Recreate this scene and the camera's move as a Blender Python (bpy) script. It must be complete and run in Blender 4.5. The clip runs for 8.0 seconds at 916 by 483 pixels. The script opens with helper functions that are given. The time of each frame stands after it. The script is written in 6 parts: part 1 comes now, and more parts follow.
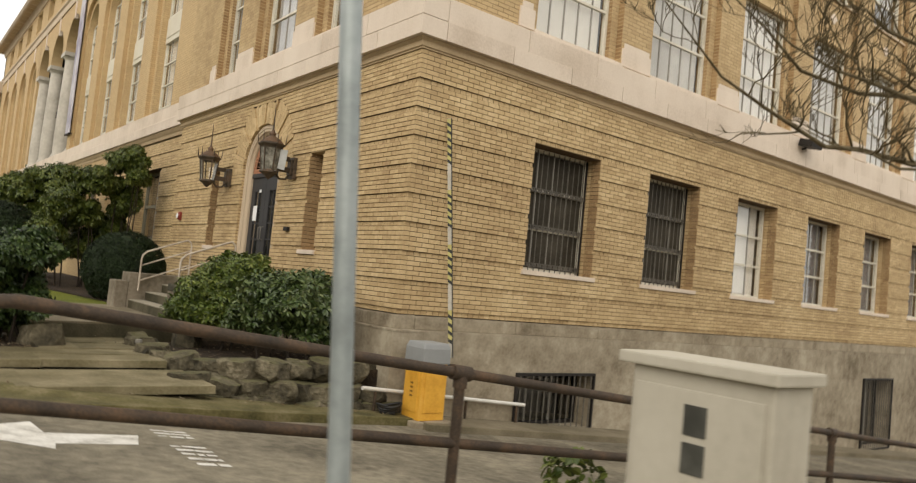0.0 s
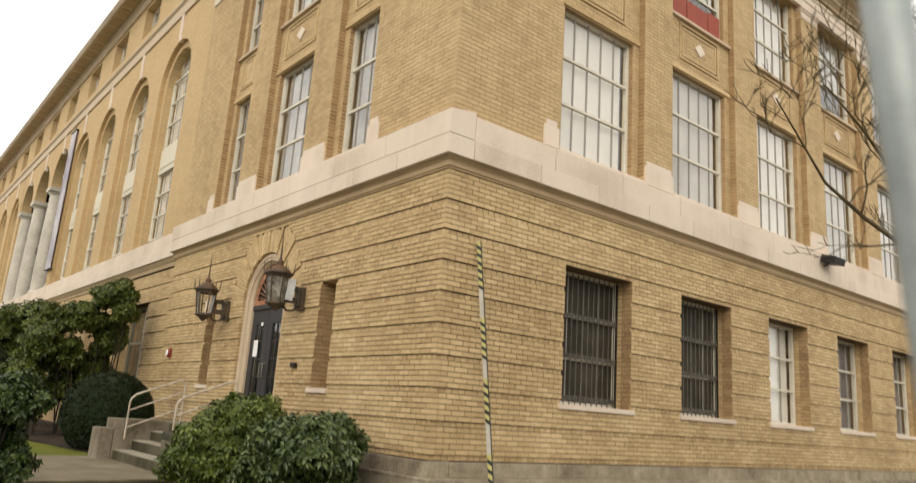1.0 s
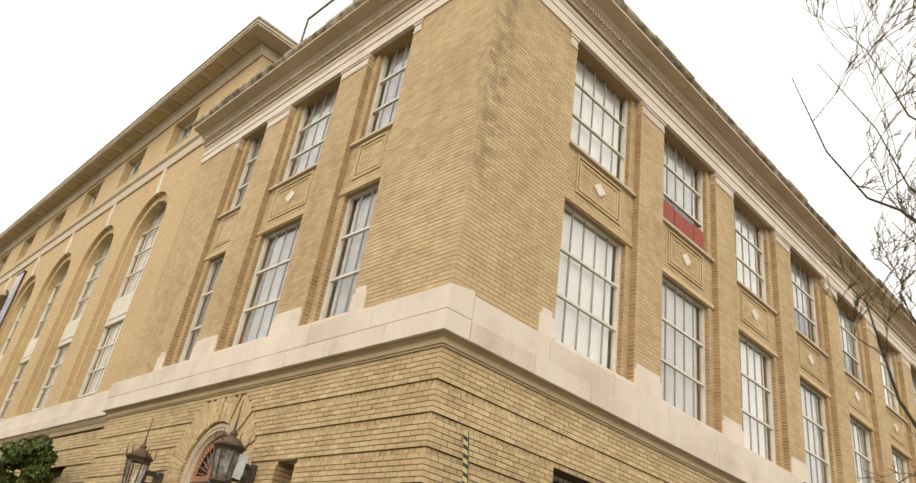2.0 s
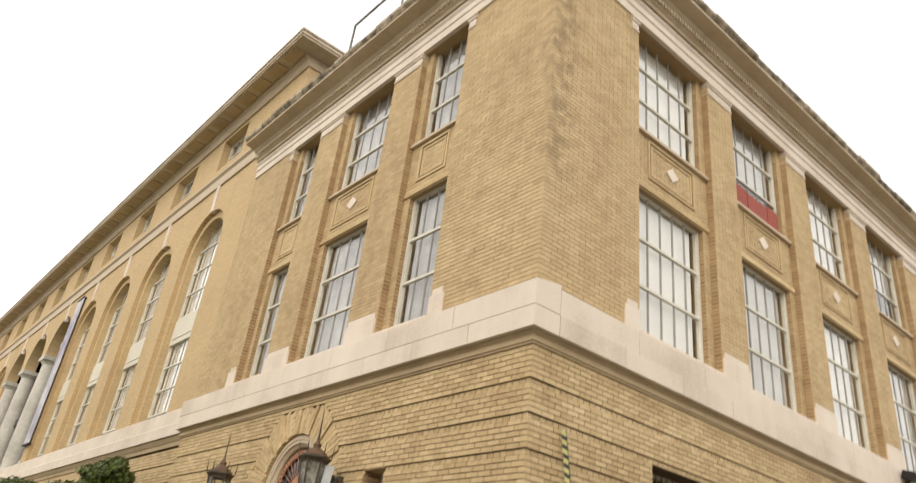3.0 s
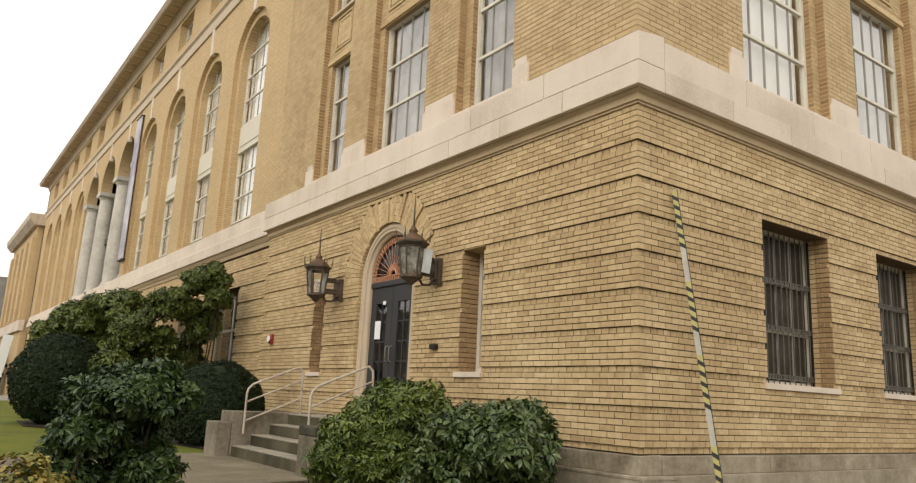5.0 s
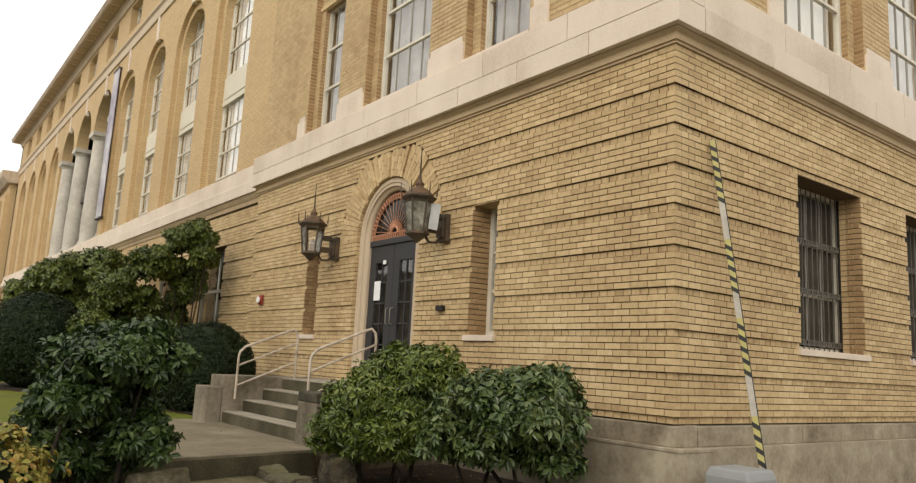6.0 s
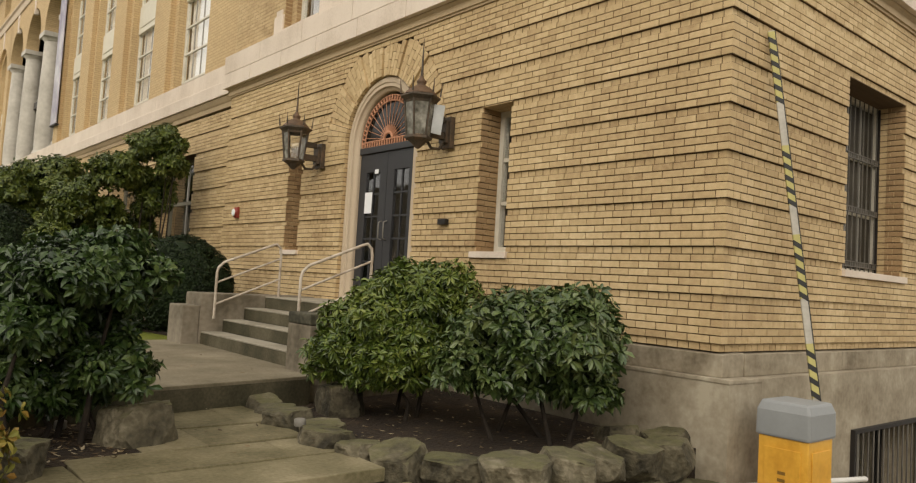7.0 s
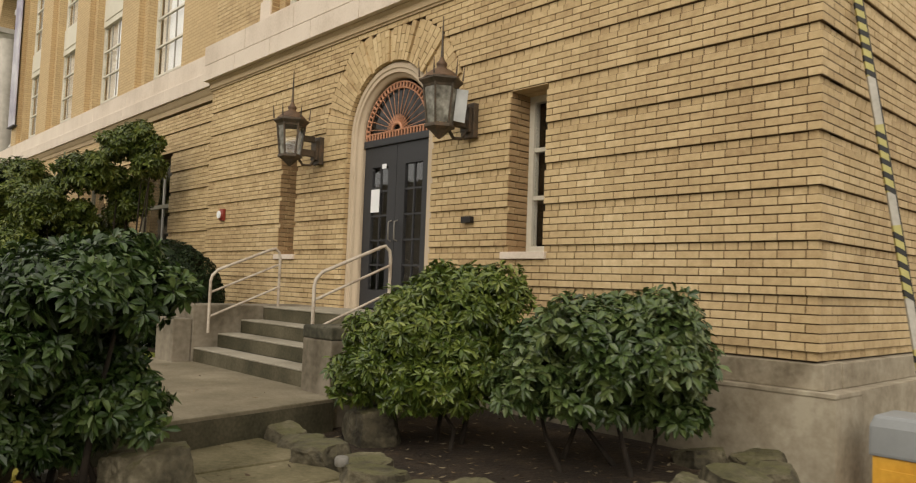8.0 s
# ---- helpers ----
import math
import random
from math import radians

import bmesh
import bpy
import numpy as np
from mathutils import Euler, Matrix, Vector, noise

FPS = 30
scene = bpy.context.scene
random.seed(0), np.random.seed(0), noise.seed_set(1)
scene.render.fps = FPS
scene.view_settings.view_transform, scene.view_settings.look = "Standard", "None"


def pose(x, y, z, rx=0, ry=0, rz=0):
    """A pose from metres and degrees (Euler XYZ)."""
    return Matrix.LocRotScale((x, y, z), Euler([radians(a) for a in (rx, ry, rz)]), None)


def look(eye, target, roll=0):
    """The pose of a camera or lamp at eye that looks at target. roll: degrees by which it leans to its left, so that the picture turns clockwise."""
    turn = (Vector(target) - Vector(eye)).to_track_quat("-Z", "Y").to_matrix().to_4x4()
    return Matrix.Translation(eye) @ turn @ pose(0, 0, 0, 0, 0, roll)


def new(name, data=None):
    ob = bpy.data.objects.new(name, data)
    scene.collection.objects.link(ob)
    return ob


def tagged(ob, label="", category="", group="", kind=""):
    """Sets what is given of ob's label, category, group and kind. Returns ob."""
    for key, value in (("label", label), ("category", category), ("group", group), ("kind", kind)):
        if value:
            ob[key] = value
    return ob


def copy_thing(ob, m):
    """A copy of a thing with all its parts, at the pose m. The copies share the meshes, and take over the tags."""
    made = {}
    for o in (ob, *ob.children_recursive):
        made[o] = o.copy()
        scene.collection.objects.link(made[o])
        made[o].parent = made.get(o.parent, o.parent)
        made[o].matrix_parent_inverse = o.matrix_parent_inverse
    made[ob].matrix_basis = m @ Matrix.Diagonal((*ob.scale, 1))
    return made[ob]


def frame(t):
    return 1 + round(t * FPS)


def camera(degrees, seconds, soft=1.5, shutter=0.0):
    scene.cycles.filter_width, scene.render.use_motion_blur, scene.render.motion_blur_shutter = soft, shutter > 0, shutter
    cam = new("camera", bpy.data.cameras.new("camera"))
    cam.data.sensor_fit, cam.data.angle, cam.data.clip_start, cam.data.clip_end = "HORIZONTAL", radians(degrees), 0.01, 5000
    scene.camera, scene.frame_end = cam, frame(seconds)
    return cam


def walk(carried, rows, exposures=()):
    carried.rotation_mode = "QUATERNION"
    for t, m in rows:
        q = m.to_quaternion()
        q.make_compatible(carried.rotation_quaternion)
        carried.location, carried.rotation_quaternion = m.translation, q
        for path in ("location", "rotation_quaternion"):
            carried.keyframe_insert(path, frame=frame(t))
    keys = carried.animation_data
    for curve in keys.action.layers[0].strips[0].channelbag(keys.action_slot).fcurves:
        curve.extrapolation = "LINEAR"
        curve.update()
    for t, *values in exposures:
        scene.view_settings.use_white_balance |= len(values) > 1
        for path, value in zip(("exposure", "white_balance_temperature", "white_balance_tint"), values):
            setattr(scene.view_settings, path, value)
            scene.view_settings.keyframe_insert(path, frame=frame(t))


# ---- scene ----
cam = camera(63.2, 8.0, 1.2, 0.3)
PATH = [
    (0, (-5.684, -8.562, 0.453), (-4.461, -6.985, 0.573), 5.6),
    (0.2, (-5.711, -8.322, 0.464), (-4.490, -6.743, 0.593), 2.7),
    (0.5, (-5.702, -7.976, 0.502), (-4.447, -6.440, 0.753), 4.0),
    (0.7, (-5.709, -7.739, 0.510), (-4.471, -6.198, 0.818), 4.5),
    (1, (-5.691, -7.411, 0.535), (-4.475, -5.890, 0.993), 4.0),
    (1.2, (-5.694, -7.228, 0.555), (-4.505, -5.721, 1.118), 7.4),
    (1.5, (-5.685, -6.916, 0.575), (-4.486, -5.511, 1.343), 9.0),
    (1.7, (-5.681, -6.736, 0.576), (-4.483, -5.394, 1.449), 9.4),
    (2.8, (-5.803, -5.952, 0.523), (-4.734, -4.589, 1.522), 8.7),
    (3, (-5.861, -5.869, 0.523), (-4.78, -4.477, 1.469), 7.4),
    (3.3, (-5.933, -5.729, 0.531), (-4.820, -4.282, 1.347), 4.2),
    (3.5, (-5.979, -5.655, 0.541), (-4.872, -4.163, 1.28), 4.4),
    (4, (-6.016, -5.563, 0.509), (-4.971, -3.956, 1.08), 5.6),
    (4.2, (-6.014, -5.519, 0.504), (-4.965, -3.890, 1.002), 6.4),
    (4.5, (-6.014, -5.436, 0.49), (-4.95, -3.795, 0.91), 6.1),
    (4.7, (-6.015, -5.348, 0.47), (-4.917, -3.732, 0.896), 4.0),
    (5.8, (-5.875, -4.454, 0.458), (-4.704, -2.871, 0.81), 2.4),
    (6, (-5.88, -4.331, 0.455), (-4.688, -2.759, 0.778), 3.0),
    (6.3, (-5.809, -4.041, 0.411), (-4.572, -2.492, 0.683), 2.6),
    (6.5, (-5.741, -3.795, 0.415), (-4.451, -2.279, 0.606), 2.1),
    (6.8, (-5.643, -3.482, 0.433), (-4.357, -1.955, 0.550), 2.1),
    (7, (-5.64, -3.282, 0.442), (-4.355, -1.753, 0.554), 3.4),
    (7.5, (-5.61, -2.739, 0.436), (-4.252, -1.274, 0.532), 3.8),
    (7.7, (-5.570, -2.523, 0.446), (-4.220, -1.051, 0.550), 2.9),
    (8, (-5.553, -2.171, 0.462), (-4.201, -0.701, 0.578), 2.1),
]
walk(cam, [(t, look(eye, target, roll)) for t, eye, target, roll in PATH],
     [(0.0, 0.36, 7200, 10), (1.0, 0.52, 7200, 10), (3.0, 0.64, 6900, 10), (4.5, 0.46, 7000, 10), (6.0, 0.45, 7100, 10), (7.0, 0.38, 7300, 10), (8.0, 0.38, 7300, 10)])

# ---------------------------------------------------------------- world and light
world = bpy.data.worlds.new("overcast_sky")
scene.world = world
world.use_nodes = True
wn = world.node_tree.nodes
wl = world.node_tree.links
wn.clear()
sky = wn.new("ShaderNodeTexSky")
sky.sky_type = "NISHITA"
sky.sun_disc = False
sky.sun_elevation = radians(34)
sky.sun_rotation = radians(234)
sky.air_density = 1.0
sky.dust_density = 4.0
fade = wn.new("ShaderNodeHueSaturation")
fade.inputs["Saturation"].default_value = 0.25
fade.inputs["Value"].default_value = 0.10
cloud = wn.new("ShaderNodeMix")
cloud.data_type = "RGBA"
cloud.inputs[0].default_value = 0.78
cloud.inputs[7].default_value = (0.95, 0.97, 1.0, 1)
back = wn.new("ShaderNodeBackground")
back.inputs["Strength"].default_value = 1.12
wout = wn.new("ShaderNodeOutputWorld")
wl.new(sky.outputs[0], fade.inputs["Color"])
wl.new(fade.outputs[0], cloud.inputs[6])
wl.new(cloud.outputs[2], back.inputs["Color"])
wl.new(back.outputs[0], wout.inputs["Surface"])

sun_data = bpy.data.lights.new("sun", "SUN")
sun_data.energy = 0.75
sun_data.angle = radians(60)
sun_data.color = (1.0, 0.95, 0.87)
sun = new("sun", sun_data)
sun.matrix_world = look((-46, -34, 38), (0, 0, 0))


# ---------------------------------------------------------------- mesh tools
class Mesh:
    """Collects vertices and faces, then becomes one object."""

    def __init__(self):
        self.v, self.f, self.smooth = [], [], []

    def add(self, vs, fs, smooth=False):
        n = len(self.v)
        self.v += [tuple(p) for p in vs]
        self.f += [tuple(n + i for i in face) for face in fs]
        self.smooth += [smooth] * len(fs)

    def box(self, x0, x1, y0, y1, z0, z1):
        self.add([(x, y, z) for z in (z0, z1) for y in (y0, y1) for x in (x0, x1)],
                 [(0, 2, 3, 1), (4, 5, 7, 6), (0, 1, 5, 4), (2, 6, 7, 3), (0, 4, 6, 2), (1, 3, 7, 5)])
        return self

    def prism(self, ring, a, b):
        """A closed ring of 3D points, moved from offset a to offset b."""
        n = len(ring)
        a, b = Vector(a), Vector(b)
        ring = [Vector(p) for p in ring]
        turn = sum(((ring[i] - ring[0]).cross(ring[(i + 1) % n] - ring[0]) for i in range(n)), Vector())
        if turn.dot(b - a) < 0:
            ring = ring[::-1]
        self.add([Vector(p) + a for p in ring] + [Vector(p) + b for p in ring],
                 [tuple(range(n))[::-1], tuple(range(n, 2 * n))] + [(i, (i + 1) % n, n + (i + 1) % n, n + i) for i in range(n)])
        return self

    def tube(self, path, r, n=10, caps=True):
        path = [Vector(p) for p in path]
        rs = list(r) if isinstance(r, (list, tuple)) else [r] * len(path)
        vs, up = [], None
        for i, p in enumerate(path):
            d = (path[min(i + 1, len(path) - 1)] - path[max(i - 1, 0)]).normalized()
            if up is None:
                up = d.orthogonal().normalized()
            up = (up - d * up.dot(d)).normalized()
            s = d.cross(up)
            vs += [p + rs[i] * (math.cos(2 * math.pi * k / n) * up + math.sin(2 * math.pi * k / n) * s) for k in range(n)]
        fs = [(i * n + k, i * n + (k + 1) % n, (i + 1) * n + (k + 1) % n, (i + 1) * n + k)
              for i in range(len(path) - 1) for k in range(n)]
        self.add(vs, fs, True)
        if caps:
            m = len(path) - 1
            self.add(vs[:n], [tuple(range(n))[::-1]])
            self.add(vs[m * n:], [tuple(range(n))])
        return self

    def lathe(self, profile, n=12, centre=(0, 0, 0), smooth=True, phase=0.0):
        """profile: (radius, z) from the bottom up."""
        cx, cy, cz = centre
        vs = [(cx + r * math.cos(phase + 2 * math.pi * k / n), cy + r * math.sin(phase + 2 * math.pi * k / n), cz + z)
              for r, z in profile for k in range(n)]
        m = len(profile)
        fs = [(i * n + k, i * n + (k + 1) % n, (i + 1) * n + (k + 1) % n, (i + 1) * n + k) for i in range(m - 1) for k in range(n)]
        self.add(vs, fs, smooth)
        self.add(vs[:n], [tuple(range(n))[::-1]])
        self.add(vs[-n:], [tuple(range(n))])
        return self

    def data(self, name, material, bevel=0.0):
        me = bpy.data.meshes.new(name)
        me.from_pydata(self.v, [], self.f)
        me.polygons.foreach_set("use_smooth", self.smooth)
        if bevel:
            bm = bmesh.new()
            bm.from_mesh(me)
            bmesh.ops.remove_doubles(bm, verts=bm.verts, dist=1e-5)
            edges = [e for e in bm.edges if len(e.link_faces) == 2 and e.calc_face_angle(0) > 0.5]
            bmesh.ops.bevel(bm, geom=edges, offset=bevel, segments=2, profile=0.6, affect="EDGES", clamp_overlap=True)
            bm.to_mesh(me)
            bm.free()
        me.materials.append(material)
        me.update()
        return me


def part(name, mesh, material, parent, label="", bevel=0.0):
    ob = new(name, mesh.data(name, material, bevel))
    ob.parent = parent
    return tagged(ob, label)


def thing(name, label, category, m=None, group="", kind=""):
    ob = new(name)
    ob.empty_display_size = 0.1
    if m is not None:
        ob.matrix_world = m
    return tagged(ob, label, category, group, kind)


def solid(name, mesh, material, label, category, group="", kind="", bevel=0.0, m=None):
    ob = new(name, mesh.data(name, material, bevel))
    if m is not None:
        ob.matrix_world = m
    return tagged(ob, label, category, group, kind)


# ---------------------------------------------------------------- materials
def surface(name, colours, rough=0.8, grain=40.0, blotch=1.5, bump=0.3, metal=0.0, pieces=0.0, spread=0.35, depth=0.004, spec=0.4, streak=0.0, middle=0.0):
    """A procedural surface: a ramp of colours driven by two noises, and by a random number for each piece."""
    mt = bpy.data.materials.new(name)
    mt.use_nodes = True
    nt = mt.node_tree
    bs = nt.nodes["Principled BSDF"]
    geo = nt.nodes.new("ShaderNodeNewGeometry")

    def noise_at(scale, detail=4.0, stretch=None):
        nz = nt.nodes.new("ShaderNodeTexNoise")
        nz.inputs["Scale"].default_value = scale
        nz.inputs["Detail"].default_value = detail
        if stretch:
            mp = nt.nodes.new("ShaderNodeMapping")
            mp.inputs["Scale"].default_value = stretch
            nt.links.new(geo.outputs["Position"], mp.inputs["Vector"])
            nt.links.new(mp.outputs[0], nz.inputs["Vector"])
        else:
            nt.links.new(geo.outputs["Position"], nz.inputs["Vector"])
        return nz.outputs["Fac"]

    def calc(op, a, b):
        n = nt.nodes.new("ShaderNodeMath")
        n.operation = op
        for i, val in enumerate((a, b)):
            if isinstance(val, (int, float)):
                n.inputs[i].default_value = val
            else:
                nt.links.new(val, n.inputs[i])
        return n.outputs[0]

    fine, coarse = noise_at(grain), noise_at(blotch, 5.0)
    val = calc("ADD", calc("MULTIPLY", calc("SUBTRACT", fine, 0.5), spread), calc("MULTIPLY", calc("SUBTRACT", coarse, 0.5), 2.2 * spread))
    if middle:
        val = calc("ADD", val, calc("MULTIPLY", calc("SUBTRACT", noise_at(middle, 3.0), 0.5), 1.5 * spread))
    if streak:
        val = calc("ADD", val, calc("MULTIPLY", calc("SUBTRACT", noise_at(1.0, 4.0, (5.0, 5.0, 0.35)), 0.5), streak))
    if pieces:
        info = nt.nodes.new("ShaderNodeObjectInfo")
        rnd = calc("FRACT", calc("ADD", info.outputs["Random"], geo.outputs["Random Per Island"]), 0)
        val = calc("ADD", val, calc("MULTIPLY", calc("SUBTRACT", rnd, 0.5), pieces))
    val = calc("ADD", val, 0.5)
    ramp = nt.nodes.new("ShaderNodeValToRGB")
    el = ramp.color_ramp.elements
    while len(el) < len(colours):
        el.new(0.5)
    for i, c in enumerate(colours):
        el[i].position = i / max(1, len(colours) - 1)
        el[i].color = (*c, 1)
    nt.links.new(val, ramp.inputs[0])
    nt.links.new(ramp.outputs[0], bs.inputs["Base Color"])
    bs.inputs["Roughness"].default_value = rough
    bs.inputs["Metallic"].default_value = metal
    bs.inputs["Specular IOR Level"].default_value = spec
    rr = nt.nodes.new("ShaderNodeMapRange")
    rr.inputs["To Min"].default_value = max(0.02, rough - 0.12)
    rr.inputs["To Max"].default_value = min(1.0, rough + 0.12)
    nt.links.new(coarse, rr.inputs["Value"])
    nt.links.new(rr.outputs[0], bs.inputs["Roughness"])
    if bump:
        bp = nt.nodes.new("ShaderNodeBump")
        bp.inputs["Strength"].default_value = bump
        bp.inputs["Distance"].default_value = depth
        nt.links.new(calc("ADD", fine, calc("MULTIPLY", coarse, 0.6)), bp.inputs["Height"])
        nt.links.new(bp.outputs[0], bs.inputs["Normal"])
    return mt


def far_brick(name):
    """Brickwork for walls too far off for single bricks: courses and joints at true size."""
    mt = surface(name, [(0.44, 0.30, 0.15), (0.57, 0.415, 0.225), (0.66, 0.50, 0.285)], 0.85, 12, 0.7, 0.2, spread=0.25, streak=0.15)
    nt = mt.node_tree
    bs = nt.nodes["Principled BSDF"]
    ramp = [n for n in nt.nodes if n.type == "VALTORGB"][0]
    geo = [n for n in nt.nodes if n.type == "NEW_GEOMETRY"][0]
    sep = nt.nodes.new("ShaderNodeSeparateXYZ")
    com = nt.nodes.new("ShaderNodeCombineXYZ")
    add = nt.nodes.new("ShaderNodeMath")
    add.operation = "ADD"
    nt.links.new(geo.outputs["Position"], sep.inputs[0])
    nt.links.new(sep.outputs["X"], add.inputs[0])
    nt.links.new(sep.outputs["Y"], add.inputs[1])
    nt.links.new(add.outputs[0], com.inputs["X"])
    nt.links.new(sep.outputs["Z"], com.inputs["Y"])
    bt = nt.nodes.new("ShaderNodeTexBrick")
    bt.inputs["Scale"].default_value = 1.0
    bt.inputs["Brick Width"].default_value = 0.2135
    bt.inputs["Row Height"].default_value = 0.0677
    bt.inputs["Mortar Size"].default_value = 0.006
    bt.inputs["Color1"].default_value = (1, 1, 1, 1)
    bt.inputs["Color2"].default_value = (0.9, 0.9, 0.9, 1)
    bt.inputs["Mortar"].default_value = (0.7, 0.64, 0.57, 1)
    nt.links.new(com.outputs[0], bt.inputs["Vector"])
    mul = nt.nodes.new("ShaderNodeMix")
    mul.data_type = "RGBA"
    mul.blend_type = "MULTIPLY"
    mul.inputs[0].default_value = 1.0
    nt.links.new(ramp.outputs[0], mul.inputs[6])
    nt.links.new(bt.outputs["Color"], mul.inputs[7])
    nt.links.new(mul.outputs[2], bs.inputs["Base Color"])
    return mt


def glass(name, tint=(0.96, 0.965, 0.955)):
    mt = bpy.data.materials.new(name)
    mt.use_nodes = True
    bs = mt.node_tree.nodes["Principled BSDF"]
    bs.inputs["Base Color"].default_value = (*tint, 1)
    bs.inputs["Roughness"].default_value = 0.02
    bs.inputs["Transmission Weight"].default_value = 1.0
    bs.inputs["IOR"].default_value = 1.5
    nz = mt.node_tree.nodes.new("ShaderNodeTexNoise")
    nz.inputs["Scale"].default_value = 2.5
    geo = mt.node_tree.nodes.new("ShaderNodeNewGeometry")
    bp = mt.node_tree.nodes.new("ShaderNodeBump")
    bp.inputs["Strength"].default_value = 0.15
    bp.inputs["Distance"].default_value = 0.01
    mt.node_tree.links.new(geo.outputs["Position"], nz.inputs["Vector"])
    mt.node_tree.links.new(nz.outputs["Fac"], bp.inputs["Height"])
    mt.node_tree.links.new(bp.outputs[0], bs.inputs["Normal"])
    return mt


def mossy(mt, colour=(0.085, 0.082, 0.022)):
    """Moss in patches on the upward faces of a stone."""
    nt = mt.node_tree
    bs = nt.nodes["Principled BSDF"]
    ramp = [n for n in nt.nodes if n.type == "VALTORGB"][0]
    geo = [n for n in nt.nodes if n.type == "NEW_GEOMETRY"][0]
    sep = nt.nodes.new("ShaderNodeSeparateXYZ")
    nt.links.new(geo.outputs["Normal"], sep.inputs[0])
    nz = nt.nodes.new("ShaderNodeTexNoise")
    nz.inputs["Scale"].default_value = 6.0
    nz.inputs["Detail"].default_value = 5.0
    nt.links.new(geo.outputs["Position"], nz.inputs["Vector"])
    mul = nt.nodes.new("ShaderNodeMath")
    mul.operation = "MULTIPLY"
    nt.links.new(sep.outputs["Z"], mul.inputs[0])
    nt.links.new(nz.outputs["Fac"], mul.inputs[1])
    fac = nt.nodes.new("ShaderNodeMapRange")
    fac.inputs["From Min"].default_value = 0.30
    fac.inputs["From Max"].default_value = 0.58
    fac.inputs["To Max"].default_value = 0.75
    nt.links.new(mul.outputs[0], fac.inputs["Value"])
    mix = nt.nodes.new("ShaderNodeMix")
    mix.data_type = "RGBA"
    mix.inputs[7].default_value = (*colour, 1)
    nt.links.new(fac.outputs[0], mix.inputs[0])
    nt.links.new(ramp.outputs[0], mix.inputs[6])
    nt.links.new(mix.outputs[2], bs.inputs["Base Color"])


def weather_streak(mt):
    """A ragged rain streak that runs down the brick beside the building's corner."""
    nt = mt.node_tree
    bs = nt.nodes["Principled BSDF"]
    ramp = [n for n in nt.nodes if n.type == "VALTORGB"][0]
    geo = [n for n in nt.nodes if n.type == "NEW_GEOMETRY"][0]

    def calc(op, a, b):
        n = nt.nodes.new("ShaderNodeMath")
        n.operation = op
        for i, val in enumerate((a, b)):
            if isinstance(val, (int, float)):
                n.inputs[i].default_value = val
            else:
                nt.links.new(val, n.inputs[i])
        return n.outputs[0]

    def patches(scale):
        nz = nt.nodes.new("ShaderNodeTexNoise")
        nz.inputs["Scale"].default_value = scale
        nz.inputs["Detail"].default_value = 5.0
        nt.links.new(geo.outputs["Position"], nz.inputs["Vector"])
        return nz.outputs["Fac"]

    def ease(value, lo, hi):
        n = nt.nodes.new("ShaderNodeMapRange")
        n.interpolation_type = "SMOOTHSTEP"
        n.inputs["From Min"].default_value = lo
        n.inputs["From Max"].default_value = hi
        nt.links.new(value, n.inputs["Value"])
        return n.outputs[0]

    sep = nt.nodes.new("ShaderNodeSeparateXYZ")
    nt.links.new(geo.outputs["Position"], sep.inputs[0])
    along = calc("SUBTRACT", sep.outputs["X"], sep.outputs["Y"])
    off = calc("ABSOLUTE", calc("SUBTRACT", calc("ADD", along, calc("MULTIPLY", calc("SUBTRACT", patches(1.6), 0.5), 1.1)), 0.16), 0)
    fac = calc("SUBTRACT", 1.0, ease(off, 0.04, 0.42))
    fac = calc("MULTIPLY", fac, ease(patches(4.5), 0.36, 0.62))
    fac = calc("MULTIPLY", fac, calc("MULTIPLY", ease(sep.outputs["Z"], 5.2, 7.2), 0.55))
    mix = nt.nodes.new("ShaderNodeMix")
    mix.data_type = "RGBA"
    mix.inputs[7].default_value = (0.16, 0.105, 0.06, 1)
    nt.links.new(fac, mix.inputs[0])
    nt.links.new(ramp.outputs[0], mix.inputs[6])
    nt.links.new(mix.outputs[2], bs.inputs["Base Color"])


BRICK = surface("yellow_brick", [(0.33, 0.215, 0.108), (0.475, 0.338, 0.176), (0.59, 0.437, 0.24), (0.73, 0.575, 0.345)], 0.82, 90, 0.8, 0.9, pieces=0.36, spread=0.42, depth=0.006, streak=0.25, middle=16)
BRICK_UPPER = surface("smooth_faded_yellow_brick", [(0.345, 0.235, 0.124), (0.465, 0.333, 0.178), (0.565, 0.42, 0.235), (0.66, 0.51, 0.305)], 0.85, 60, 0.6, 0.7, pieces=0.26, spread=0.42, depth=0.005, streak=0.25, middle=4)
weather_streak(BRICK_UPPER)
# Browner brick for reveals and soffit, with part of their shade in the colour.
BRICK_REVEAL = surface("shaded_rough_brick_end", [(0.24, 0.145, 0.07), (0.36, 0.235, 0.12), (0.47, 0.325, 0.17)], 0.9, 60, 1.5, 0.8, pieces=0.5, spread=0.5, depth=0.006)
BRICK_FAR = far_brick("distant_yellow_brick")
MORTAR = surface("brown_mortar", [(0.072, 0.044, 0.021), (0.14, 0.09, 0.047)], 0.95, 80, 2.0, 0.5)
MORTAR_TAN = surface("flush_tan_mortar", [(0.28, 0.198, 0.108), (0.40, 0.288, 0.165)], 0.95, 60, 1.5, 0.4)
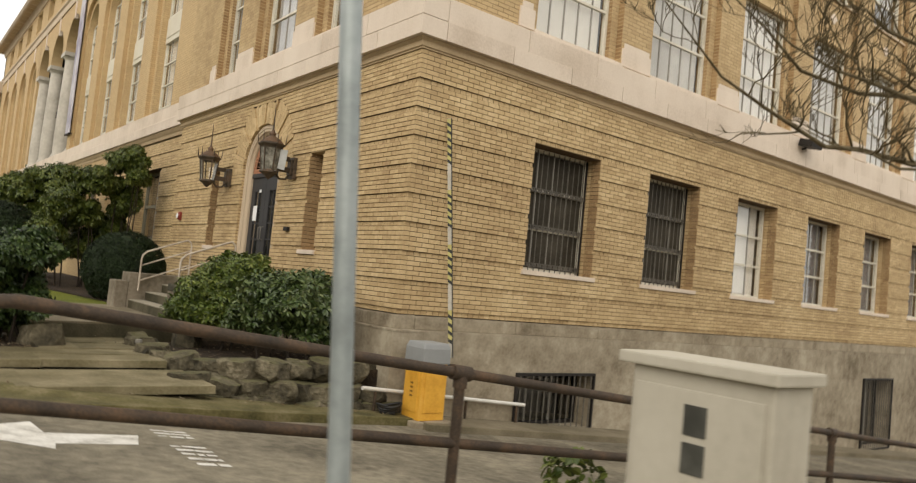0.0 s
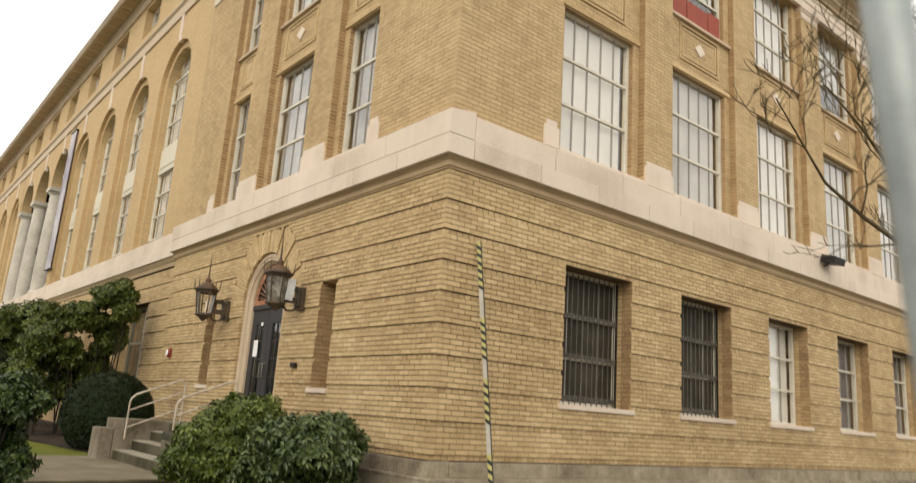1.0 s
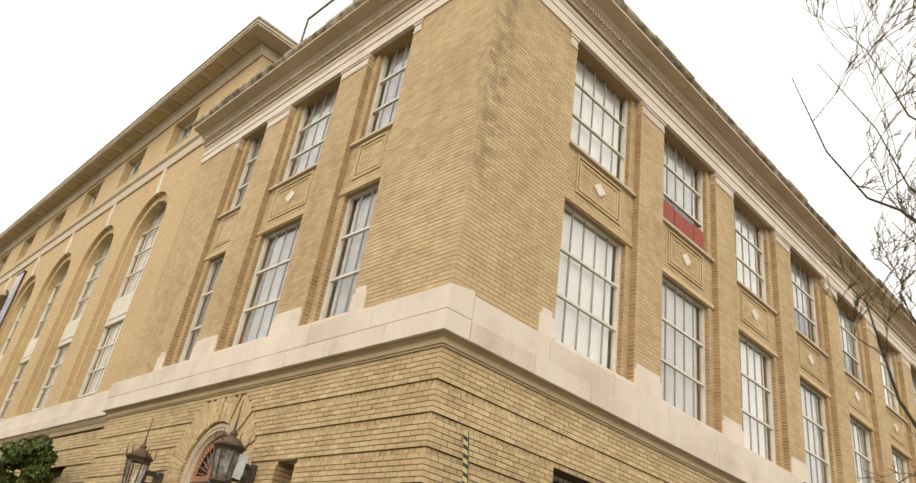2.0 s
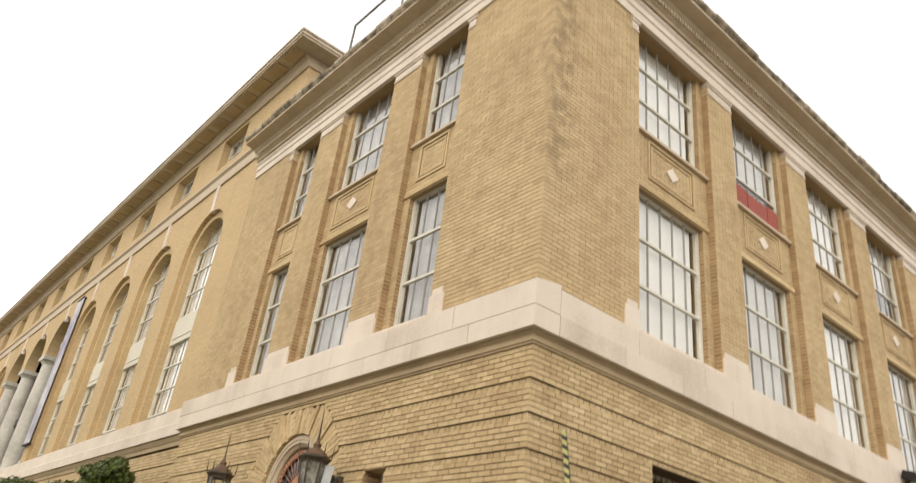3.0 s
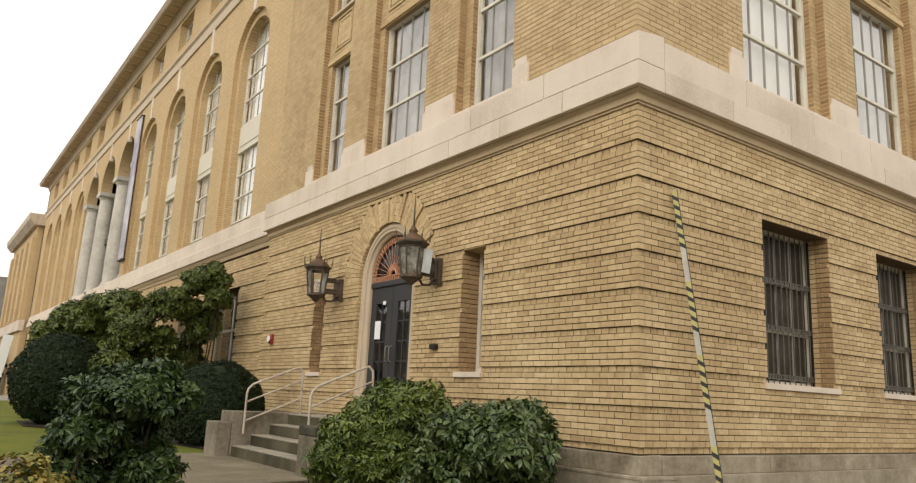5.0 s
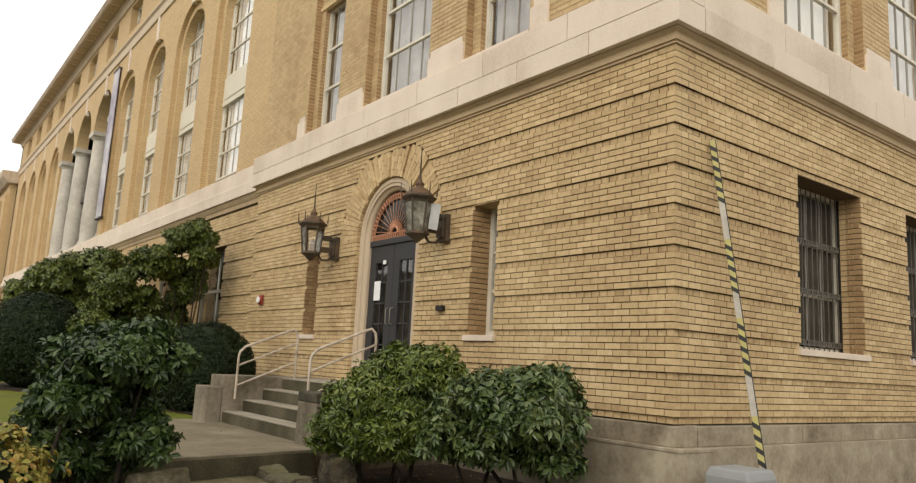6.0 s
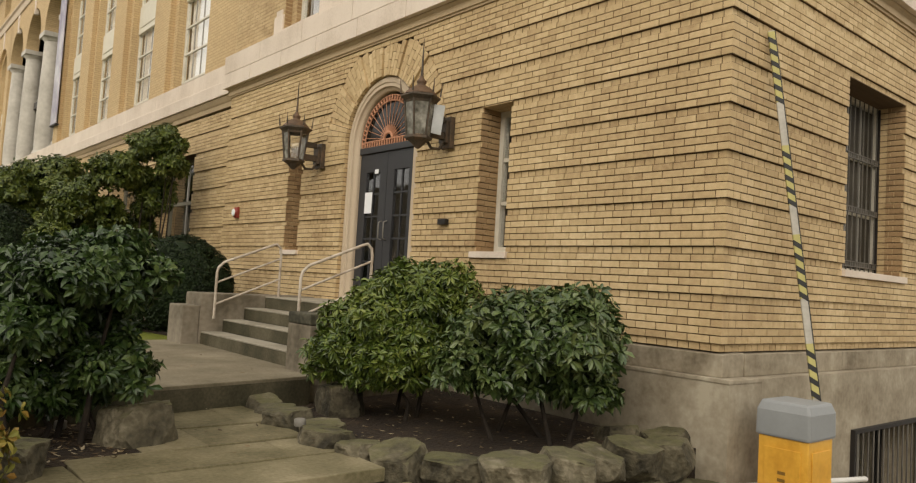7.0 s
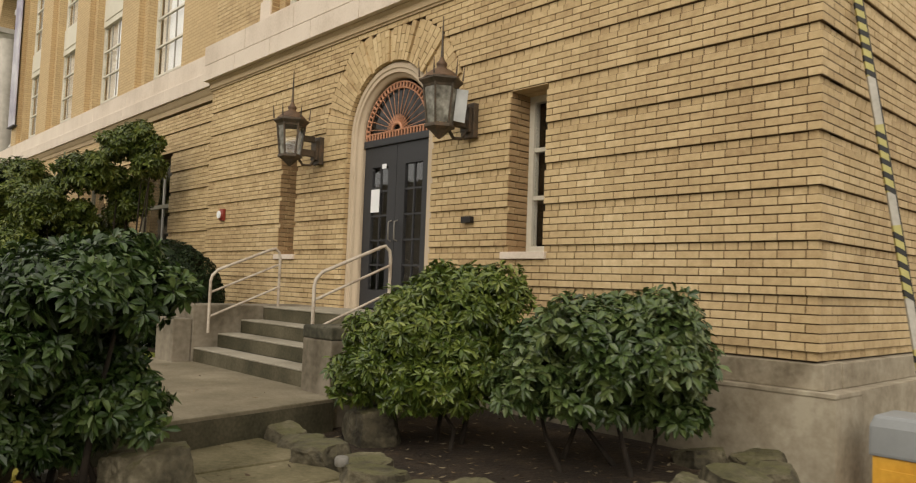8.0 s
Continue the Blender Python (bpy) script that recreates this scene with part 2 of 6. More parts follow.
STONE = surface("pale_cream_stone", [(0.48, 0.385, 0.295), (0.68, 0.58, 0.48), (0.77, 0.675, 0.57)], 0.8, 30, 1.1, 0.4, spread=0.5, pieces=0.2, streak=0.3)
STONE_DOOR = surface("cream_terracotta", [(0.46, 0.36, 0.25), (0.60, 0.49, 0.36)], 0.7, 30, 2.0, 0.2)
MOULD = surface("tan_stone_moulding", [(0.30, 0.22, 0.13), (0.44, 0.33, 0.20), (0.52, 0.40, 0.26)], 0.85, 30, 1.0, 0.3, spread=0.5, streak=0.4)
SOFFIT = surface("pale_tan_cornice_stone", [(0.36, 0.28, 0.185), (0.51, 0.41, 0.29), (0.60, 0.50, 0.37)], 0.85, 30, 0.9, 0.3, spread=0.55, streak=0.5)
CORNICE = surface("weathered_cornice_stone", [(0.28, 0.22, 0.155), (0.50, 0.41, 0.31), (0.62, 0.53, 0.42)], 0.85, 25, 1.2, 0.4, spread=0.6, pieces=0.2, streak=0.7)
CORNICE_EDGE = surface("lichen_stained_cornice_stone", [(0.09, 0.07, 0.048), (0.20, 0.16, 0.11), (0.36, 0.295, 0.21), (0.50, 0.42, 0.32)], 0.9, 14, 4.0, 0.7, spread=0.95, pieces=0.5, depth=0.015)
# Worn step tops, with the sky light on them put into the tone.
TREAD_LIT = surface("lit_worn_step_tread", [(0.17, 0.15, 0.105), (0.29, 0.26, 0.20), (0.38, 0.345, 0.27)], 0.9, 40, 2.2, 0.4, spread=0.6)
CONCRETE = surface("weathered_concrete", [(0.15, 0.118, 0.077), (0.255, 0.212, 0.149), (0.34, 0.29, 0.212), (0.44, 0.385, 0.29)], 0.9, 22, 0.9, 0.5, spread=0.7, streak=0.3, pieces=0.2, middle=5)
STEP_CONCRETE = surface("mossy_step_concrete", [(0.08, 0.068, 0.036), (0.178, 0.148, 0.096), (0.275, 0.235, 0.163)], 0.92, 40, 1.6, 0.5, spread=0.6, streak=0.5)
CHEEK = surface("damp_stained_concrete", [(0.045, 0.038, 0.024), (0.13, 0.108, 0.074), (0.23, 0.195, 0.145), (0.31, 0.27, 0.205)], 0.92, 14, 1.6, 0.5, spread=0.65, streak=0.6)
CAP_MOSS = surface("blackened_mossy_concrete", [(0.018, 0.017, 0.010), (0.045, 0.042, 0.026), (0.10, 0.092, 0.062), (0.17, 0.15, 0.105)], 0.95, 18, 2.5, 0.6, spread=0.9)
# Mossy upright faces, their shade against the lit tops put into the colour.
RISER = surface("shaded_mossy_riser", [(0.03, 0.028, 0.012), (0.072, 0.062, 0.035), (0.13, 0.112, 0.07)], 0.95, 40, 2.0, 0.6, spread=0.8, streak=0.6)
FLAG = surface("mossy_flagstone", [(0.075, 0.064, 0.026), (0.17, 0.143, 0.078), (0.275, 0.233, 0.143)], 0.92, 35, 2.2, 0.6, spread=0.8, pieces=0.3, depth=0.008)
ROCK = surface("mossy_boulder", [(0.024, 0.020, 0.011), (0.066, 0.056, 0.034), (0.12, 0.102, 0.064), (0.22, 0.19, 0.13)], 0.92, 22, 4.0, 0.9, spread=0.95, pieces=0.35, depth=0.025)
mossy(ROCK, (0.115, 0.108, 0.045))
SOIL = surface("dark_soil", [(0.013, 0.008, 0.004), (0.030, 0.019, 0.010), (0.068, 0.045, 0.025)], 1.0, 30, 3.0, 0.9, spread=0.9, depth=0.03)
ASPHALT = surface("worn_asphalt", [(0.085, 0.073, 0.050), (0.172, 0.150, 0.108), (0.27, 0.238, 0.172)], 0.92, 70, 1.4, 0.7, spread=0.85, middle=9)
PAVING = surface("street_pavement_concrete", [(0.20, 0.19, 0.165), (0.30, 0.285, 0.25), (0.37, 0.35, 0.31)], 0.92, 60, 0.7, 0.4, spread=0.5)
MOSS = surface("mossy_kerb_strip", [(0.055, 0.048, 0.014), (0.115, 0.098, 0.036), (0.20, 0.165, 0.09)], 0.95, 30, 3.0, 0.8, spread=0.9, depth=0.01)
LAWN = surface("green_lawn", [(0.065, 0.085, 0.006), (0.125, 0.145, 0.009), (0.18, 0.185, 0.013)], 0.95, 45, 0.8, 0.9, spread=0.75, depth=0.03)
PAINT_WHITE = surface("worn_road_paint", [(0.32, 0.30, 0.26), (0.62, 0.60, 0.55), (0.75, 0.73, 0.68)], 0.8, 45, 5.0, 0.3, spread=0.9)
FRAME = surface("cream_window_paint", [(0.48, 0.44, 0.35), (0.66, 0.62, 0.52), (0.74, 0.71, 0.62)], 0.6, 20, 2.0, 0.2, spread=0.5, streak=0.3)
# Blinds of the south face; on the main front the reflected sky as colour.
BLIND = surface("white_blind_and_mirrored_sky", [(0.80, 0.77, 0.71), (0.92, 0.89, 0.83)], 0.8, 4, 0.9, 0.05, spread=0.6, streak=0.8)
CURTAIN = surface("grey_curtain", [(0.13, 0.135, 0.15), (0.22, 0.225, 0.24), (0.34, 0.34, 0.35)], 0.9, 6, 1.3, 0.1, spread=0.8, streak=0.5)
# Sheet behind the west panes: the sky reflected in them, as a colour.
MIRRORED_SKY = surface("pale_mirrored_sky", [(0.26, 0.25, 0.245), (0.40, 0.385, 0.375), (0.56, 0.545, 0.53)], 0.9, 6, 1.3, 0.1, spread=0.8, streak=0.6)
# Opaque panes: the dark interior behind the glass put into their colour.
DARK_PANE = surface("opaque_dark_pane", [(0.028, 0.024, 0.017), (0.052, 0.045, 0.033), (0.08, 0.07, 0.054)], 0.6, 12, 2.0, 0.05, spread=0.8, spec=0.12, streak=0.4)
PANEL = surface("cream_spandrel_panel", [(0.58, 0.53, 0.42), (0.72, 0.68, 0.57)], 0.7, 8, 1.1, 0.15, spread=0.5)
OLIVE_FRAME = surface("dull_olive_window_paint", [(0.13, 0.12, 0.085), (0.22, 0.205, 0.15)], 0.6, 20, 2.0, 0.2, spread=0.5)
BLIND_GREY = surface("faded_grey_blind", [(0.50, 0.48, 0.44), (0.70, 0.675, 0.625)], 0.8, 4, 0.9, 0.05, spread=0.8, streak=0.8)
# Darker than FRAME: the shadow of bars before bright panes, put into colour.
BARS = surface("shaded_glazing_bar", [(0.26, 0.245, 0.215), (0.42, 0.40, 0.36)], 0.6, 20, 3.0, 0.1)
# Makes whatever lies behind glass look unlit: the dimness is in the colour.
ROOM = surface("dark_room_fill", [(0.06, 0.055, 0.05), (0.12, 0.11, 0.10)], 0.9, 5, 0.8, 0.0)
IRON = surface("black_iron", [(0.012, 0.011, 0.010), (0.035, 0.03, 0.027)], 0.55, 50, 4.0, 0.3, metal=0.3)
IRON_PALE = surface("grey_painted_iron", [(0.13, 0.12, 0.10), (0.26, 0.245, 0.215)], 0.6, 50, 4.0, 0.3)
IRON_MID = surface("worn_grey_iron", [(0.07, 0.063, 0.052), (0.17, 0.155, 0.13)], 0.6, 50, 4.0, 0.3, spread=0.8)
RUST = surface("rusty_pipe", [(0.030, 0.022, 0.015), (0.062, 0.043, 0.029), (0.125, 0.076, 0.044)], 0.7, 60, 5.0, 0.6, metal=0.2, spread=0.9)
GALV = surface("galvanised_steel", [(0.22, 0.25, 0.25), (0.34, 0.38, 0.38), (0.46, 0.50, 0.50)], 0.5, 30, 4.0, 0.3, metal=0.45, spread=0.7, streak=0.6)
YELLOW = surface("yellow_enamel", [(0.55, 0.26, 0.03), (0.74, 0.39, 0.055), (0.82, 0.48, 0.11)], 0.45, 25, 3.0, 0.1, spread=0.6, streak=0.4)
CAP_GREY = surface("grey_plastic", [(0.22, 0.23, 0.23), (0.32, 0.33, 0.33)], 0.55, 30, 4.0, 0.1)
WHITE_STEEL = surface("white_painted_steel", [(0.55, 0.53, 0.48), (0.76, 0.74, 0.69)], 0.5, 30, 6.0, 0.2, spread=0.6)
RAIL_PAINT = surface("weathered_beige_rail_paint", [(0.26, 0.20, 0.145), (0.47, 0.40, 0.32), (0.60, 0.545, 0.46)], 0.6, 30, 5.0, 0.3, spread=0.8)
BLACK = surface("black_tape", [(0.015, 0.015, 0.015), (0.03, 0.03, 0.028)], 0.6, 30, 4.0, 0.1)
ARM_PAINT = surface("weathered_white_arm_paint", [(0.30, 0.28, 0.235), (0.44, 0.415, 0.36), (0.54, 0.515, 0.455)], 0.55, 30, 5.0, 0.2, spread=0.7)
TAPE = surface("yellow_tape", [(0.36, 0.32, 0.11), (0.52, 0.465, 0.175)], 0.6, 30, 6.0, 0.1, spread=0.6)
BROWN_INK = surface("faded_brown_ink", [(0.16, 0.08, 0.015), (0.26, 0.13, 0.02)], 0.6, 30, 6.0, 0.0)
PLATE = surface("dull_dark_plate", [(0.03, 0.03, 0.025), (0.055, 0.055, 0.046), (0.10, 0.10, 0.085)], 0.4, 12, 5.0, 0.1, spread=0.9)
CABINET = surface("beige_cabinet_paint", [(0.36, 0.325, 0.255), (0.47, 0.435, 0.355), (0.53, 0.495, 0.41)], 0.6, 20, 2.5, 0.15, spread=0.5, streak=0.4)
DOOR = surface("charcoal_door_paint", [(0.022, 0.022, 0.024), (0.045, 0.045, 0.048)], 0.5, 15, 3.0, 0.15)
COPPER = surface("red_brown_ironwork", [(0.36, 0.155, 0.085), (0.58, 0.29, 0.17)], 0.65, 40, 6.0, 0.2)
RUSTY_BRONZE = surface("rusty_bronze", [(0.06, 0.038, 0.024), (0.13, 0.078, 0.046), (0.22, 0.135, 0.085)], 0.65, 40, 5.0, 0.4, metal=0.3, spread=0.8)
BRONZE = surface("corroded_bronze", [(0.04, 0.033, 0.025), (0.09, 0.07, 0.05), (0.17, 0.11, 0.07)], 0.6, 40, 5.0, 0.4, metal=0.4, spread=0.7)
MILKY = surface("dirty_lantern_glass", [(0.07, 0.065, 0.05), (0.18, 0.17, 0.14), (0.34, 0.33, 0.28)], 0.2, 20, 7.0, 0.1, spread=1.1, spec=0.6)
RED = surface("red_enamel", [(0.20, 0.03, 0.02), (0.30, 0.045, 0.03)], 0.4, 20, 4.0, 0.1)
RED_BOARD = surface("red_painted_board", [(0.24, 0.055, 0.038), (0.40, 0.105, 0.072)], 0.8, 10, 3.0, 0.2, streak=0.6)
PAPER = surface("white_paper", [(0.78, 0.79, 0.80), (0.86, 0.87, 0.88)], 0.9, 10, 3.0, 0.0)
PAPER_DULL = surface("milky_loose_glass", [(0.34, 0.35, 0.34), (0.55, 0.57, 0.56)], 0.3, 12, 5.0, 0.05, spread=0.8)
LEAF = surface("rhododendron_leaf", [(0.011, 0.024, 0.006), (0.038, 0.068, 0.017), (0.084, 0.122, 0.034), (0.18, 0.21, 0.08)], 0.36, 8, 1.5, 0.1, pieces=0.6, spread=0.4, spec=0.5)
# Darker copy of LEAF: one shrub's lack of sky light put into its colour.
LEAF_SHADED = surface("shaded_rhododendron_leaf", [(0.006, 0.015, 0.003), (0.019, 0.041, 0.008), (0.046, 0.080, 0.018), (0.115, 0.155, 0.048)], 0.38, 8, 1.5, 0.1, pieces=0.6, spread=0.4, spec=0.42)
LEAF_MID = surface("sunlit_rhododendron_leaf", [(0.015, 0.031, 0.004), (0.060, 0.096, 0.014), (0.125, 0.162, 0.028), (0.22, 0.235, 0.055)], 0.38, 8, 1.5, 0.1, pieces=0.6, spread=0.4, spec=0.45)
# Hedge leaf; also the tone of the dark cores that shade the crowns.
LEAF_DARK = surface("hedge_leaf_and_crown_shade", [(0.005, 0.010, 0.003), (0.011, 0.022, 0.006), (0.022, 0.039, 0.011)], 0.6, 8, 1.5, 0.1, pieces=0.8, spread=0.35, spec=0.2)
LEAF_LIGHT = surface("bright_shrub_leaf", [(0.020, 0.038, 0.005), (0.075, 0.105, 0.016), (0.165, 0.185, 0.040)], 0.45, 8, 1.5, 0.1, pieces=0.7, spread=0.4, spec=0.4)
LEAF_YELLOW = surface("yellowing_shrub_leaf", [(0.09, 0.095, 0.014), (0.18, 0.17, 0.028), (0.26, 0.21, 0.04), (0.28, 0.15, 0.03)], 0.55, 8, 1.5, 0.1, pieces=0.9, spread=0.35)
LITTER = surface("dry_leaf_litter", [(0.04, 0.024, 0.011), (0.09, 0.055, 0.026), (0.19, 0.135, 0.072), (0.36, 0.30, 0.20)], 0.9, 30, 5.0, 0.1, pieces=1.0, spread=0.3)
# Opaque fanlight pane that carries the unlit hall behind it as colour.
FAN_GLASS = surface("opaque_dark_fanlight_pane", [(0.010, 0.008, 0.006), (0.024, 0.020, 0.016), (0.05, 0.045, 0.04)], 0.12, 6, 3.0, 0.02, spread=0.8, spec=0.3)
STEM = surface("dark_shrub_stem", [(0.012, 0.009, 0.006), (0.026, 0.019, 0.013), (0.05, 0.037, 0.025)], 0.95, 45, 6.0, 0.8, spread=0.7)
BARK = surface("olive_brown_bark", [(0.06, 0.045, 0.022), (0.135, 0.105, 0.055), (0.23, 0.185, 0.105)], 0.95, 45, 6.0, 0.8, spread=0.7)
COLUMN = surface("grey_marble_column", [(0.36, 0.325, 0.27), (0.48, 0.445, 0.385), (0.60, 0.56, 0.49)], 0.6, 6, 0.8, 0.1, spread=0.9, streak=0.5)
BANNER = surface("faded_violet_banner_cloth", [(0.30, 0.275, 0.35), (0.44, 0.42, 0.47), (0.58, 0.565, 0.59)], 0.85, 3, 0.8, 0.1, spread=1.2)
HILL = surface("hazy_wooded_hill", [(0.085, 0.078, 0.064), (0.145, 0.134, 0.112), (0.22, 0.205, 0.17)], 1.0, 0.25, 0.05, 0.0, spread=0.9)
ROOFING = surface("dark_roofing", [(0.08, 0.075, 0.07), (0.14, 0.13, 0.12)], 0.9, 20, 1.0, 0.3)
GLASS = glass("window_glass")

# ---------------------------------------------------------------- the building's measures
C = 0.0677                     # one brick course
P = 6 * C                      # one rusticated band
BELT = 9 * P                   # underside of the belt moulding
DOOR_Y, SPRING = 5.25, 2.36    # centre of the door, springing of its arch
END_W, END_S = 10.42, 27.0     # lengths of the pavilion's two faces
BAYS_S = [3.095 + 2.91 * k for k in range(8)]
BAYS_W = [(2.83, 0.67), (5.31, 0.94), (7.79, 0.62)]
INSET, DEEP = 0.17, 0.22       # width of the inner brick strip of an upper bay, depth of its windows
UP0, UP1 = 4.53, 10.45         # upper wall, from the belt to the entablature
LOW_HEAD, HIGH_SILL = 7.125, 8.24


def at_face(face, u, d, z):
    """West face: u runs along y. South face: u runs along x. d: metres out of the wall."""
    return (-d, u, z) if face == "W" else (u, -d, z)


def fbox(mesh, face, u0, u1, d0, d1, z0, z1):
    if face == "W":
        mesh.box(-d1, -d0, u0, u1, z0, z1)
    else:
        mesh.box(u0, u1, -d1, -d0, z0, z1)


def place(face, u, d, z):
    """Pose of a fitting whose own x runs along the wall and whose front looks along its -y."""
    x, y, z = at_face(face, u, d, z)
    return pose(x, y, z, 0, 0, -90 if face == "W" else 0)


def fill(mesh, face, u0, u1, d0, d1, z0, z1, holes, grow=0.012):
    """A wall with square openings right through it, a little wider than the brick edges before it."""
    holes = [(a - grow, b + grow, c - grow / 2, d + grow / 2) for a, b, c, d in holes]
    us = sorted({u0, u1, *[h for a, b, *_ in holes for h in (a, b) if u0 < h < u1]})
    zs = sorted({z0, z1, *[h for *_, a, b in holes for h in (a, b) if z0 < h < z1]})
    for za, zb in zip(zs, zs[1:]):
        run = None
        for ua, ub in zip(us, us[1:]):
            um, zm = (ua + ub) / 2, (za + zb) / 2
            if any(a < um < b and c < zm < d for a, b, c, d in holes):
                if run:
                    fbox(mesh, face, *run, d0, d1, za, zb)
                run = None
            else:
                run = (run[0], ub) if run else (ua, ub)
        if run:
            fbox(mesh, face, *run, d0, d1, za, zb)


def clear(u0, u1, zm, holes):
    """Stretches of one course that no opening interrupts."""
    runs = [(u0, u1)]
    for h in holes:
        if h[0] == "arch":
            _, c, zs, r_in, r_out, z_low, z_top = h
            if not z_low < zm < z_top:
                continue
            half = r_in if zm < zs else math.sqrt(max(r_out ** 2 - (zm - zs) ** 2, 0))
            if zm > zs:
                half = max(half, math.sqrt(max(r_in ** 2 - (zm - zs) ** 2, 0)))
            a, b = c - half, c + half
        else:
            a, b, c0, c1 = h
            if not c0 < zm < c1:
                continue
        runs = [q for s, e in runs for q in ((s, min(e, a)), (max(s, b), e)) if q[1] - q[0] > 0.02]
    return runs


class Brickwork:
    """Bricks of one wall: full ones in the nearest stretch are objects, the others one mesh."""

    def __init__(self, wall, near, material=BRICK, rake=0.011):
        self.material, self.rake = material, rake
        self.wall, self.near, self.rest, self.full, self.count = wall, near, Mesh(), {}, 0

    def lay(self, face, u0, u1, z, d, holes, backing, header=False, shift=0.0, depth=0.1, jamb=0.1):
        for a, b in clear(u0, u1, z + C / 2, holes):
            fbox(backing, face, a + 0.002, b - 0.002, -jamb - 0.02 if jamb > depth else -depth - 0.02, d - self.rake, z, z + C)
            pitch = 0.10675 if header else 0.2135
            k0, k1 = math.ceil((a + 0.05 - shift) / pitch), math.floor((b - 0.05 - shift) / pitch)
            cuts = [a] + [shift + k * pitch for k in range(k0, k1 + 1)] + [b + 0.005]
            for i, (s, e) in enumerate(zip(cuts, cuts[1:])):
                first, last = i == 0, i == len(cuts) - 2
                s2, e2 = s + (0.0 if first else 0.005), e - 0.005
                side = (first and a > u0 + 0.01) or (last and b < u1 - 0.01)
                dj = d + random.uniform(-0.0015, 0.0015)
                if not first and not last and self.near(s, z) and self.count < 300:
                    self.count += 1
                    if (header, face) not in self.full:
                        m = Mesh()
                        fbox(m, face, 0, pitch - 0.010, -depth, 0, 0, C - 0.011)
                        self.full[header, face] = m.data("brick", self.material, 0.0015)
                    ob = new("brick", self.full[header, face])
                    ob.location = at_face(face, s2, dj, z + 0.005)
                    ob.parent = self.wall
                else:
                    fbox(self.rest, face, s2, e2, -(jamb if side else depth), dj, z + 0.005, z + C - (0.001 if header else 0.005))

    def done(self):
        ob = part("brick_courses", self.rest, self.material, self.wall)
        tagged(ob, kind="stuff")


# ---------------------------------------------------------------- ground
def ground_level(x, y):
    return -1.40 - 0.09 * min(max(x, -5.6), 30.0)


m = Mesh()
xs = [-900, -300, -120, -60, -30, -15, -9, -7.5, -6.5, -5.6] + [-5 + 1.0 * i for i in range(36)] + [40, 60, 120, 300, 900]
ys = [-900, -300, -100, -40, -20] + [-14 + 1.0 * i for i in range(17)] + [5, 10, 20, 40, 80, 160, 300, 900]
m.add([(x, y, ground_level(x, y)) for y in ys for x in xs],
      [(j * len(xs) + i, j * len(xs) + i + 1, (j + 1) * len(xs) + i + 1, (j + 1) * len(xs) + i) for j in range(len(ys) - 1) for i in range(len(xs) - 1)])
solid("ground", m, ASPHALT, "worn grey asphalt driveway sloping down beside the building", "ground", kind="structure")


def sheet(name, rim, z, material, label, category, thick=0.12, bevel=0.01, kind="structure"):
    """A flat slab with the given outline; z: the height of its top, or a function of x and y."""
    top = [(x, y, z(x, y) if callable(z) else z) for x, y in rim]
    n = len(rim)
    m = Mesh()
    m.add(top + [(x, y, t - thick) for x, y, t in top],
          [tuple(range(n)), tuple(range(n, 2 * n))[::-1]] + [(i, n + i, n + (i + 1) % n, (i + 1) % n) for i in range(n)])
    return solid(name, m, material, label, category, kind=kind, bevel=bevel)


# ---------------------------------------------------------------- lower storey, west face
NARROW = [(2.64, 3.14), (2 * DOOR_Y - 3.10, 2 * DOOR_Y - 2.64)]
NARROW_Z = (2 * P, 6 * P + C)
holes_wl = [(a, b, *NARROW_Z) for a, b in NARROW]
arch = ("arch", DOOR_Y, SPRING, 0.88, 1.43, 0.0, BELT)
door_hole = (DOOR_Y - 0.88, DOOR_Y + 0.88, 0.0, SPRING + 0.86)

m = Mesh()
wall_west = new("wall_west_lower", bpy.data.meshes.new("wall_west_lower"))
fill(m, "W", 0.10, END_W - 0.1, -0.45, -0.14, -1.6, BELT, holes_wl + [door_hole])
works = Brickwork(wall_west, lambda u, z: u < 1.45 and 0.35 < z < 2.9)
for k in range(55):
    groove = k % 6 == 0 and k < 54
    works.lay("W", 0.03 if groove else 0.0, END_W - (0.03 if groove else 0.0), k * C, -0.025 if groove else 0.0, holes_wl + [arch], m,
              header=groove, shift=0.107 * (k % 2), jamb=0.38)
# radial brickwork of the arch
fan = Mesh()
wedges = 45
for i in range(wedges):
    a0, a1 = math.pi * i / wedges, math.pi * (i + 1) / wedges
    am = (a0 + a1) / 2
    sunk = i % 6 == 4
    r_lim = min(1.43, (BELT - SPRING - 0.005) / max(math.sin(am), 0.05))
    r = 0.885 - (0.107 if i % 2 else 0.0)
    while r < r_lim - 0.04:
        ra, rb = max(r, 0.885), min(r + 0.205, r_lim)
        r += 0.2135
        if rb - ra < 0.03:
            continue
        g = 0.0042
        ring = [(0.0, DOOR_Y + rr * math.cos(an), SPRING + rr * math.sin(an))
                for an, rr in ((a0 + g / ra, ra), (a0 + g / rb, rb), (a1 - g / rb, rb), (a1 - g / ra, ra))]
        fan.prism(ring, (0.3 if ra < 0.9 else 0.1, 0, 0), (0.028 if sunk else -0.002 + random.uniform(-0.001, 0.001), 0, 0))
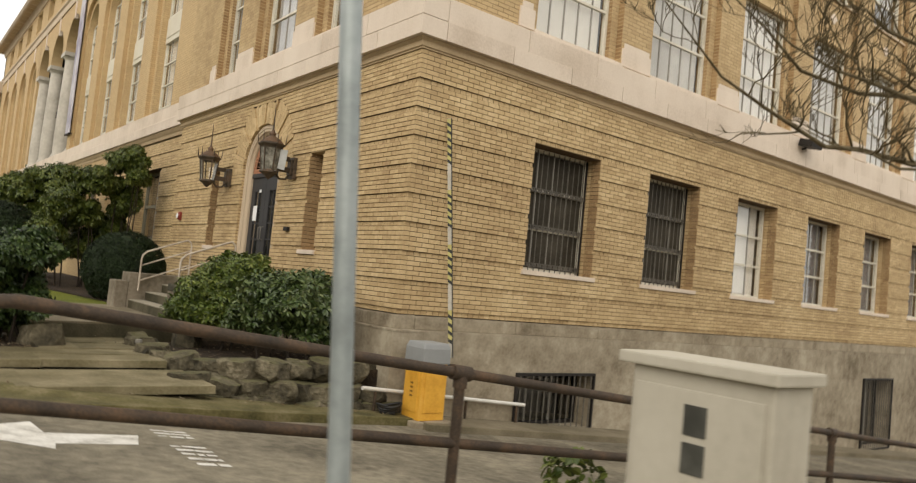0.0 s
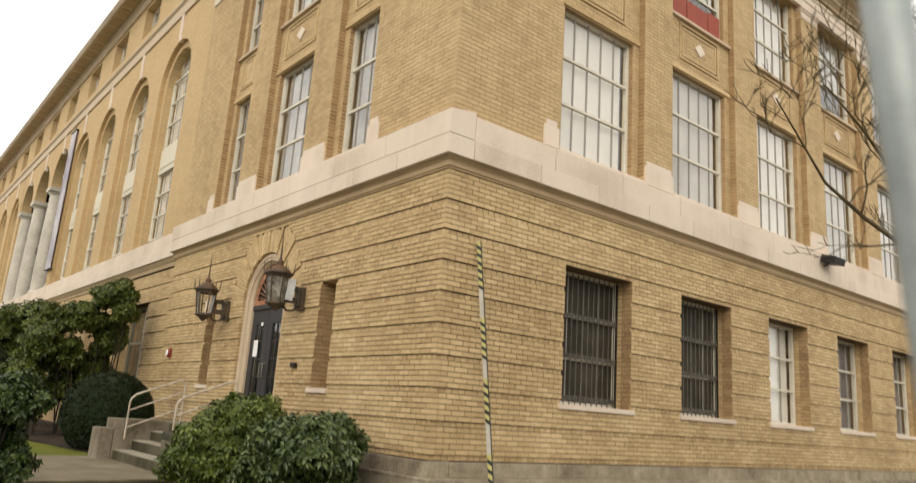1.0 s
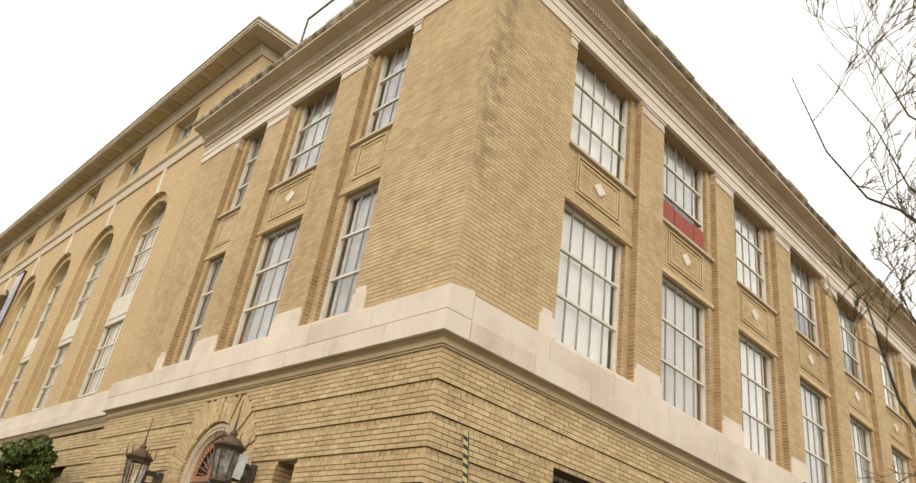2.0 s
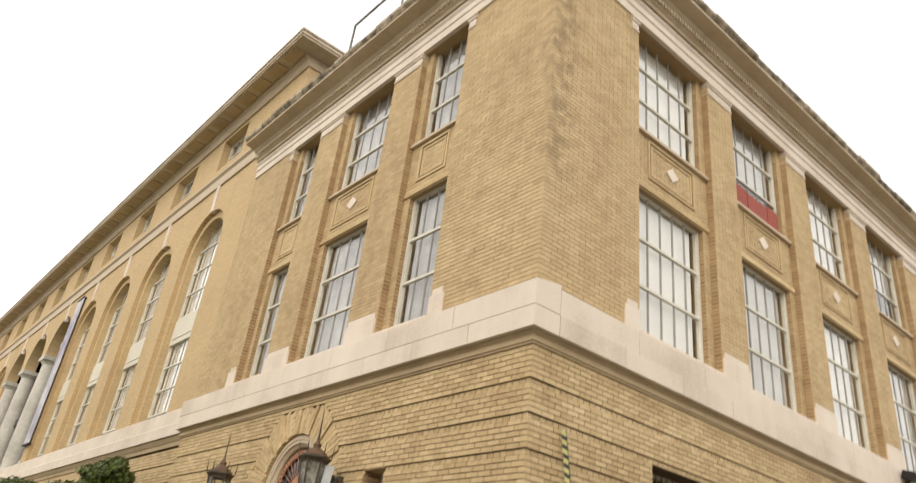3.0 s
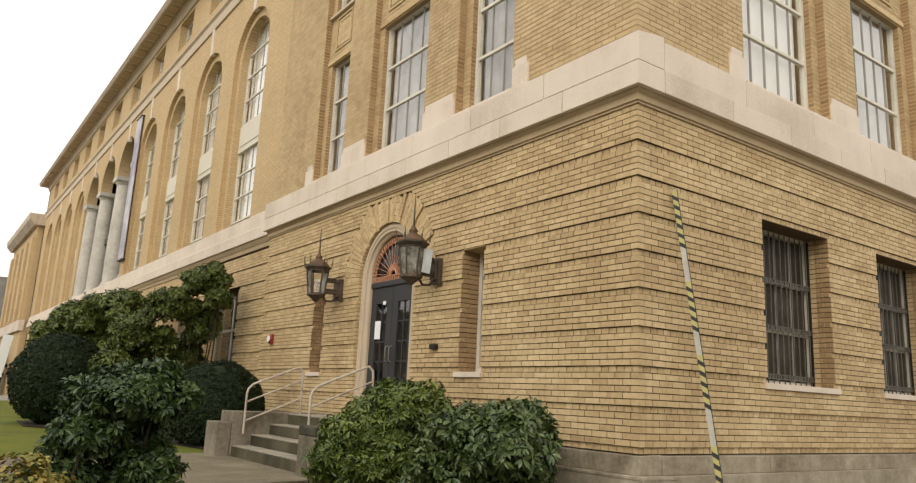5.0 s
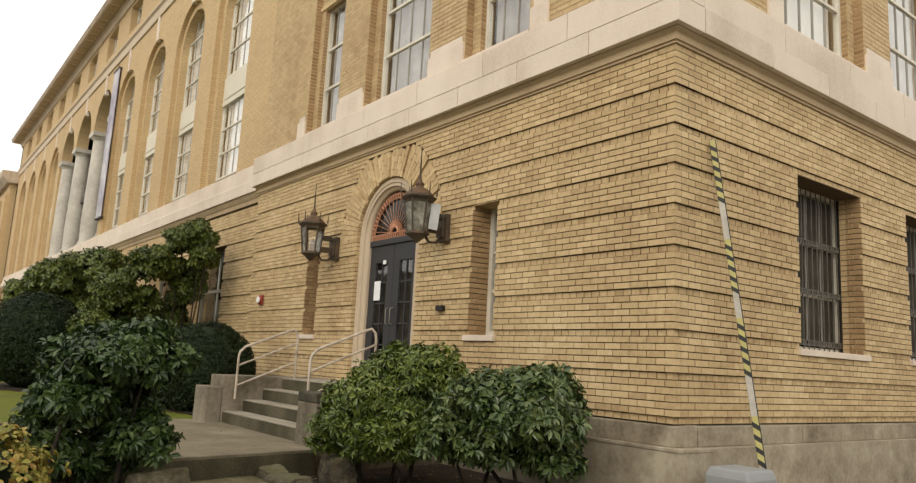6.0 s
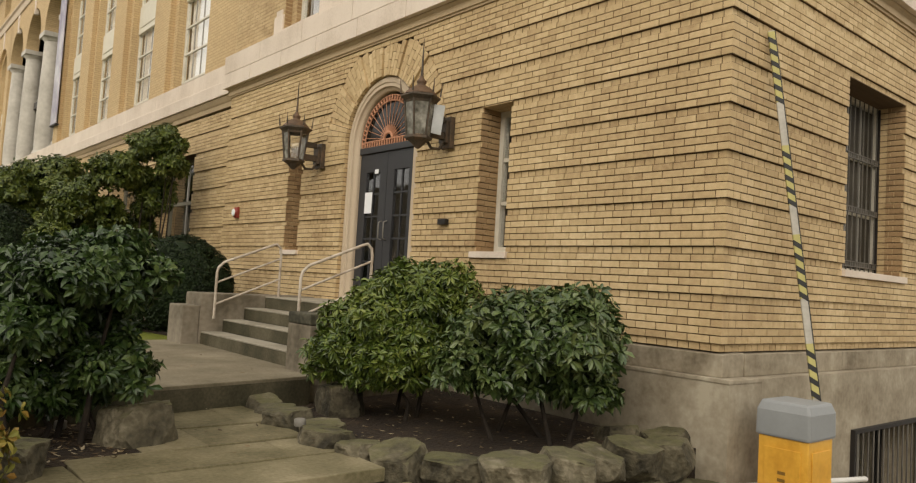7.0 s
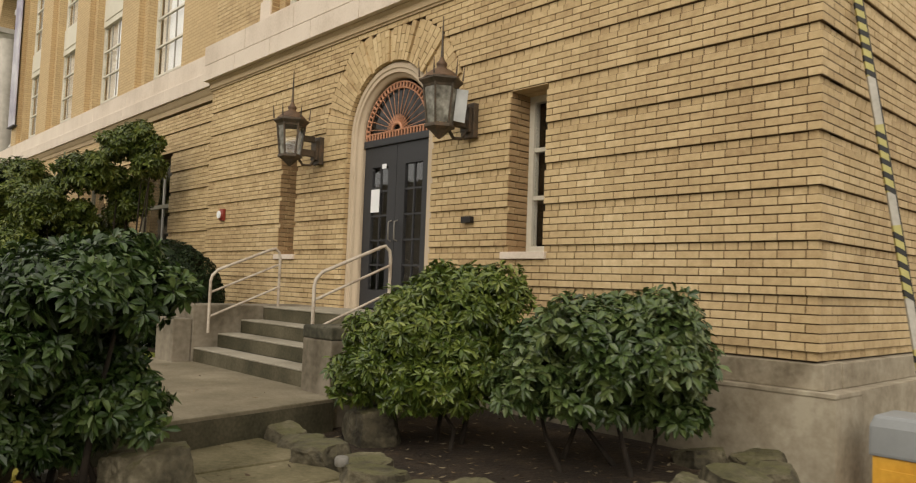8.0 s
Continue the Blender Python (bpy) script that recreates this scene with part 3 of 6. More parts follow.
for i in range(24):
    q = [(0.0, DOOR_Y + r * math.cos(a), min(SPRING + r * math.sin(a), BELT)) for r, a in
         ((0.89, math.pi * i / 24), (1.45, math.pi * i / 24), (1.45, math.pi * (i + 1) / 24), (0.89, math.pi * (i + 1) / 24))]
    m.prism(q, (0.4, 0, 0), (0.037, 0, 0))
wall_west.data = m.data("wall_west_lower", MORTAR)
tagged(wall_west, "yellow brick wall laid in rusticated bands with an arched doorway", "wall", kind="structure")
works.done()
tagged(part("arch_bricks", fan, BRICK, wall_west, "radial yellow bricks fanned over the door"), kind="stuff")

# ---------------------------------------------------------------- lower storey, south face
WIN_S = [(c - 0.785, c + 0.785) for c in BAYS_S]
holes_sl = [(a, b, 2 * P, 7 * P) for a, b in WIN_S]
m = Mesh()
wall_south = new("wall_south_lower", bpy.data.meshes.new("wall_south_lower"))
fill(m, "S", 0.14, END_S, -0.45, -0.14, -0.1, BELT, holes_sl)
works = Brickwork(wall_south, lambda u, z: u < 1.5 and 0.35 < z < 2.9)
for k in range(55):
    groove = k % 6 == 0 and k < 54
    works.lay("S", 0.104, END_S, k * C, -0.025 if groove else 0.0, holes_sl, m,
              header=groove, shift=0.11 + 0.107 * (k % 2), jamb=0.38)
wall_south.data = m.data("wall_south_lower", MORTAR)
tagged(wall_south, "yellow brick wall in rusticated bands with a row of barred windows", "wall", kind="structure")
works.done()

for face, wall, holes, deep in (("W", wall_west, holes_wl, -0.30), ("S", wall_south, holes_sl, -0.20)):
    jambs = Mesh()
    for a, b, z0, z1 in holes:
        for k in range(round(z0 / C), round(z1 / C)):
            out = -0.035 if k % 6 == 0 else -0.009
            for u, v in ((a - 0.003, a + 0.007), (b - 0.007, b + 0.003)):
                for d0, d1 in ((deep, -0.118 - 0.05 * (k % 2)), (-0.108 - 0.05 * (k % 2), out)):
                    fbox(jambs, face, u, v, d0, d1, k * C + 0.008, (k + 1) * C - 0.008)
    tagged(part("jamb_bricks", jambs, BRICK_REVEAL, wall, "rough brown brick ends, darkened for the shade of the window reveals"), kind="stuff")

# ---------------------------------------------------------------- upper storeys
holes_wu = [(c - h, c + h, UP0, UP1) for c, h in BAYS_W]
holes_su = [(c - 1.05, c + 1.05, UP0, UP1) for c in BAYS_S]
for face, start, end, holes, name in (("W", 0.0, END_W, holes_wu, "wall_west_upper"), ("S", 0.11, END_S, holes_su, "wall_south_upper")):
    m = Mesh()
    wall = new(name, bpy.data.meshes.new(name))
    fill(m, face, start + 0.12, end - 0.02, -0.5, -0.12, UP0 - 0.3, 11.0, holes)
    works = Brickwork(wall, (lambda u, z: u < 1.9 and z < 6.3), BRICK_UPPER, 0.006)
    k = 0
    while UP0 + (k + 1) * C < 10.98:
        z = UP0 + k * C
        # the courses of the two faces interlock at the corner
        lap = 0.104 if (k % 2 == 1) == (face == "W") else 0.0
        works.lay(face, lap, end, z, 0.0, holes, m, shift=start + 0.107 * (k % 2), jamb=0.14)
        for h in holes:
            a, b = h[0], h[1]
            inner = [(a + INSET, b - INSET, UP0, LOW_HEAD), (a + INSET, b - INSET, HIGH_SILL, UP1 + 0.1)]
            if z < UP1 - C:
                works.lay(face, a + 0.003, b - 0.003, z, -0.13, inner, m, shift=a + 0.107 * (k % 2), depth=0.22, jamb=0.36)
        k += 1
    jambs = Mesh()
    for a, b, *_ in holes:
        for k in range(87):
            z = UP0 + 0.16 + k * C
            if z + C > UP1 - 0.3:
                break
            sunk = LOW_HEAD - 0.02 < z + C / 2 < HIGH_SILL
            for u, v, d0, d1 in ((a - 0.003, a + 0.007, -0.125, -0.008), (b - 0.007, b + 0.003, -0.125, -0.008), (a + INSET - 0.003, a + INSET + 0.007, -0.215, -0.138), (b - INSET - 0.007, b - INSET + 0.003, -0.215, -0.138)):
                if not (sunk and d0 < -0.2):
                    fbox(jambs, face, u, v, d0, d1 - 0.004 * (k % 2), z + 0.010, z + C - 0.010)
    tagged(part("jamb_bricks", jambs, BRICK_REVEAL, wall, "rough brown brick ends with raked joints, darkened for the shade of the window reveals"), kind="stuff")
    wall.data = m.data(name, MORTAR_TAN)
    tagged(wall, "plain yellow brick wall with tall recessed window bays", "wall", kind="structure")
    works.done()


# ---------------------------------------------------------------- stone courses round the pavilion
def mitred(profile, end_w, end_s):
    """A moulding that runs from the west face round the corner to the south face; profile: (out, z) from the bottom up."""
    m = Mesh()
    n = len(profile)
    vs = [(-d, end_w, z) for d, z in profile] + [(-d, -d, z) for d, z in profile] + [(end_s, -d, z) for d, z in profile]
    fs = [(s * n + i, (s + 1) * n + i, (s + 1) * n + i + 1, s * n + i + 1) for s in (0, 1) for i in range(n - 1)]
    fs += [tuple(range(n)), tuple(range(2 * n, 3 * n))[::-1]]
    m.add(vs, fs)
    return m


def blocks(owner, face, u0, u1, length, d_in, d_out, z0, z1, material, name="stone_block", slope=0.0):
    """A course of stone blocks with open joints, each a part of its own."""
    n = max(1, round((u1 - u0) / length))
    step = (u1 - u0) / n
    for i in range(n):
        a, b = u0 + i * step + 0.005, u0 + (i + 1) * step - 0.005
        m = Mesh()
        ring = [at_face(face, 0, d, z) for d, z in ((d_in, z0), (d_out, z0), (d_out, z1 - slope), (d_in, z1))]
        axis = Vector(at_face(face, 1, 0, 0))
        m.prism(ring, axis * a, axis * b)
        part(name, m, material, owner, bevel=0.006)


solid("belt_moulding", mitred([(-0.2, BELT + C), (0.022, BELT + C), (0.022, BELT + 0.095), (0.042, BELT + 0.098), (0.042, BELT + 0.145), (0.03, BELT + 0.15), (0.035, BELT + 0.175), (0.07, BELT + 0.205), (0.075, BELT + 0.225), (-0.2, BELT + 0.225)], END_W + 0.05, END_S),
      MOULD, "stepped tan stone moulding under the pale belt course", "moulding", kind="structure")
belt = thing("belt_course", "pale cream stone belt course of long blocks above the rusticated storey", "belt course", kind="structure")
B0 = BELT + 0.228
blocks(belt, "W", -0.14, END_W + 0.12, 1.25, -0.3, 0.14, B0, B0 + 0.27, STONE)
blocks(belt, "S", 0.305, END_S, 1.25, -0.3, 0.14, B0, B0 + 0.27, STONE)
blocks(belt, "W", -0.137, END_W + 0.11, 1.6, -0.3, 0.137, B0 + 0.279, UP0 + 0.03, STONE, slope=0.06)
blocks(belt, "S", 0.305, END_S, 1.6, -0.3, 0.128, B0 + 0.271, UP0 + 0.03, STONE, slope=0.06)
EAR = 4.98
for face, holes in (("W", holes_wu), ("S", holes_su)):
    for a, b, *_ in holes:
        m = Mesh()
        ring = [at_face(face, 0, d, z) for d, z in ((-0.35, UP0 - 0.08), (0.055, UP0 - 0.08), (0.05, UP0 + 0.06), (-DEEP, UP0 + 0.15), (-0.35, UP0 + 0.15))]
        axis = Vector(at_face(face, 1, 0, 0))
        part("bay_sill", m.prism(ring, axis * (a - 0.008), axis * (b + 0.008)), STONE, belt, "pale sloping stone sill of a window bay", bevel=0.006)
for face, holes, end in (("W", holes_wu, END_W), ("S", holes_su, END_S)):
    edges = [(holes[0][0] - 0.33, holes[0][0] - 0.01)] + [(p[1] + 0.01, q[0] - 0.01) for p, q in zip(holes, holes[1:])] + [(holes[-1][1] + 0.01, holes[-1][1] + 0.33)]
    for a, b in edges:
        m = Mesh()
        fbox(m, face, a + 0.001, b - 0.001, -0.2, 0.03, UP0 + 0.032, EAR - 0.1)
        fbox(m, face, a + 0.05, b - 0.05, -0.2, 0.02, EAR - 0.102, EAR)
        part("pier_base", m, STONE, belt, "stepped stone base of a window pier", bevel=0.008)

entab = thing("entablature", "pale architrave, frieze and stained dentil cornice along the roof edge", "cornice", kind="structure")
part("architrave", mitred([(-0.05, UP1 - 0.045), (0.03, UP1 - 0.045), (0.03, UP1 + 0.14), (0.05, UP1 + 0.15), (0.05, UP1 + 0.28), (0.09, UP1 + 0.33), (0.09, UP1 + 0.36), (-0.05, UP1 + 0.36)], END_W, END_S), STONE, entab)
# the soffit's brown also carries the shade under the architrave
part("lintel", mitred([(-0.45, UP1 - 0.04), (-0.052, UP1 - 0.04), (-0.052, UP1 + 0.36), (-0.45, UP1 + 0.36)], END_W, END_S), BRICK_REVEAL, entab, "brown brick lintel soffit over the window bays, darkened for its shade")
part("cornice", mitred([(-0.3, 11.0), (0.03, 11.0), (0.05, 11.05), (0.10, 11.08), (0.12, 11.20), (0.17, 11.25), (0.20, 11.29), (0.45, 11.34), (0.45, 11.40), (-0.3, 11.41)], END_W + 0.2, END_S), SOFFIT, entab, "tan overhanging cornice soffit")
rng = random.Random(77)
for face, u0, u1 in (("W", -0.52, END_W + 0.2), ("S", 0.305, END_S)):
    u = u0
    while u < u1 - 0.05:
        v = min(u + rng.uniform(0.45, 1.15), u1)
        j, q = rng.uniform(-0.03, 0.02), rng.uniform(-0.02, 0.022)
        ring = [at_face(face, 0, d, z) for d, z in ((-0.3, 11.412), (0.46, 11.404), (0.49 + j, 11.44 + q), (0.515 + j, 11.47 + q), (0.52 + j, 11.545 + q), (0.48, 11.57 + q), (-0.3, 11.60))]
        ax = Vector(at_face(face, 1, 0, 0))
        part("cornice_block", Mesh().prism(ring, ax * (u + 0.004), ax * (v - 0.004)), CORNICE_EDGE, entab, "stained and chipped cornice block", bevel=0.012)
        u = v
dent = Mesh()
for face, end in (("W", END_W), ("S", END_S)):
    u = -0.1
    while u < end:
        fbox(dent, face, u, u + 0.05, 0.10, 0.155, 11.10, 11.19)
        u += 0.088
tagged(part("dentils", dent, SOFFIT, entab), kind="stuff")
for face, holes in (("W", holes_wu), ("S", holes_su)):
    for a, b in [(holes[0][0] - 0.22, holes[0][0] + 0.02)] + [(p[1] - 0.02, q[0] + 0.02) for p, q in zip(holes, holes[1:])] + [(holes[-1][1] - 0.02, holes[-1][1] + 0.22)]:
        m = Mesh()
        fbox(m, face, a + 0.02, b - 0.02, -0.12, 0.02, UP1 - 0.33, UP1 - 0.29)
        fbox(m, face, a + 0.03, b - 0.03, -0.12, 0.012, UP1 - 0.27, UP1 - 0.15)
        fbox(m, face, a + 0.01, b - 0.01, -0.12, 0.035, UP1 - 0.15, UP1 - 0.10)
        fbox(m, face, a, b, -0.12, 0.055, UP1 - 0.10, UP1 - 0.048)
        part("pier_capital", m, STONE, entab, "stepped stone capital of a pier", bevel=0.006)

# spandrel panels between the upper windows
for face, bays in (("W", BAYS_W), ("S", [(c, 1.05) for c in BAYS_S])):
    for c, h in bays:
        w = h - (0.40 if h > 1.0 else 0.28)
        panel = thing("spandrel_panel", "framed brick panel between two windows" + (" with a pale stone lozenge" if h > 0.8 else ""), "wall panel", kind="structure")
        m = Mesh()
        z0, z1 = LOW_HEAD + 0.26, HIGH_SILL - 0.10
        joint = Mesh()
        for mesh, e, wd, d0, d1 in ((m, 0.0, 0.045, -0.16, -0.108), (joint, 0.045, 0.032, -0.16, -0.126), (m, 0.077, 0.045, -0.16, -0.116)):
            a0, a1, b0, b1 = c - w + e, c + w - e, z0 + e, z1 - e
            for ua, ub, za, zb in ((a0, a1, b0, b0 + wd), (a0, a1, b1 - wd, b1), (a0, a0 + wd, b0 + wd, b1 - wd), (a1 - wd, a1, b0 + wd, b1 - wd)):
                fbox(mesh, face, ua, ub, d0, d1, za, zb)
        part("joint", joint, MORTAR, panel, "dark sunk joint round the panel")
        part("border", m, BRICK, panel, bevel=0.006)
        sill = Mesh()
        fbox(sill, face, c - h + 0.01, c + h - 0.01, -0.21, -0.06, HIGH_SILL - 0.055, HIGH_SILL + 0.002)
        part("sill", sill, STONE_DOOR, panel, "stone sill", bevel=0.008)
        lint = Mesh()
        fbox(lint, face, c - h + 0.01, c + h - 0.01, -0.3, -0.10, LOW_HEAD + 0.002, LOW_HEAD + 0.09)
        part("lintel_course", lint, BRICK, panel, bevel=0.006)
        if h > 0.8:
            lz = Mesh()
            zc = (z0 + z1) / 2
            lz.prism([at_face(face, c + du, 0, zc + dz) for du, dz in ((-0.17, 0), (0, -0.14), (0.17, 0), (0, 0.14))], at_face(face, 0, -0.16, 0), at_face(face, 0, -0.10, 0))
            part("lozenge", lz, STONE, panel, "pale stone lozenge", bevel=0.006)

# ---------------------------------------------------------------- concrete base
base = thing("plinth", "weathered grey concrete plinth under the brickwork", "plinth", kind="structure")
blocks(base, "W", -0.045, END_W, 1.7, -0.3, 0.045, -0.198, -0.002, CONCRETE, "plinth_block", slope=0.012)
blocks(base, "S", 0.305, END_S, 1.9, -0.3, 0.045, -0.2, -0.002, CONCRETE, "plinth_block", slope=0.012)
CELLAR = [(2.2, 3.98, -1.66, -0.80), (8.12, 9.83, -2.16, -0.84), (14.0, 15.7, -2.62, -0.87), (19.8, 21.5, -3.1, -0.87)]
m = Mesh()
m.box(-0.11, 0.4, -0.15, END_W, -1.8, -0.236)
part("base_wall", m, CONCRETE, base)
for u0, u1 in ((0.402, 6.0), (6.0, 12.0), (12.0, 18.0), (18.0, END_S)):
    m = Mesh()
    fill(m, "S", u0, u1, -0.4, 0.15, -4.2, -0.203, [c for c in CELLAR if u0 < c[0] < u1], 0.0)
    part("base_wall", m, CONCRETE, base)
part("ledge", Mesh().box(-0.117, 0.40, -0.157, END_W, -0.235, -0.2), CONCRETE, base, "pale worn ledge of the plinth", bevel=0.007)

# ---------------------------------------------------------------- dark walls added behind the windows, roof
m = Mesh()
m.box(1.9, 2.0, 2.0, END_W, -1.0, 11.3)
m.box(1.9, END_S, 1.9, 2.0, -4.2, 11.3)
for z0, z1 in ((-1.2, -0.95), (3.68, 3.9), (7.3, 7.9)):
    m.box(0.5, 2.0, 0.5, END_W, z0, z1)
    m.box(0.5, END_S, 0.5, 2.0, z0, z1)
solid("wall_inner", m, ROOM, "plain dark inner walls and floors added behind the windows", "wall", kind="structure")
m = Mesh()
m.box(-0.05, END_S, -0.05, END_W, 11.45, 11.6)
m.box(END_S - 0.3, END_S, 0.0, 30.0, -4.2, 11.45)
solid("roof", m, ROOFING, "flat dark roof behind the cornice", "roof", kind="structure")


# soffits over the lower openings: brick, on the south face darkened for their shade
for face, holes, wall, label in (("W", holes_wl, wall_west, "brick soffit of a narrow window"), ("S", holes_sl, wall_south, "soffit of a window in a dark mortar tone for its shade")):
    for a, b, z0, z1 in holes:
        m = Mesh()
        for k in range(4):
            fbox(m, face, a + 0.001, b - 0.001, -0.41 + 0.102 * k, -0.313 + 0.102 * k, z1 - 0.012, z1 - 0.004)
        part("soffit", m, BRICK if face == "W" else MORTAR, wall, label)
# ---------------------------------------------------------------- windows
def window(name, label, w, h, cols, rows, backing=None, paint=None, back_from=0.0, bar=0.013, group="", heavy=0.05, rail=0.045, back_gap=0.13, panes=None):
    """A sash window: rows of panes between stout rails, thin upright bars. Its front is at y = 0 and its sill at z = 0."""
    win = thing(name, label, "window", group=group, kind="structure")
    m = Mesh()
    m.box(-w / 2, -w / 2 + heavy, 0, 0.09, 0, h)
    m.box(w / 2 - heavy, w / 2, 0, 0.09, 0, h)
    m.box(-w / 2 + heavy, w / 2 - heavy, 0, 0.09, 0, heavy)
    m.box(-w / 2 + heavy, w / 2 - heavy, 0, 0.09, h - heavy, h)
    part("window_frame", m, paint or FRAME, win, bevel=0.004)
    ih, iw = (h - 2 * heavy) / rows, (w - 2 * heavy) / cols
    for r in range(1, rows):
        m = Mesh()
        m.box(-w / 2 + heavy, w / 2 - heavy, 0.01, 0.07, heavy + r * ih - rail / 2, heavy + r * ih + rail / 2)
        part("sash_rail", m, paint or FRAME, win, bevel=0.004)
    for c in range(1, cols):
        m = Mesh()
        x = -w / 2 + heavy + c * iw
        m.box(x - bar / 2, x + bar / 2, 0.022, 0.058, heavy + 0.001, h - heavy - 0.001)
        part("glazing_bar", m, BARS, win)
    for r in range(rows):
        for c in range(cols):
            m = Mesh()
            x, z = -w / 2 + heavy + c * iw, heavy + r * ih
            m.box(x + bar / 2 - 0.003, x + iw - bar / 2 + 0.003, 0.038, 0.042, z + rail / 2 - 0.003, z + ih - rail / 2 + 0.003)
            part("pane", m, panes or GLASS, win).visible_shadow = False
    if backing:
        m = Mesh()
        m.box(-w / 2 + 0.09, w / 2 - 0.09, back_gap, back_gap + 0.01, h * back_from, h)
        part("blind", m, backing, win, "white blind behind the glass, on the main front the mirrored sky" if backing == BLIND else "pale sheet behind the glass, on the west face the mirrored sky")
    return win


def grille(name, label, w, h, n, rails, material, group=""):
    g = thing(name, label, "window grille", group=group)
    for i in range(n):
        m = Mesh()
        x = -w / 2 + w * (i + 0.5) / n
        m.box(x - 0.006, x + 0.006, -0.006, 0.006, 0, h)
        part("upright_bar", m, IRON_MID, g)
    for z in rails:
        m = Mesh()
        for dz in (-0.028, 0.028):
            m.box(-w / 2, w / 2, -0.012, 0.012, z + dz - 0.005, z + dz + 0.005)
        for i in range(2 * n):
            x = -w / 2 + w * (i + 0.5) / (2 * n)
            m.box(x - 0.012, x + 0.012, -0.009, 0.009, z - 0.024, z + 0.024)
        part("cross_rail", m, IRON_MID, g)
    for x in (-w / 2, w / 2):
        part("side_bar", Mesh().box(x - 0.012, x + 0.012, -0.012, 0.012, 0, h), IRON, g)
    return g


number = 0


def fit_window(face, u, d, z, maker, source=None):
    """Sets a window at its place; with a source it is a copy of that one."""
    global number
    number += 1
    if source is None:
        ob = maker("window_%d" % number)
        ob.matrix_world = place(face, u, d, z)
    else:
        ob = copy_thing(source, place(face, u, d, z))
        ob.name = "window_%d" % number
    return ob


H_LOW, H_HIGH = 2.49, UP1 - HIGH_SILL + 0.05
low = high = low_grey = high_grey = None
for i, c in enumerate(BAYS_S):
    if i in (0, 2, 5):
        low = fit_window("S", c, -DEEP, UP0 + 0.12, lambda n: window(n, "tall cream sash window with a white blind pulled down", 2.1 - 2 * INSET, H_LOW, 5, 3, BLIND, None, group="lower windows of the south face"), low)
        high = fit_window("S", c, -DEEP, HIGH_SILL, lambda n: window(n, "cream sash window with a white blind under the cornice", 2.1 - 2 * INSET, H_HIGH, 5, 3, BLIND, group="upper windows of the south face"), high)
    else:
        low_grey = fit_window("S", c, -DEEP, UP0 + 0.12, lambda n: window(n, "tall cream sash window with a faded grey blind", 2.1 - 2 * INSET, H_LOW, 5, 3, BLIND_GREY, None, group="lower windows of the south face"), low_grey)
        high_grey = fit_window("S", c, -DEEP, HIGH_SILL, lambda n: window(n, "cream sash window with a faded grey blind half way down", 2.1 - 2 * INSET, H_HIGH, 5, 3, BLIND_GREY, None, 0.4, group="upper windows of the south face"), high_grey)
for c, h in BAYS_W:
    cols = 4 if h > 0.8 else 3
    # the pale sheet behind these panes stands for the sky they reflect
    fit_window("W", c, -DEEP, UP0 + 0.12, lambda n: window(n, "tall cream sash window that mirrors the pale sky", 2 * h - 2 * INSET, H_LOW, cols, 3, MIRRORED_SKY, None, 0.0, group="lower windows of the west face"))
    fit_window("W", c, -DEEP, HIGH_SILL, lambda n: window(n, "cream sash window below the cornice", 2 * h - 2 * INSET, H_HIGH, cols, 3, MIRRORED_SKY, None, 0.0, group="upper windows of the west face"))
for a, b in NARROW:
    fit_window("W", (a + b) / 2, -0.31, NARROW_Z[0] + 0.01, lambda n: window(n, "narrow cream window of three stacked panes", b - a, NARROW_Z[1] - NARROW_Z[0] - 0.02, 1, 3, group="narrow windows beside the door", heavy=0.07))
dark = pale = None
HG = 5 * P - 0.02
for i, (a, b) in enumerate(WIN_S):
    c = (a + b) / 2
    if i < 2:
        dark = fit_window("S", c, -0.31, 2 * P + 0.01, lambda n: window(n, "dark ground-floor window behind an iron grille", 1.55, HG, 4, 3, panes=DARK_PANE, group="barred ground-floor windows"), dark)
    elif i == 2:
        fit_window("S", c, -0.31, 2 * P + 0.01, lambda n: window(n, "ground-floor window with a white blind and a bent lower slat", 1.55, HG, 3, 3, BLIND, None, 0.0, group="pale ground-floor windows"))
    else:
        pale = fit_window("S", c, -0.31, 2 * P + 0.01, lambda n: window(n, "cream ground-floor sash window with half-drawn blind", 1.55, HG, 4, 3, CURTAIN, None, 0.0, group="pale ground-floor windows"), pale)
guard = None
for i in range(2):
    c = BAYS_S[i]
    if guard is None:
        guard = grille("window_grille", "black iron grille with pale cross rails over a window", 1.50, HG - 0.02, 12, (0.10, 0.72, 1.33), IRON, "window grilles")
        guard.matrix_world = place("S", c, -0.285, 2 * P + 0.012)
    else:
        copy_thing(guard, place("S", c, -0.285, 2 * P + 0.012))
for i, (a, b) in enumerate(WIN_S):
    m = Mesh()
    m.box(a - 0.06, b + 0.06, -0.035, 0.36, 2 * P - C, 2 * P + 0.004)
    solid("window_sill_%d" % (i + 1), m, STONE, "pale stone sill under a ground-floor window", "window sill", kind="structure", bevel=0.006)
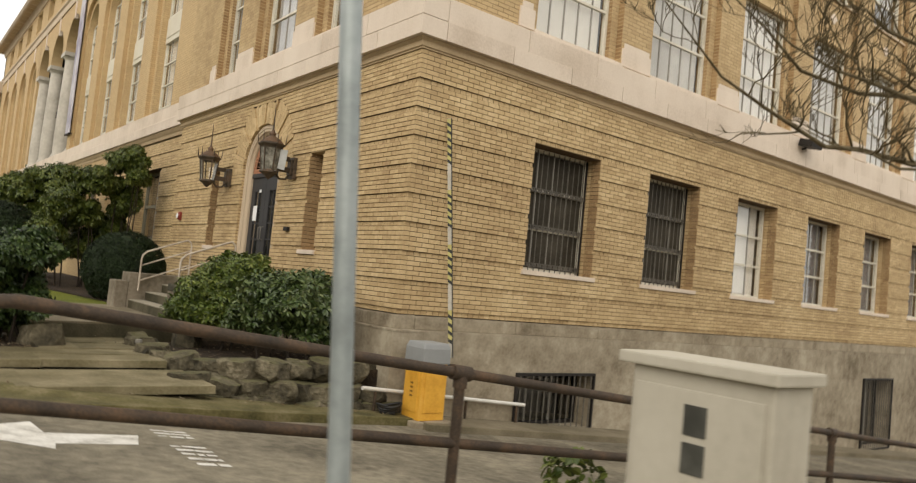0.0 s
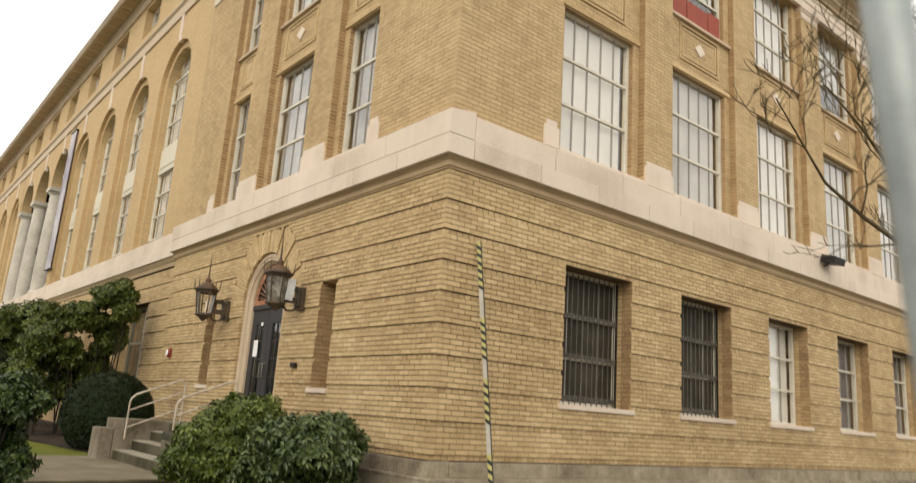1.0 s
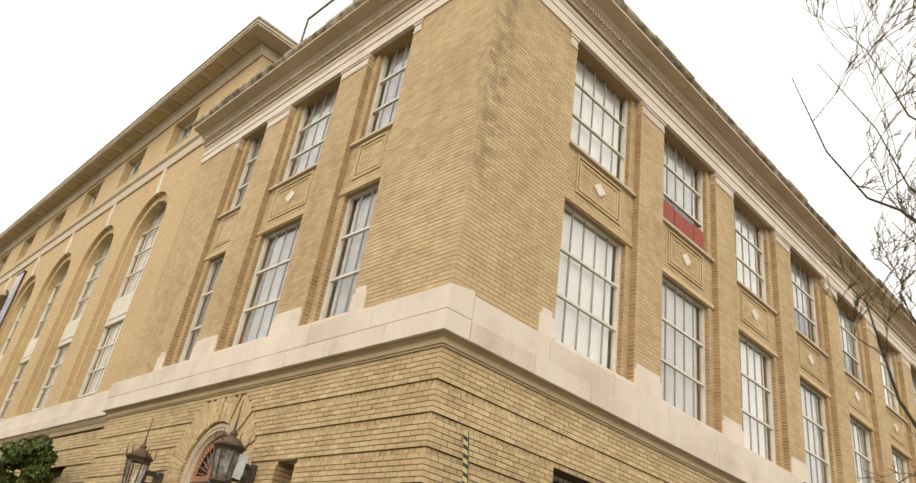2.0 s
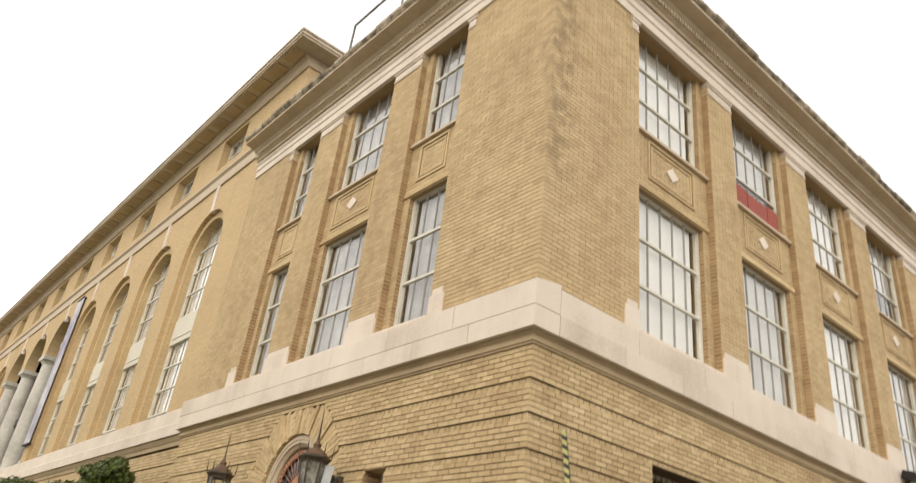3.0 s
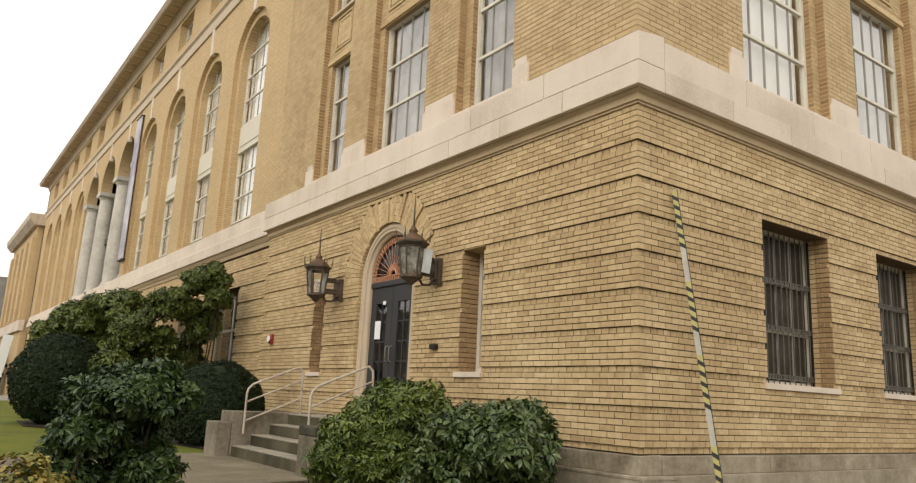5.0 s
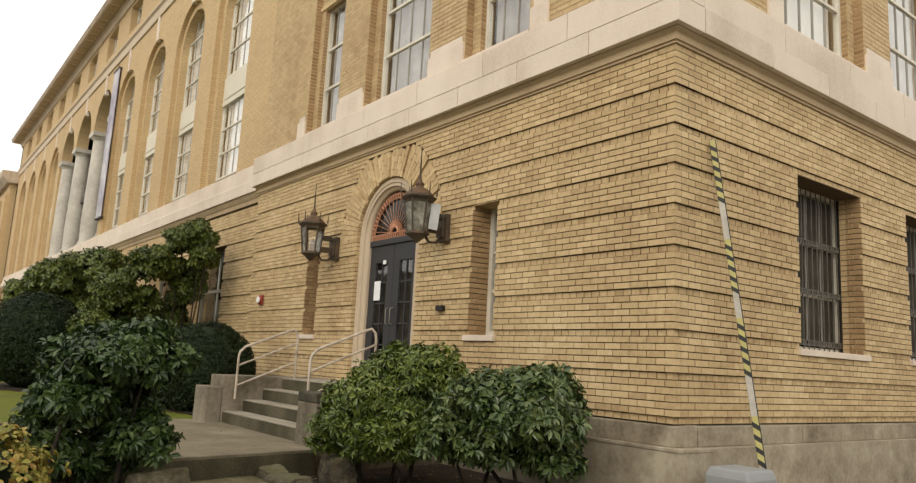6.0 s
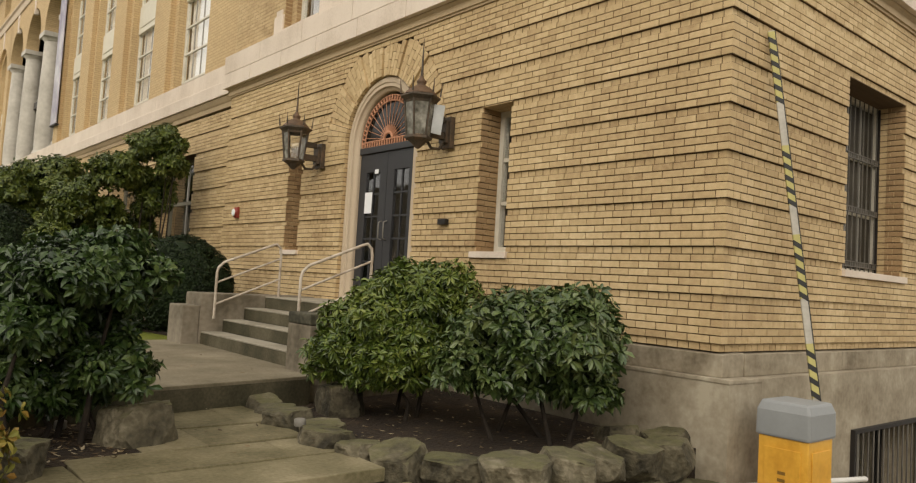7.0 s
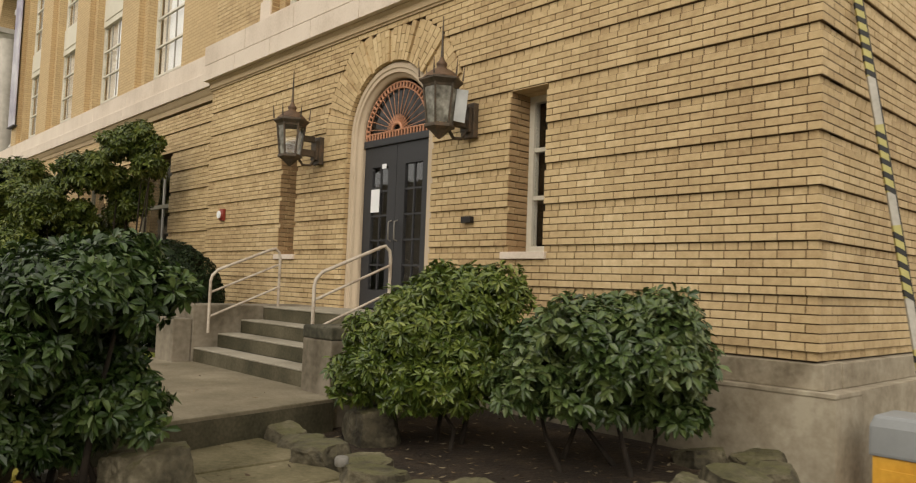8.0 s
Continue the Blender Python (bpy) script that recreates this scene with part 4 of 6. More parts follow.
for i, (a, b) in enumerate(NARROW):
    m = Mesh()
    m.box(-0.035, 0.36, a - 0.05, b + 0.05, 2 * P - C, 2 * P + 0.004)
    solid("window_sill_%d" % (i + 21), m, STONE, "pale stone sill under a narrow window", "window sill", kind="structure", bevel=0.006)
# cellar windows: iron bars over dark glass
for i, (a, b, z0, z1) in enumerate(CELLAR):
    ob = fit_window("S", (a + b) / 2, -0.20, z0 + 0.01, lambda n: window(n, "low dark cellar window in the concrete base", b - a - 0.02, z1 - z0 - 0.02, 3, 1, paint=IRON, group="cellar windows"))
    g = thing("cellar_grille", "black iron bars in a frame over a cellar window", "window grille", place("S", (a + b) / 2, 0.18, z0 - 0.03), "cellar grilles")
    w, h = b - a, z1 - z0 + 0.06
    m = Mesh()
    m.box(-w / 2, w / 2, -0.015, 0.03, h - 0.04, h)
    m.box(-w / 2, w / 2, -0.015, 0.03, 0, 0.03)
    m.box(-w / 2, -w / 2 + 0.03, -0.015, 0.03, 0.03, h - 0.04)
    m.box(w / 2 - 0.03, w / 2, -0.015, 0.03, 0.03, h - 0.04)
    part("grille_frame", m, IRON, g)
    for k in range(13):
        m = Mesh()
        x = -w / 2 + w * (k + 0.7) / 13.4
        m.tube([(x, 0, 0.02), (x, 0, h - 0.02)], 0.009, 6)
        part("upright_bar", m, IRON_MID, g)
# boarded lower light of one upper window
closing = thing("red_board", "faded red boards closing the foot of an upper window", "board", place("S", BAYS_S[1], -DEEP + 0.03, HIGH_SILL))
for x0, x1, top in ((-0.82, -0.33, 0.56), (-0.30, 0.40, 0.53), (0.43, 0.82, 0.58)):
    part("plank", Mesh().box(x0, x1, 0.0, 0.02, 0.0, top), RED_BOARD, closing, bevel=0.003)

# ---------------------------------------------------------------- main block beyond the pavilion
MX = 0.25                              # its west face
ARCH_C = [13.88 + 3.75 * k for k in range(11)]
LOGGIA = ARCH_C[4:7]
MAIN_END = 55.0
R_OUT, R_IN, A_SPRING = 1.3, 1.08, 9.55


def arch_fill(mesh, face, c, half, radius, spring, top, d0, d1, steps=18):
    """The wall over a round arch between c - half and c + half."""
    for i in range(steps):
        a0, a1 = math.pi * i / steps, math.pi * (i + 1) / steps
        ua, ub = c + radius * math.cos(a0), c + radius * math.cos(a1)
        ring = [at_face(face, u, 0, z) for u, z in ((ua, spring + radius * math.sin(a0)), (ua, top), (ub, top), (ub, spring + radius * math.sin(a1)))]
        mesh.prism(ring, at_face(face, 0, d0, 0), at_face(face, 0, d1, 0))
    if half > radius:
        fbox(mesh, face, c - half, c - radius, d0, d1, spring, top)
        fbox(mesh, face, c + radius, c + half, d0, d1, spring, top)


wall_main = new("wall_main_west", bpy.data.meshes.new("wall_main_west"))
m = Mesh()
windows_gf = [(c - 1.1, c + 1.2, 0.9, 2.93) for c in ARCH_C if c not in LOGGIA]
fill(m, "W", 16.8, MAIN_END, -MX - 0.5, -MX, -1.5, 4.3, windows_gf)
fill(m, "W", END_W - 0.3, 16.8, -MX - 0.5, -MX - 0.13, -1.5, BELT, windows_gf[:1])
uppers = [(c - R_OUT, c + R_OUT, 4.3, A_SPRING) for c in ARCH_C if c not in LOGGIA]
log0, log1 = LOGGIA[0] - 1.75, LOGGIA[-1] + 1.75
fill(m, "W", END_W - 0.3, MAIN_END, -MX - 0.5, -MX, 4.3, A_SPRING, uppers + [(log0, log1, 4.3, A_SPRING)])
bars = [(c - R_OUT, c + R_OUT, A_SPRING, 11.7) for c in ARCH_C if c not in LOGGIA] + [(log0, log1, A_SPRING, 11.7)]
fill(m, "W", END_W - 0.3, MAIN_END, -MX - 0.5, -MX, A_SPRING, 11.7, bars)
for c in ARCH_C:
    if c in LOGGIA:
        arch_fill(m, "W", c, 1.875 if c != LOGGIA[0] and c != LOGGIA[-1] else 1.875, 1.5, A_SPRING, 11.7, -MX - 0.5, -MX)
    else:
        arch_fill(m, "W", c, R_OUT, R_OUT, A_SPRING, 11.7, -MX - 0.5, -MX)
        fbox(m, "W", c - R_OUT - 0.01, c - R_IN, -MX - 0.45, -MX - 0.13, 4.3, A_SPRING)
        fbox(m, "W", c + R_IN, c + R_OUT + 0.01, -MX - 0.45, -MX - 0.13, 4.3, A_SPRING)
        arch_fill(m, "W", c, R_OUT + 0.01, R_IN, A_SPRING, 11.0, -MX - 0.45, -MX - 0.13)
attic = [(c - 0.85, c + 0.85, 12.6, 13.75) for c in ARCH_C]
fill(m, "W", END_W - 0.3, MAIN_END, -MX - 0.5, -MX, 12.2, 14.0, attic)
m.box(MX, 24.0, END_W - 0.85, END_W - 0.3, 11.4, 14.0)
wall_main.data = m.data("wall_main_west", BRICK_FAR)
tagged(wall_main, "long yellow brick front with tall arched window bays and attic windows", "wall", kind="structure")
m2 = Mesh()
works = Brickwork(wall_main, lambda u, z: False)
for k in range(54):
    groove = k % 6 == 0
    works.lay("W", END_W - 0.2, 16.8, k * C, -MX - (0.03 if groove else 0.0), [(ARCH_C[0] - 1.1, ARCH_C[0] + 1.2, 0.9, 2.93)], m2, header=groove, shift=0.107 * (k % 2), depth=MX + 0.1, jamb=MX + 0.35)
works.done()
part("mortar_bed", m2, MORTAR, wall_main)


def straight(profile, y0, y1, x):
    """A moulding along the main front; profile: (out, z)."""
    m = Mesh()
    m.prism([(x - d, 0, z) for d, z in profile], (0, y0, 0), (0, y1, 0))
    return m


mainbelt = thing("main_belt_course", "pale stone belt course along the main front", "belt course", kind="structure")
for i in range(18):
    y0 = END_W + 0.125 + i * 2.45
    part("stone_block", straight([(-0.2, 3.922), (0.14, 3.922), (0.14, 4.19), (0.065, 4.235), (0.06, 4.59), (-0.2, 4.63)], y0 + 0.003, y0 + 2.447, MX), STONE, mainbelt, bevel=0.008)
solid("main_belt_moulding", straight([(-0.2, 3.70), (0.025, 3.70), (0.035, 3.79), (0.06, 3.82), (0.10, 3.90), (0.10, 3.918), (-0.2, 3.918)], END_W + 0.06, MAIN_END, MX), MOULD, "tan stone moulding under the main belt course", "moulding", kind="structure")
solid("string_course", straight([(-0.2, 11.7), (0.05, 11.7), (0.06, 11.8), (0.03, 11.82), (0.03, 12.08), (0.10, 12.14), (0.10, 12.2), (-0.2, 12.22)], END_W - 0.4, MAIN_END, MX), STONE_DOOR, "pale stone string course under the attic windows", "string course", kind="structure")
m = straight([(-0.3, 13.86), (0.05, 13.86), (0.09, 13.95), (0.11, 14.06), (0.18, 14.14), (0.20, 14.19), (-0.3, 14.19)], END_W - 0.9, MAIN_END + 0.2, MX)
m.box(MX + 0.301, 24.0, END_W - 0.9, END_W - 0.30, 13.86, 14.19)
m.box(MX - 0.64, 24.0, END_W - 1.43, MAIN_END + 0.6, 14.192, 14.25)
solid("main_cornice", m, SOFFIT, "wide overhanging eaves soffit of the main front", "cornice", kind="structure")
m = Mesh().box(MX - 0.67, 24.0, END_W - 1.46, MAIN_END + 0.64, 14.252, 14.35).box(MX - 0.70, 24.0, END_W - 1.49, MAIN_END + 0.67, 14.352, 14.42)
solid("main_cornice_lip", m, CORNICE, "pale stained stone lip along the eaves of the main front", "cornice", kind="structure", bevel=0.01)
m = Mesh()
y = END_W - 0.9
while y < MAIN_END:
    m.box(MX - 0.56, MX - 0.22, y, y + 0.66, 14.155, 14.19)
    y += 0.94
tagged(solid("cornice_brackets", m, MOULD, "row of flat blocks under the eaves", "brackets"), kind="stuff")
for c in ARCH_C:
    part("keystone", straight([(-0.1, A_SPRING + R_OUT - 0.02), (0.03, A_SPRING + R_OUT - 0.02), (0.05, 11.698), (-0.1, 11.698)], c - 0.11, c + 0.11, MX), STONE, wall_main, "pale stone key block over an arch", bevel=0.006)
pan = arched = atw = gfw = None
for c in ARCH_C:
    u = c
    if c not in LOGGIA:
        # white sheets behind the bay panes stand for the bright sky in them
        arched = fit_window("W", u, -MX - 0.33, UP0 + 0.35, lambda n: window(n, "tall cream sash window in an arched bay", 2 * R_IN, 2.1, 4, 3, BLIND, group="bay windows of the main front"), arched)
        m = Mesh()
        m.box(-R_IN, R_IN, 0, 0.10, 0, 0.80)
        m.box(-R_IN + 0.18, R_IN - 0.18, -0.02, 0.02, 0.16, 0.64)
        if pan is None:
            pan = solid("spandrel_board", m, PANEL, "cream framed panel between two bay windows", "wall panel", group="panels of the main front", bevel=0.01, m=place("W", u, -MX - 0.30, 6.92))
        else:
            copy_thing(pan, place("W", u, -MX - 0.30, 6.92))
        fit_window("W", u, -MX - 0.33, 7.73, lambda n: window(n, "upper part of an arched bay window", 2 * R_IN, A_SPRING + 1.12 - 7.73, 4, 4, BLIND, group="arched windows of the main front"), None if c == ARCH_C[0] else fit_arch)
        fit_arch = bpy.data.objects["window_%d" % number]
        gfw = fit_window("W", u + 0.05, -MX - 0.30, 0.91, lambda n: window(n, "ground-floor window half hidden by shrubs", 2.28, 2.0, 2, 2, paint=OLIVE_FRAME, group="ground-floor windows of the main front", heavy=0.09, rail=0.08, bar=0.06), gfw)
    # the attic panes get their sky reflection from a white sheet too
    atw = fit_window("W", u, -MX - 0.24, 12.62, lambda n: window(n, "small attic window under the eaves", 1.68, 1.12, 4, 2, BLIND, group="attic windows"), atw)
for y in (LOGGIA[0] - 1.55, LOGGIA[0] + 1.875, LOGGIA[1] + 1.875, LOGGIA[2] + 1.55):
    col = thing("column", "tall grey veined marble column of the loggia", "column", pose(MX + 0.46, y, UP0), "loggia columns")
    part("shaft", Mesh().lathe([(0.42, 0.25), (0.43, 1.2), (0.40, 3.0), (0.36, 4.75)], 16), COLUMN, col)
    part("capital", Mesh().box(-0.48, 0.48, -0.48, 0.48, 4.9, 5.09).lathe([(0.37, 4.75), (0.47, 4.9)], 16), COLUMN, col)
    part("pedestal", Mesh().box(-0.46, 0.46, -0.46, 0.46, -0.05, 0.12).lathe([(0.5, 0.12), (0.43, 0.25)], 16), COLUMN, col)
m = Mesh()
m.box(MX + 2.4, MX + 2.5, END_W, MAIN_END, -1, 14.0)
for z in (3.8, 7.0, 11.9):
    m.box(MX + 0.5, MX + 2.45, END_W + 0.02, MAIN_END, z, z + 0.3)
m.box(MX, 24, MAIN_END - 0.4, MAIN_END, -1, 14.0)
solid("wall_main_inner", m, ROOM, "dark inner wall added behind the windows of the main front", "wall", kind="structure")
ban = thing("hanging_banner", "long faded violet cloth banner beside the loggia", "banner")
part("cloth", Mesh().box(MX - 0.10, MX - 0.07, 26.35, 27.2, 5.3, 11.3), BANNER, ban)
for z in (5.28, 11.32):
    part("batten", Mesh().box(MX - 0.13, MX + 0.01, 26.32, 27.23, z - 0.02, z + 0.02), IRON, ban)

# far pavilion of the same building
far = thing("far_pavilion", "distant projecting pavilion of the same brick building", "building", pose(0, MAIN_END, 0))
m = Mesh()
fill(m, "W", 0.0, 15.0, -4.0, 0.15, -1.5, 11.2, [])
for k in range(5):
    fbox(m, "W", 0.1 + k * 3.3, 1.5 + k * 3.3, 0.15, 0.35, 4.5, 10.4)
part("wall", m, BRICK_FAR, far)
part("cornice", straight([(-3.0, 11.2), (0.4, 11.2), (0.75, 11.6), (0.8, 12.0), (-3.0, 12.1)], -0.4, 15.4, 0), CORNICE, far)
part("belt", straight([(0, 3.7), (0.35, 3.7), (0.35, 4.45), (0, 4.45)], -0.1, 15.1, 0), STONE, far)
for k in range(4):
    for z in (4.8, 8.2):
        w = part("window", Mesh().box(-0.20, -0.10, 1.75 + k * 3.3, 3.2 + k * 3.3, z, z + 2.1), ROOM, far)

# ---------------------------------------------------------------- door
prof = [(0.875, -0.32), (0.872, -0.06), (0.845, -0.045), (0.80, -0.045), (0.79, -0.06), (0.745, -0.06), (0.735, -0.09), (0.70, -0.12), (0.69, -0.14), (0.69, -0.32)]
path = [(1, 0, 0.10)] + [(math.cos(math.pi * i / 28), math.sin(math.pi * i / 28), SPRING) for i in range(29)] + [(-1, 0, 0.10)]
m = Mesh()
n = len(prof)
m.add([(-d, DOOR_Y + r * cx, z + r * sx) for cx, sx, z in path for r, d in prof],
      [(i * n + k, (i + 1) * n + k, (i + 1) * n + (k + 1) % n, i * n + (k + 1) % n) for i in range(len(path) - 1) for k in range(n)] + [tuple(range(n)), tuple(range((len(path) - 1) * n, len(path) * n))[::-1]])
solid("door_surround", m, STONE_DOOR, "moulded cream terracotta surround of the arched door", "door surround", kind="structure")
door = thing("door_1", "closed pair of charcoal glazed doors under a fanlight", "door", place("W", DOOR_Y, -0.175, 0.12), kind="structure")
part("transom", Mesh().box(-0.69, 0.69, -0.03, 0.06, 2.10, 2.19), DOOR, door, bevel=0.006)
for s in (-1, 1):
    leaf = Mesh()
    a, b = (0.004, 0.685) if s > 0 else (-0.685, -0.004)
    leaf.box(a, a + 0.17, 0, 0.05, 0, 2.095)
    leaf.box(b - 0.17, b, 0, 0.05, 0, 2.095)
    for z0, z1 in ((0, 0.24), (1.83, 2.095)):
        leaf.box(a + 0.17, b - 0.17, 0, 0.05, z0, z1)
    for k in range(1, 5):
        z = 0.24 + k * 1.59 / 5
        leaf.box(a + 0.17, b - 0.17, 0.012, 0.04, z - 0.012, z + 0.012)
    leaf.box((a + b) / 2 - 0.012, (a + b) / 2 + 0.012, 0.011, 0.041, 0.24, 1.83)
    lf = part("door_leaf", leaf, DOOR, door)
    for k in range(5):
        for q in (0, 1):
            x0 = a + 0.17 + q * 0.17
            part("pane", Mesh().box(x0 + 0.002, x0 + 0.168, 0.024, 0.028, 0.25 + k * 0.318, 0.24 + (k + 1) * 0.318 - 0.01), GLASS, lf).visible_shadow = False
    part("handle", Mesh().tube([(0.06 * s, 0.0, 0.86), (0.06 * s, -0.05, 0.88), (0.06 * s, -0.05, 1.10), (0.06 * s, 0.0, 1.12)], 0.010, 8), IRON_PALE, lf, "steel pull handle")
paper = thing("notice", "white paper notice taped to the door glass", "paper", place("W", DOOR_Y + 0.42, -0.171, 1.36))
part("sheet", Mesh().box(-0.09, 0.09, -0.0055, -0.0015, 0, 0.30), PAPER, paper)
m = Mesh().box(-0.045, 0.045, -0.0055, -0.0015, 0, 0.06)
solid("small_notice", m, PAPER, "small pale sticker on the door", "sticker", m=place("W", DOOR_Y + 0.25, -0.171, 1.92))
fanlight = thing("fanlight", "half-round fanlight with red-brown radiating ironwork", "fanlight", place("W", DOOR_Y, -0.16, SPRING - 0.02), kind="structure")
part("pane", Mesh().prism([(0.67 * math.cos(math.pi * i / 24), 0, 0.67 * math.sin(math.pi * i / 24)) for i in range(25)], (0, 0.03, 0), (0, 0.034, 0)), FAN_GLASS, fanlight, "opaque pane with the dark hall behind it as its colour")
for k in range(15):
    a = math.pi * (k + 1) / 16
    part("ray", Mesh().tube([(0.10 * math.cos(a), 0, 0.04 + 0.10 * math.sin(a)), (0.60 * math.cos(a), 0, 0.60 * math.sin(a))], 0.005, 6), COPPER, fanlight)
for k in range(29):
    a = math.pi * (k + 0.5) / 29
    part("short_ray", Mesh().tube([(0.09 * math.cos(a), -0.004, 0.04 + 0.09 * math.sin(a)), (0.21 * math.cos(a), -0.004, 0.04 + 0.21 * math.sin(a))], 0.005, 5), COPPER, fanlight)
part("hub", Mesh().tube([(0.10 * math.cos(math.pi * i / 12), -0.006, 0.04 + 0.10 * math.sin(math.pi * i / 12)) for i in range(13)], 0.020, 8), COPPER, fanlight)
for r in (0.59, 0.665):
    part("rim", Mesh().tube([(r * math.cos(math.pi * i / 32), 0, r * math.sin(math.pi * i / 32)) for i in range(33)], 0.011, 6), COPPER, fanlight)
for z in (-0.04, 0.05):
    part("rim", Mesh().tube([(-0.67, 0, z), (0.67, 0, z)], 0.011, 6), COPPER, fanlight)
for k in range(30):
    a = math.pi * (k + 0.5) / 30
    part("bead", Mesh().tube([(0.59 * math.cos(a), 0, 0.59 * math.sin(a)), (0.665 * math.cos(a), 0, 0.665 * math.sin(a))], 0.016, 6), COPPER, fanlight)
for k in range(22):
    x = -0.64 + 1.28 * k / 21
    part("bead", Mesh().tube([(x, 0, -0.04), (x, 0, 0.05)], 0.014, 6), COPPER, fanlight)
# added wall, coloured dark so that the door glass shows an unlit hall
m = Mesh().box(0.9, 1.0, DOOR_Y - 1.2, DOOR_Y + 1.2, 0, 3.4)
solid("wall_hall", m, ROOM, "dark wall added behind the glazed doors", "wall", kind="structure")

# ---------------------------------------------------------------- wall lanterns
def lantern(y, label, dusty):
    g = thing("wall_lantern", label, "lantern", pose(-0.47, y, 2.36), "lanterns beside the door")
    hexa = math.pi / 6
    part("base", Mesh().lathe([(0.015, -0.37), (0.045, -0.345), (0.10, -0.29), (0.135, -0.27), (0.165, -0.255), (0.165, -0.23), (0.145, -0.215)], 6, smooth=False, phase=hexa), BRONZE, g)
    part("roof", Mesh().lathe([(0.185, 0.165), (0.195, 0.19), (0.225, 0.22), (0.24, 0.235), (0.24, 0.252), (0.215, 0.262)], 6, smooth=False, phase=hexa), BRONZE, g)
    part("dome", Mesh().lathe([(0.205, 0.262), (0.19, 0.285), (0.15, 0.325), (0.10, 0.36), (0.06, 0.38), (0.05, 0.40), (0.06, 0.415), (0.06, 0.435), (0.035, 0.46), (0.02, 0.50)], 12), RUSTY_BRONZE, g, "rusty brown domed top")
    part("finial", Mesh().tube([(0, 0, 0.5), (0, 0, 0.62), (0, 0, 0.95)], [0.018, 0.013, 0.004], 8), BRONZE, g)
    for k in range(6):
        a = hexa + k * math.pi / 3
        part("corner_bar", Mesh().tube([(0.14 * math.cos(a), 0.14 * math.sin(a), -0.22), (0.195 * math.cos(a), 0.195 * math.sin(a), 0.245)], 0.013, 6), BRONZE, g)
        part("spike", Mesh().tube([(0.235 * math.cos(a), 0.235 * math.sin(a), 0.27), (0.25 * math.cos(a), 0.25 * math.sin(a), 0.44)], [0.012, 0.003], 6), BRONZE, g)
        b = a + math.pi / 3
        q = [Vector((r * math.cos(an) * 0.97, r * math.sin(an) * 0.97, z)) for r, an, z in ((0.14, a, -0.21), (0.14, b, -0.21), (0.193, b, 0.235), (0.193, a, 0.235))]
        inn = Vector((-math.cos((a + b) / 2), -math.sin((a + b) / 2), 0)) * 0.006
        part("glass_side", Mesh().prism(q, (0, 0, 0), inn), MILKY if k in dusty else GLASS, g, "dirty pale glass" if k in dusty else "clear glass").visible_shadow = False
    part("bracket", Mesh().box(0.40, 0.47, -0.10, 0.10, -0.30, 0.08).box(0.36, 0.40, -0.07, 0.07, -0.24, 0.03).box(0.14, 0.36, -0.035, 0.035, -0.20, -0.11).box(0.16, 0.36, -0.03, 0.03, 0.0, 0.08).tube([(0.12, 0, -0.24), (0.2, 0, -0.33), (0.32, 0, -0.32), (0.40, 0, -0.2)], 0.02, 8), BRONZE, g, bevel=0.006)
    return g


loose = lantern(3.71, "corroded bronze hexagonal wall lantern with a loose glass side", (2, 3, 4))
lantern(2 * DOOR_Y - 3.71, "corroded bronze hexagonal wall lantern with spikes", (2, 5))
part("loose_pane", Mesh().prism([(0.13, -0.11, 0.17), (0.235, -0.18, 0.165), (0.205, -0.165, -0.19), (0.105, -0.10, -0.17)], (0, 0, 0), (0.008, 0.01, 0)), PAPER_DULL, loose, "pale glass side hanging loose")
al = thing("alarm_bell", "small red alarm bell with a pale centre on the brick wall", "alarm bell", place("W", 9.72, 0.0, 1.49))
part("backplate", Mesh().box(-0.07, 0.07, -0.05, 0.0, -0.10, 0.10), RED, al, bevel=0.01)
part("gong", Mesh().tube([(0, -0.05, 0), (0, -0.075, 0), (0, -0.09, 0)], [0.085, 0.08, 0.05], 16), RED, al)
part("centre", Mesh().tube([(0, -0.085, 0), (0, -0.100, 0)], [0.066, 0.060], 14), PAPER, al, "white centre")
kb = thing("card_reader", "small black box fixed to the brick beside the door", "entry box", place("W", 3.70, 0.0, 1.17))
part("case", Mesh().box(-0.075, 0.075, -0.06, 0.0, -0.035, 0.035), IRON, kb, bevel=0.008)
fl = thing("floodlight", "dark metal floodlight on the belt course", "floodlight", place("S", 10.3, 0.07, 4.36))
part("housing", Mesh().prism([(-0.24, -0.42, 0.02), (-0.24, -0.12, 0.10), (-0.24, -0.08, -0.06), (-0.24, -0.38, -0.12)], (0, 0, 0), (0.48, 0, 0)), IRON, fl, bevel=0.01)
part("arm", Mesh().tube([(0, 0.0, -0.10), (0, -0.12, -0.10), (0, -0.2, -0.02)], 0.025, 8), IRON, fl)

# ---------------------------------------------------------------- steps and walk
SLAB = -0.56
RISE = 0.165
stairs = thing("steps", "four worn mossy concrete steps to the landing", "steps", kind="structure")
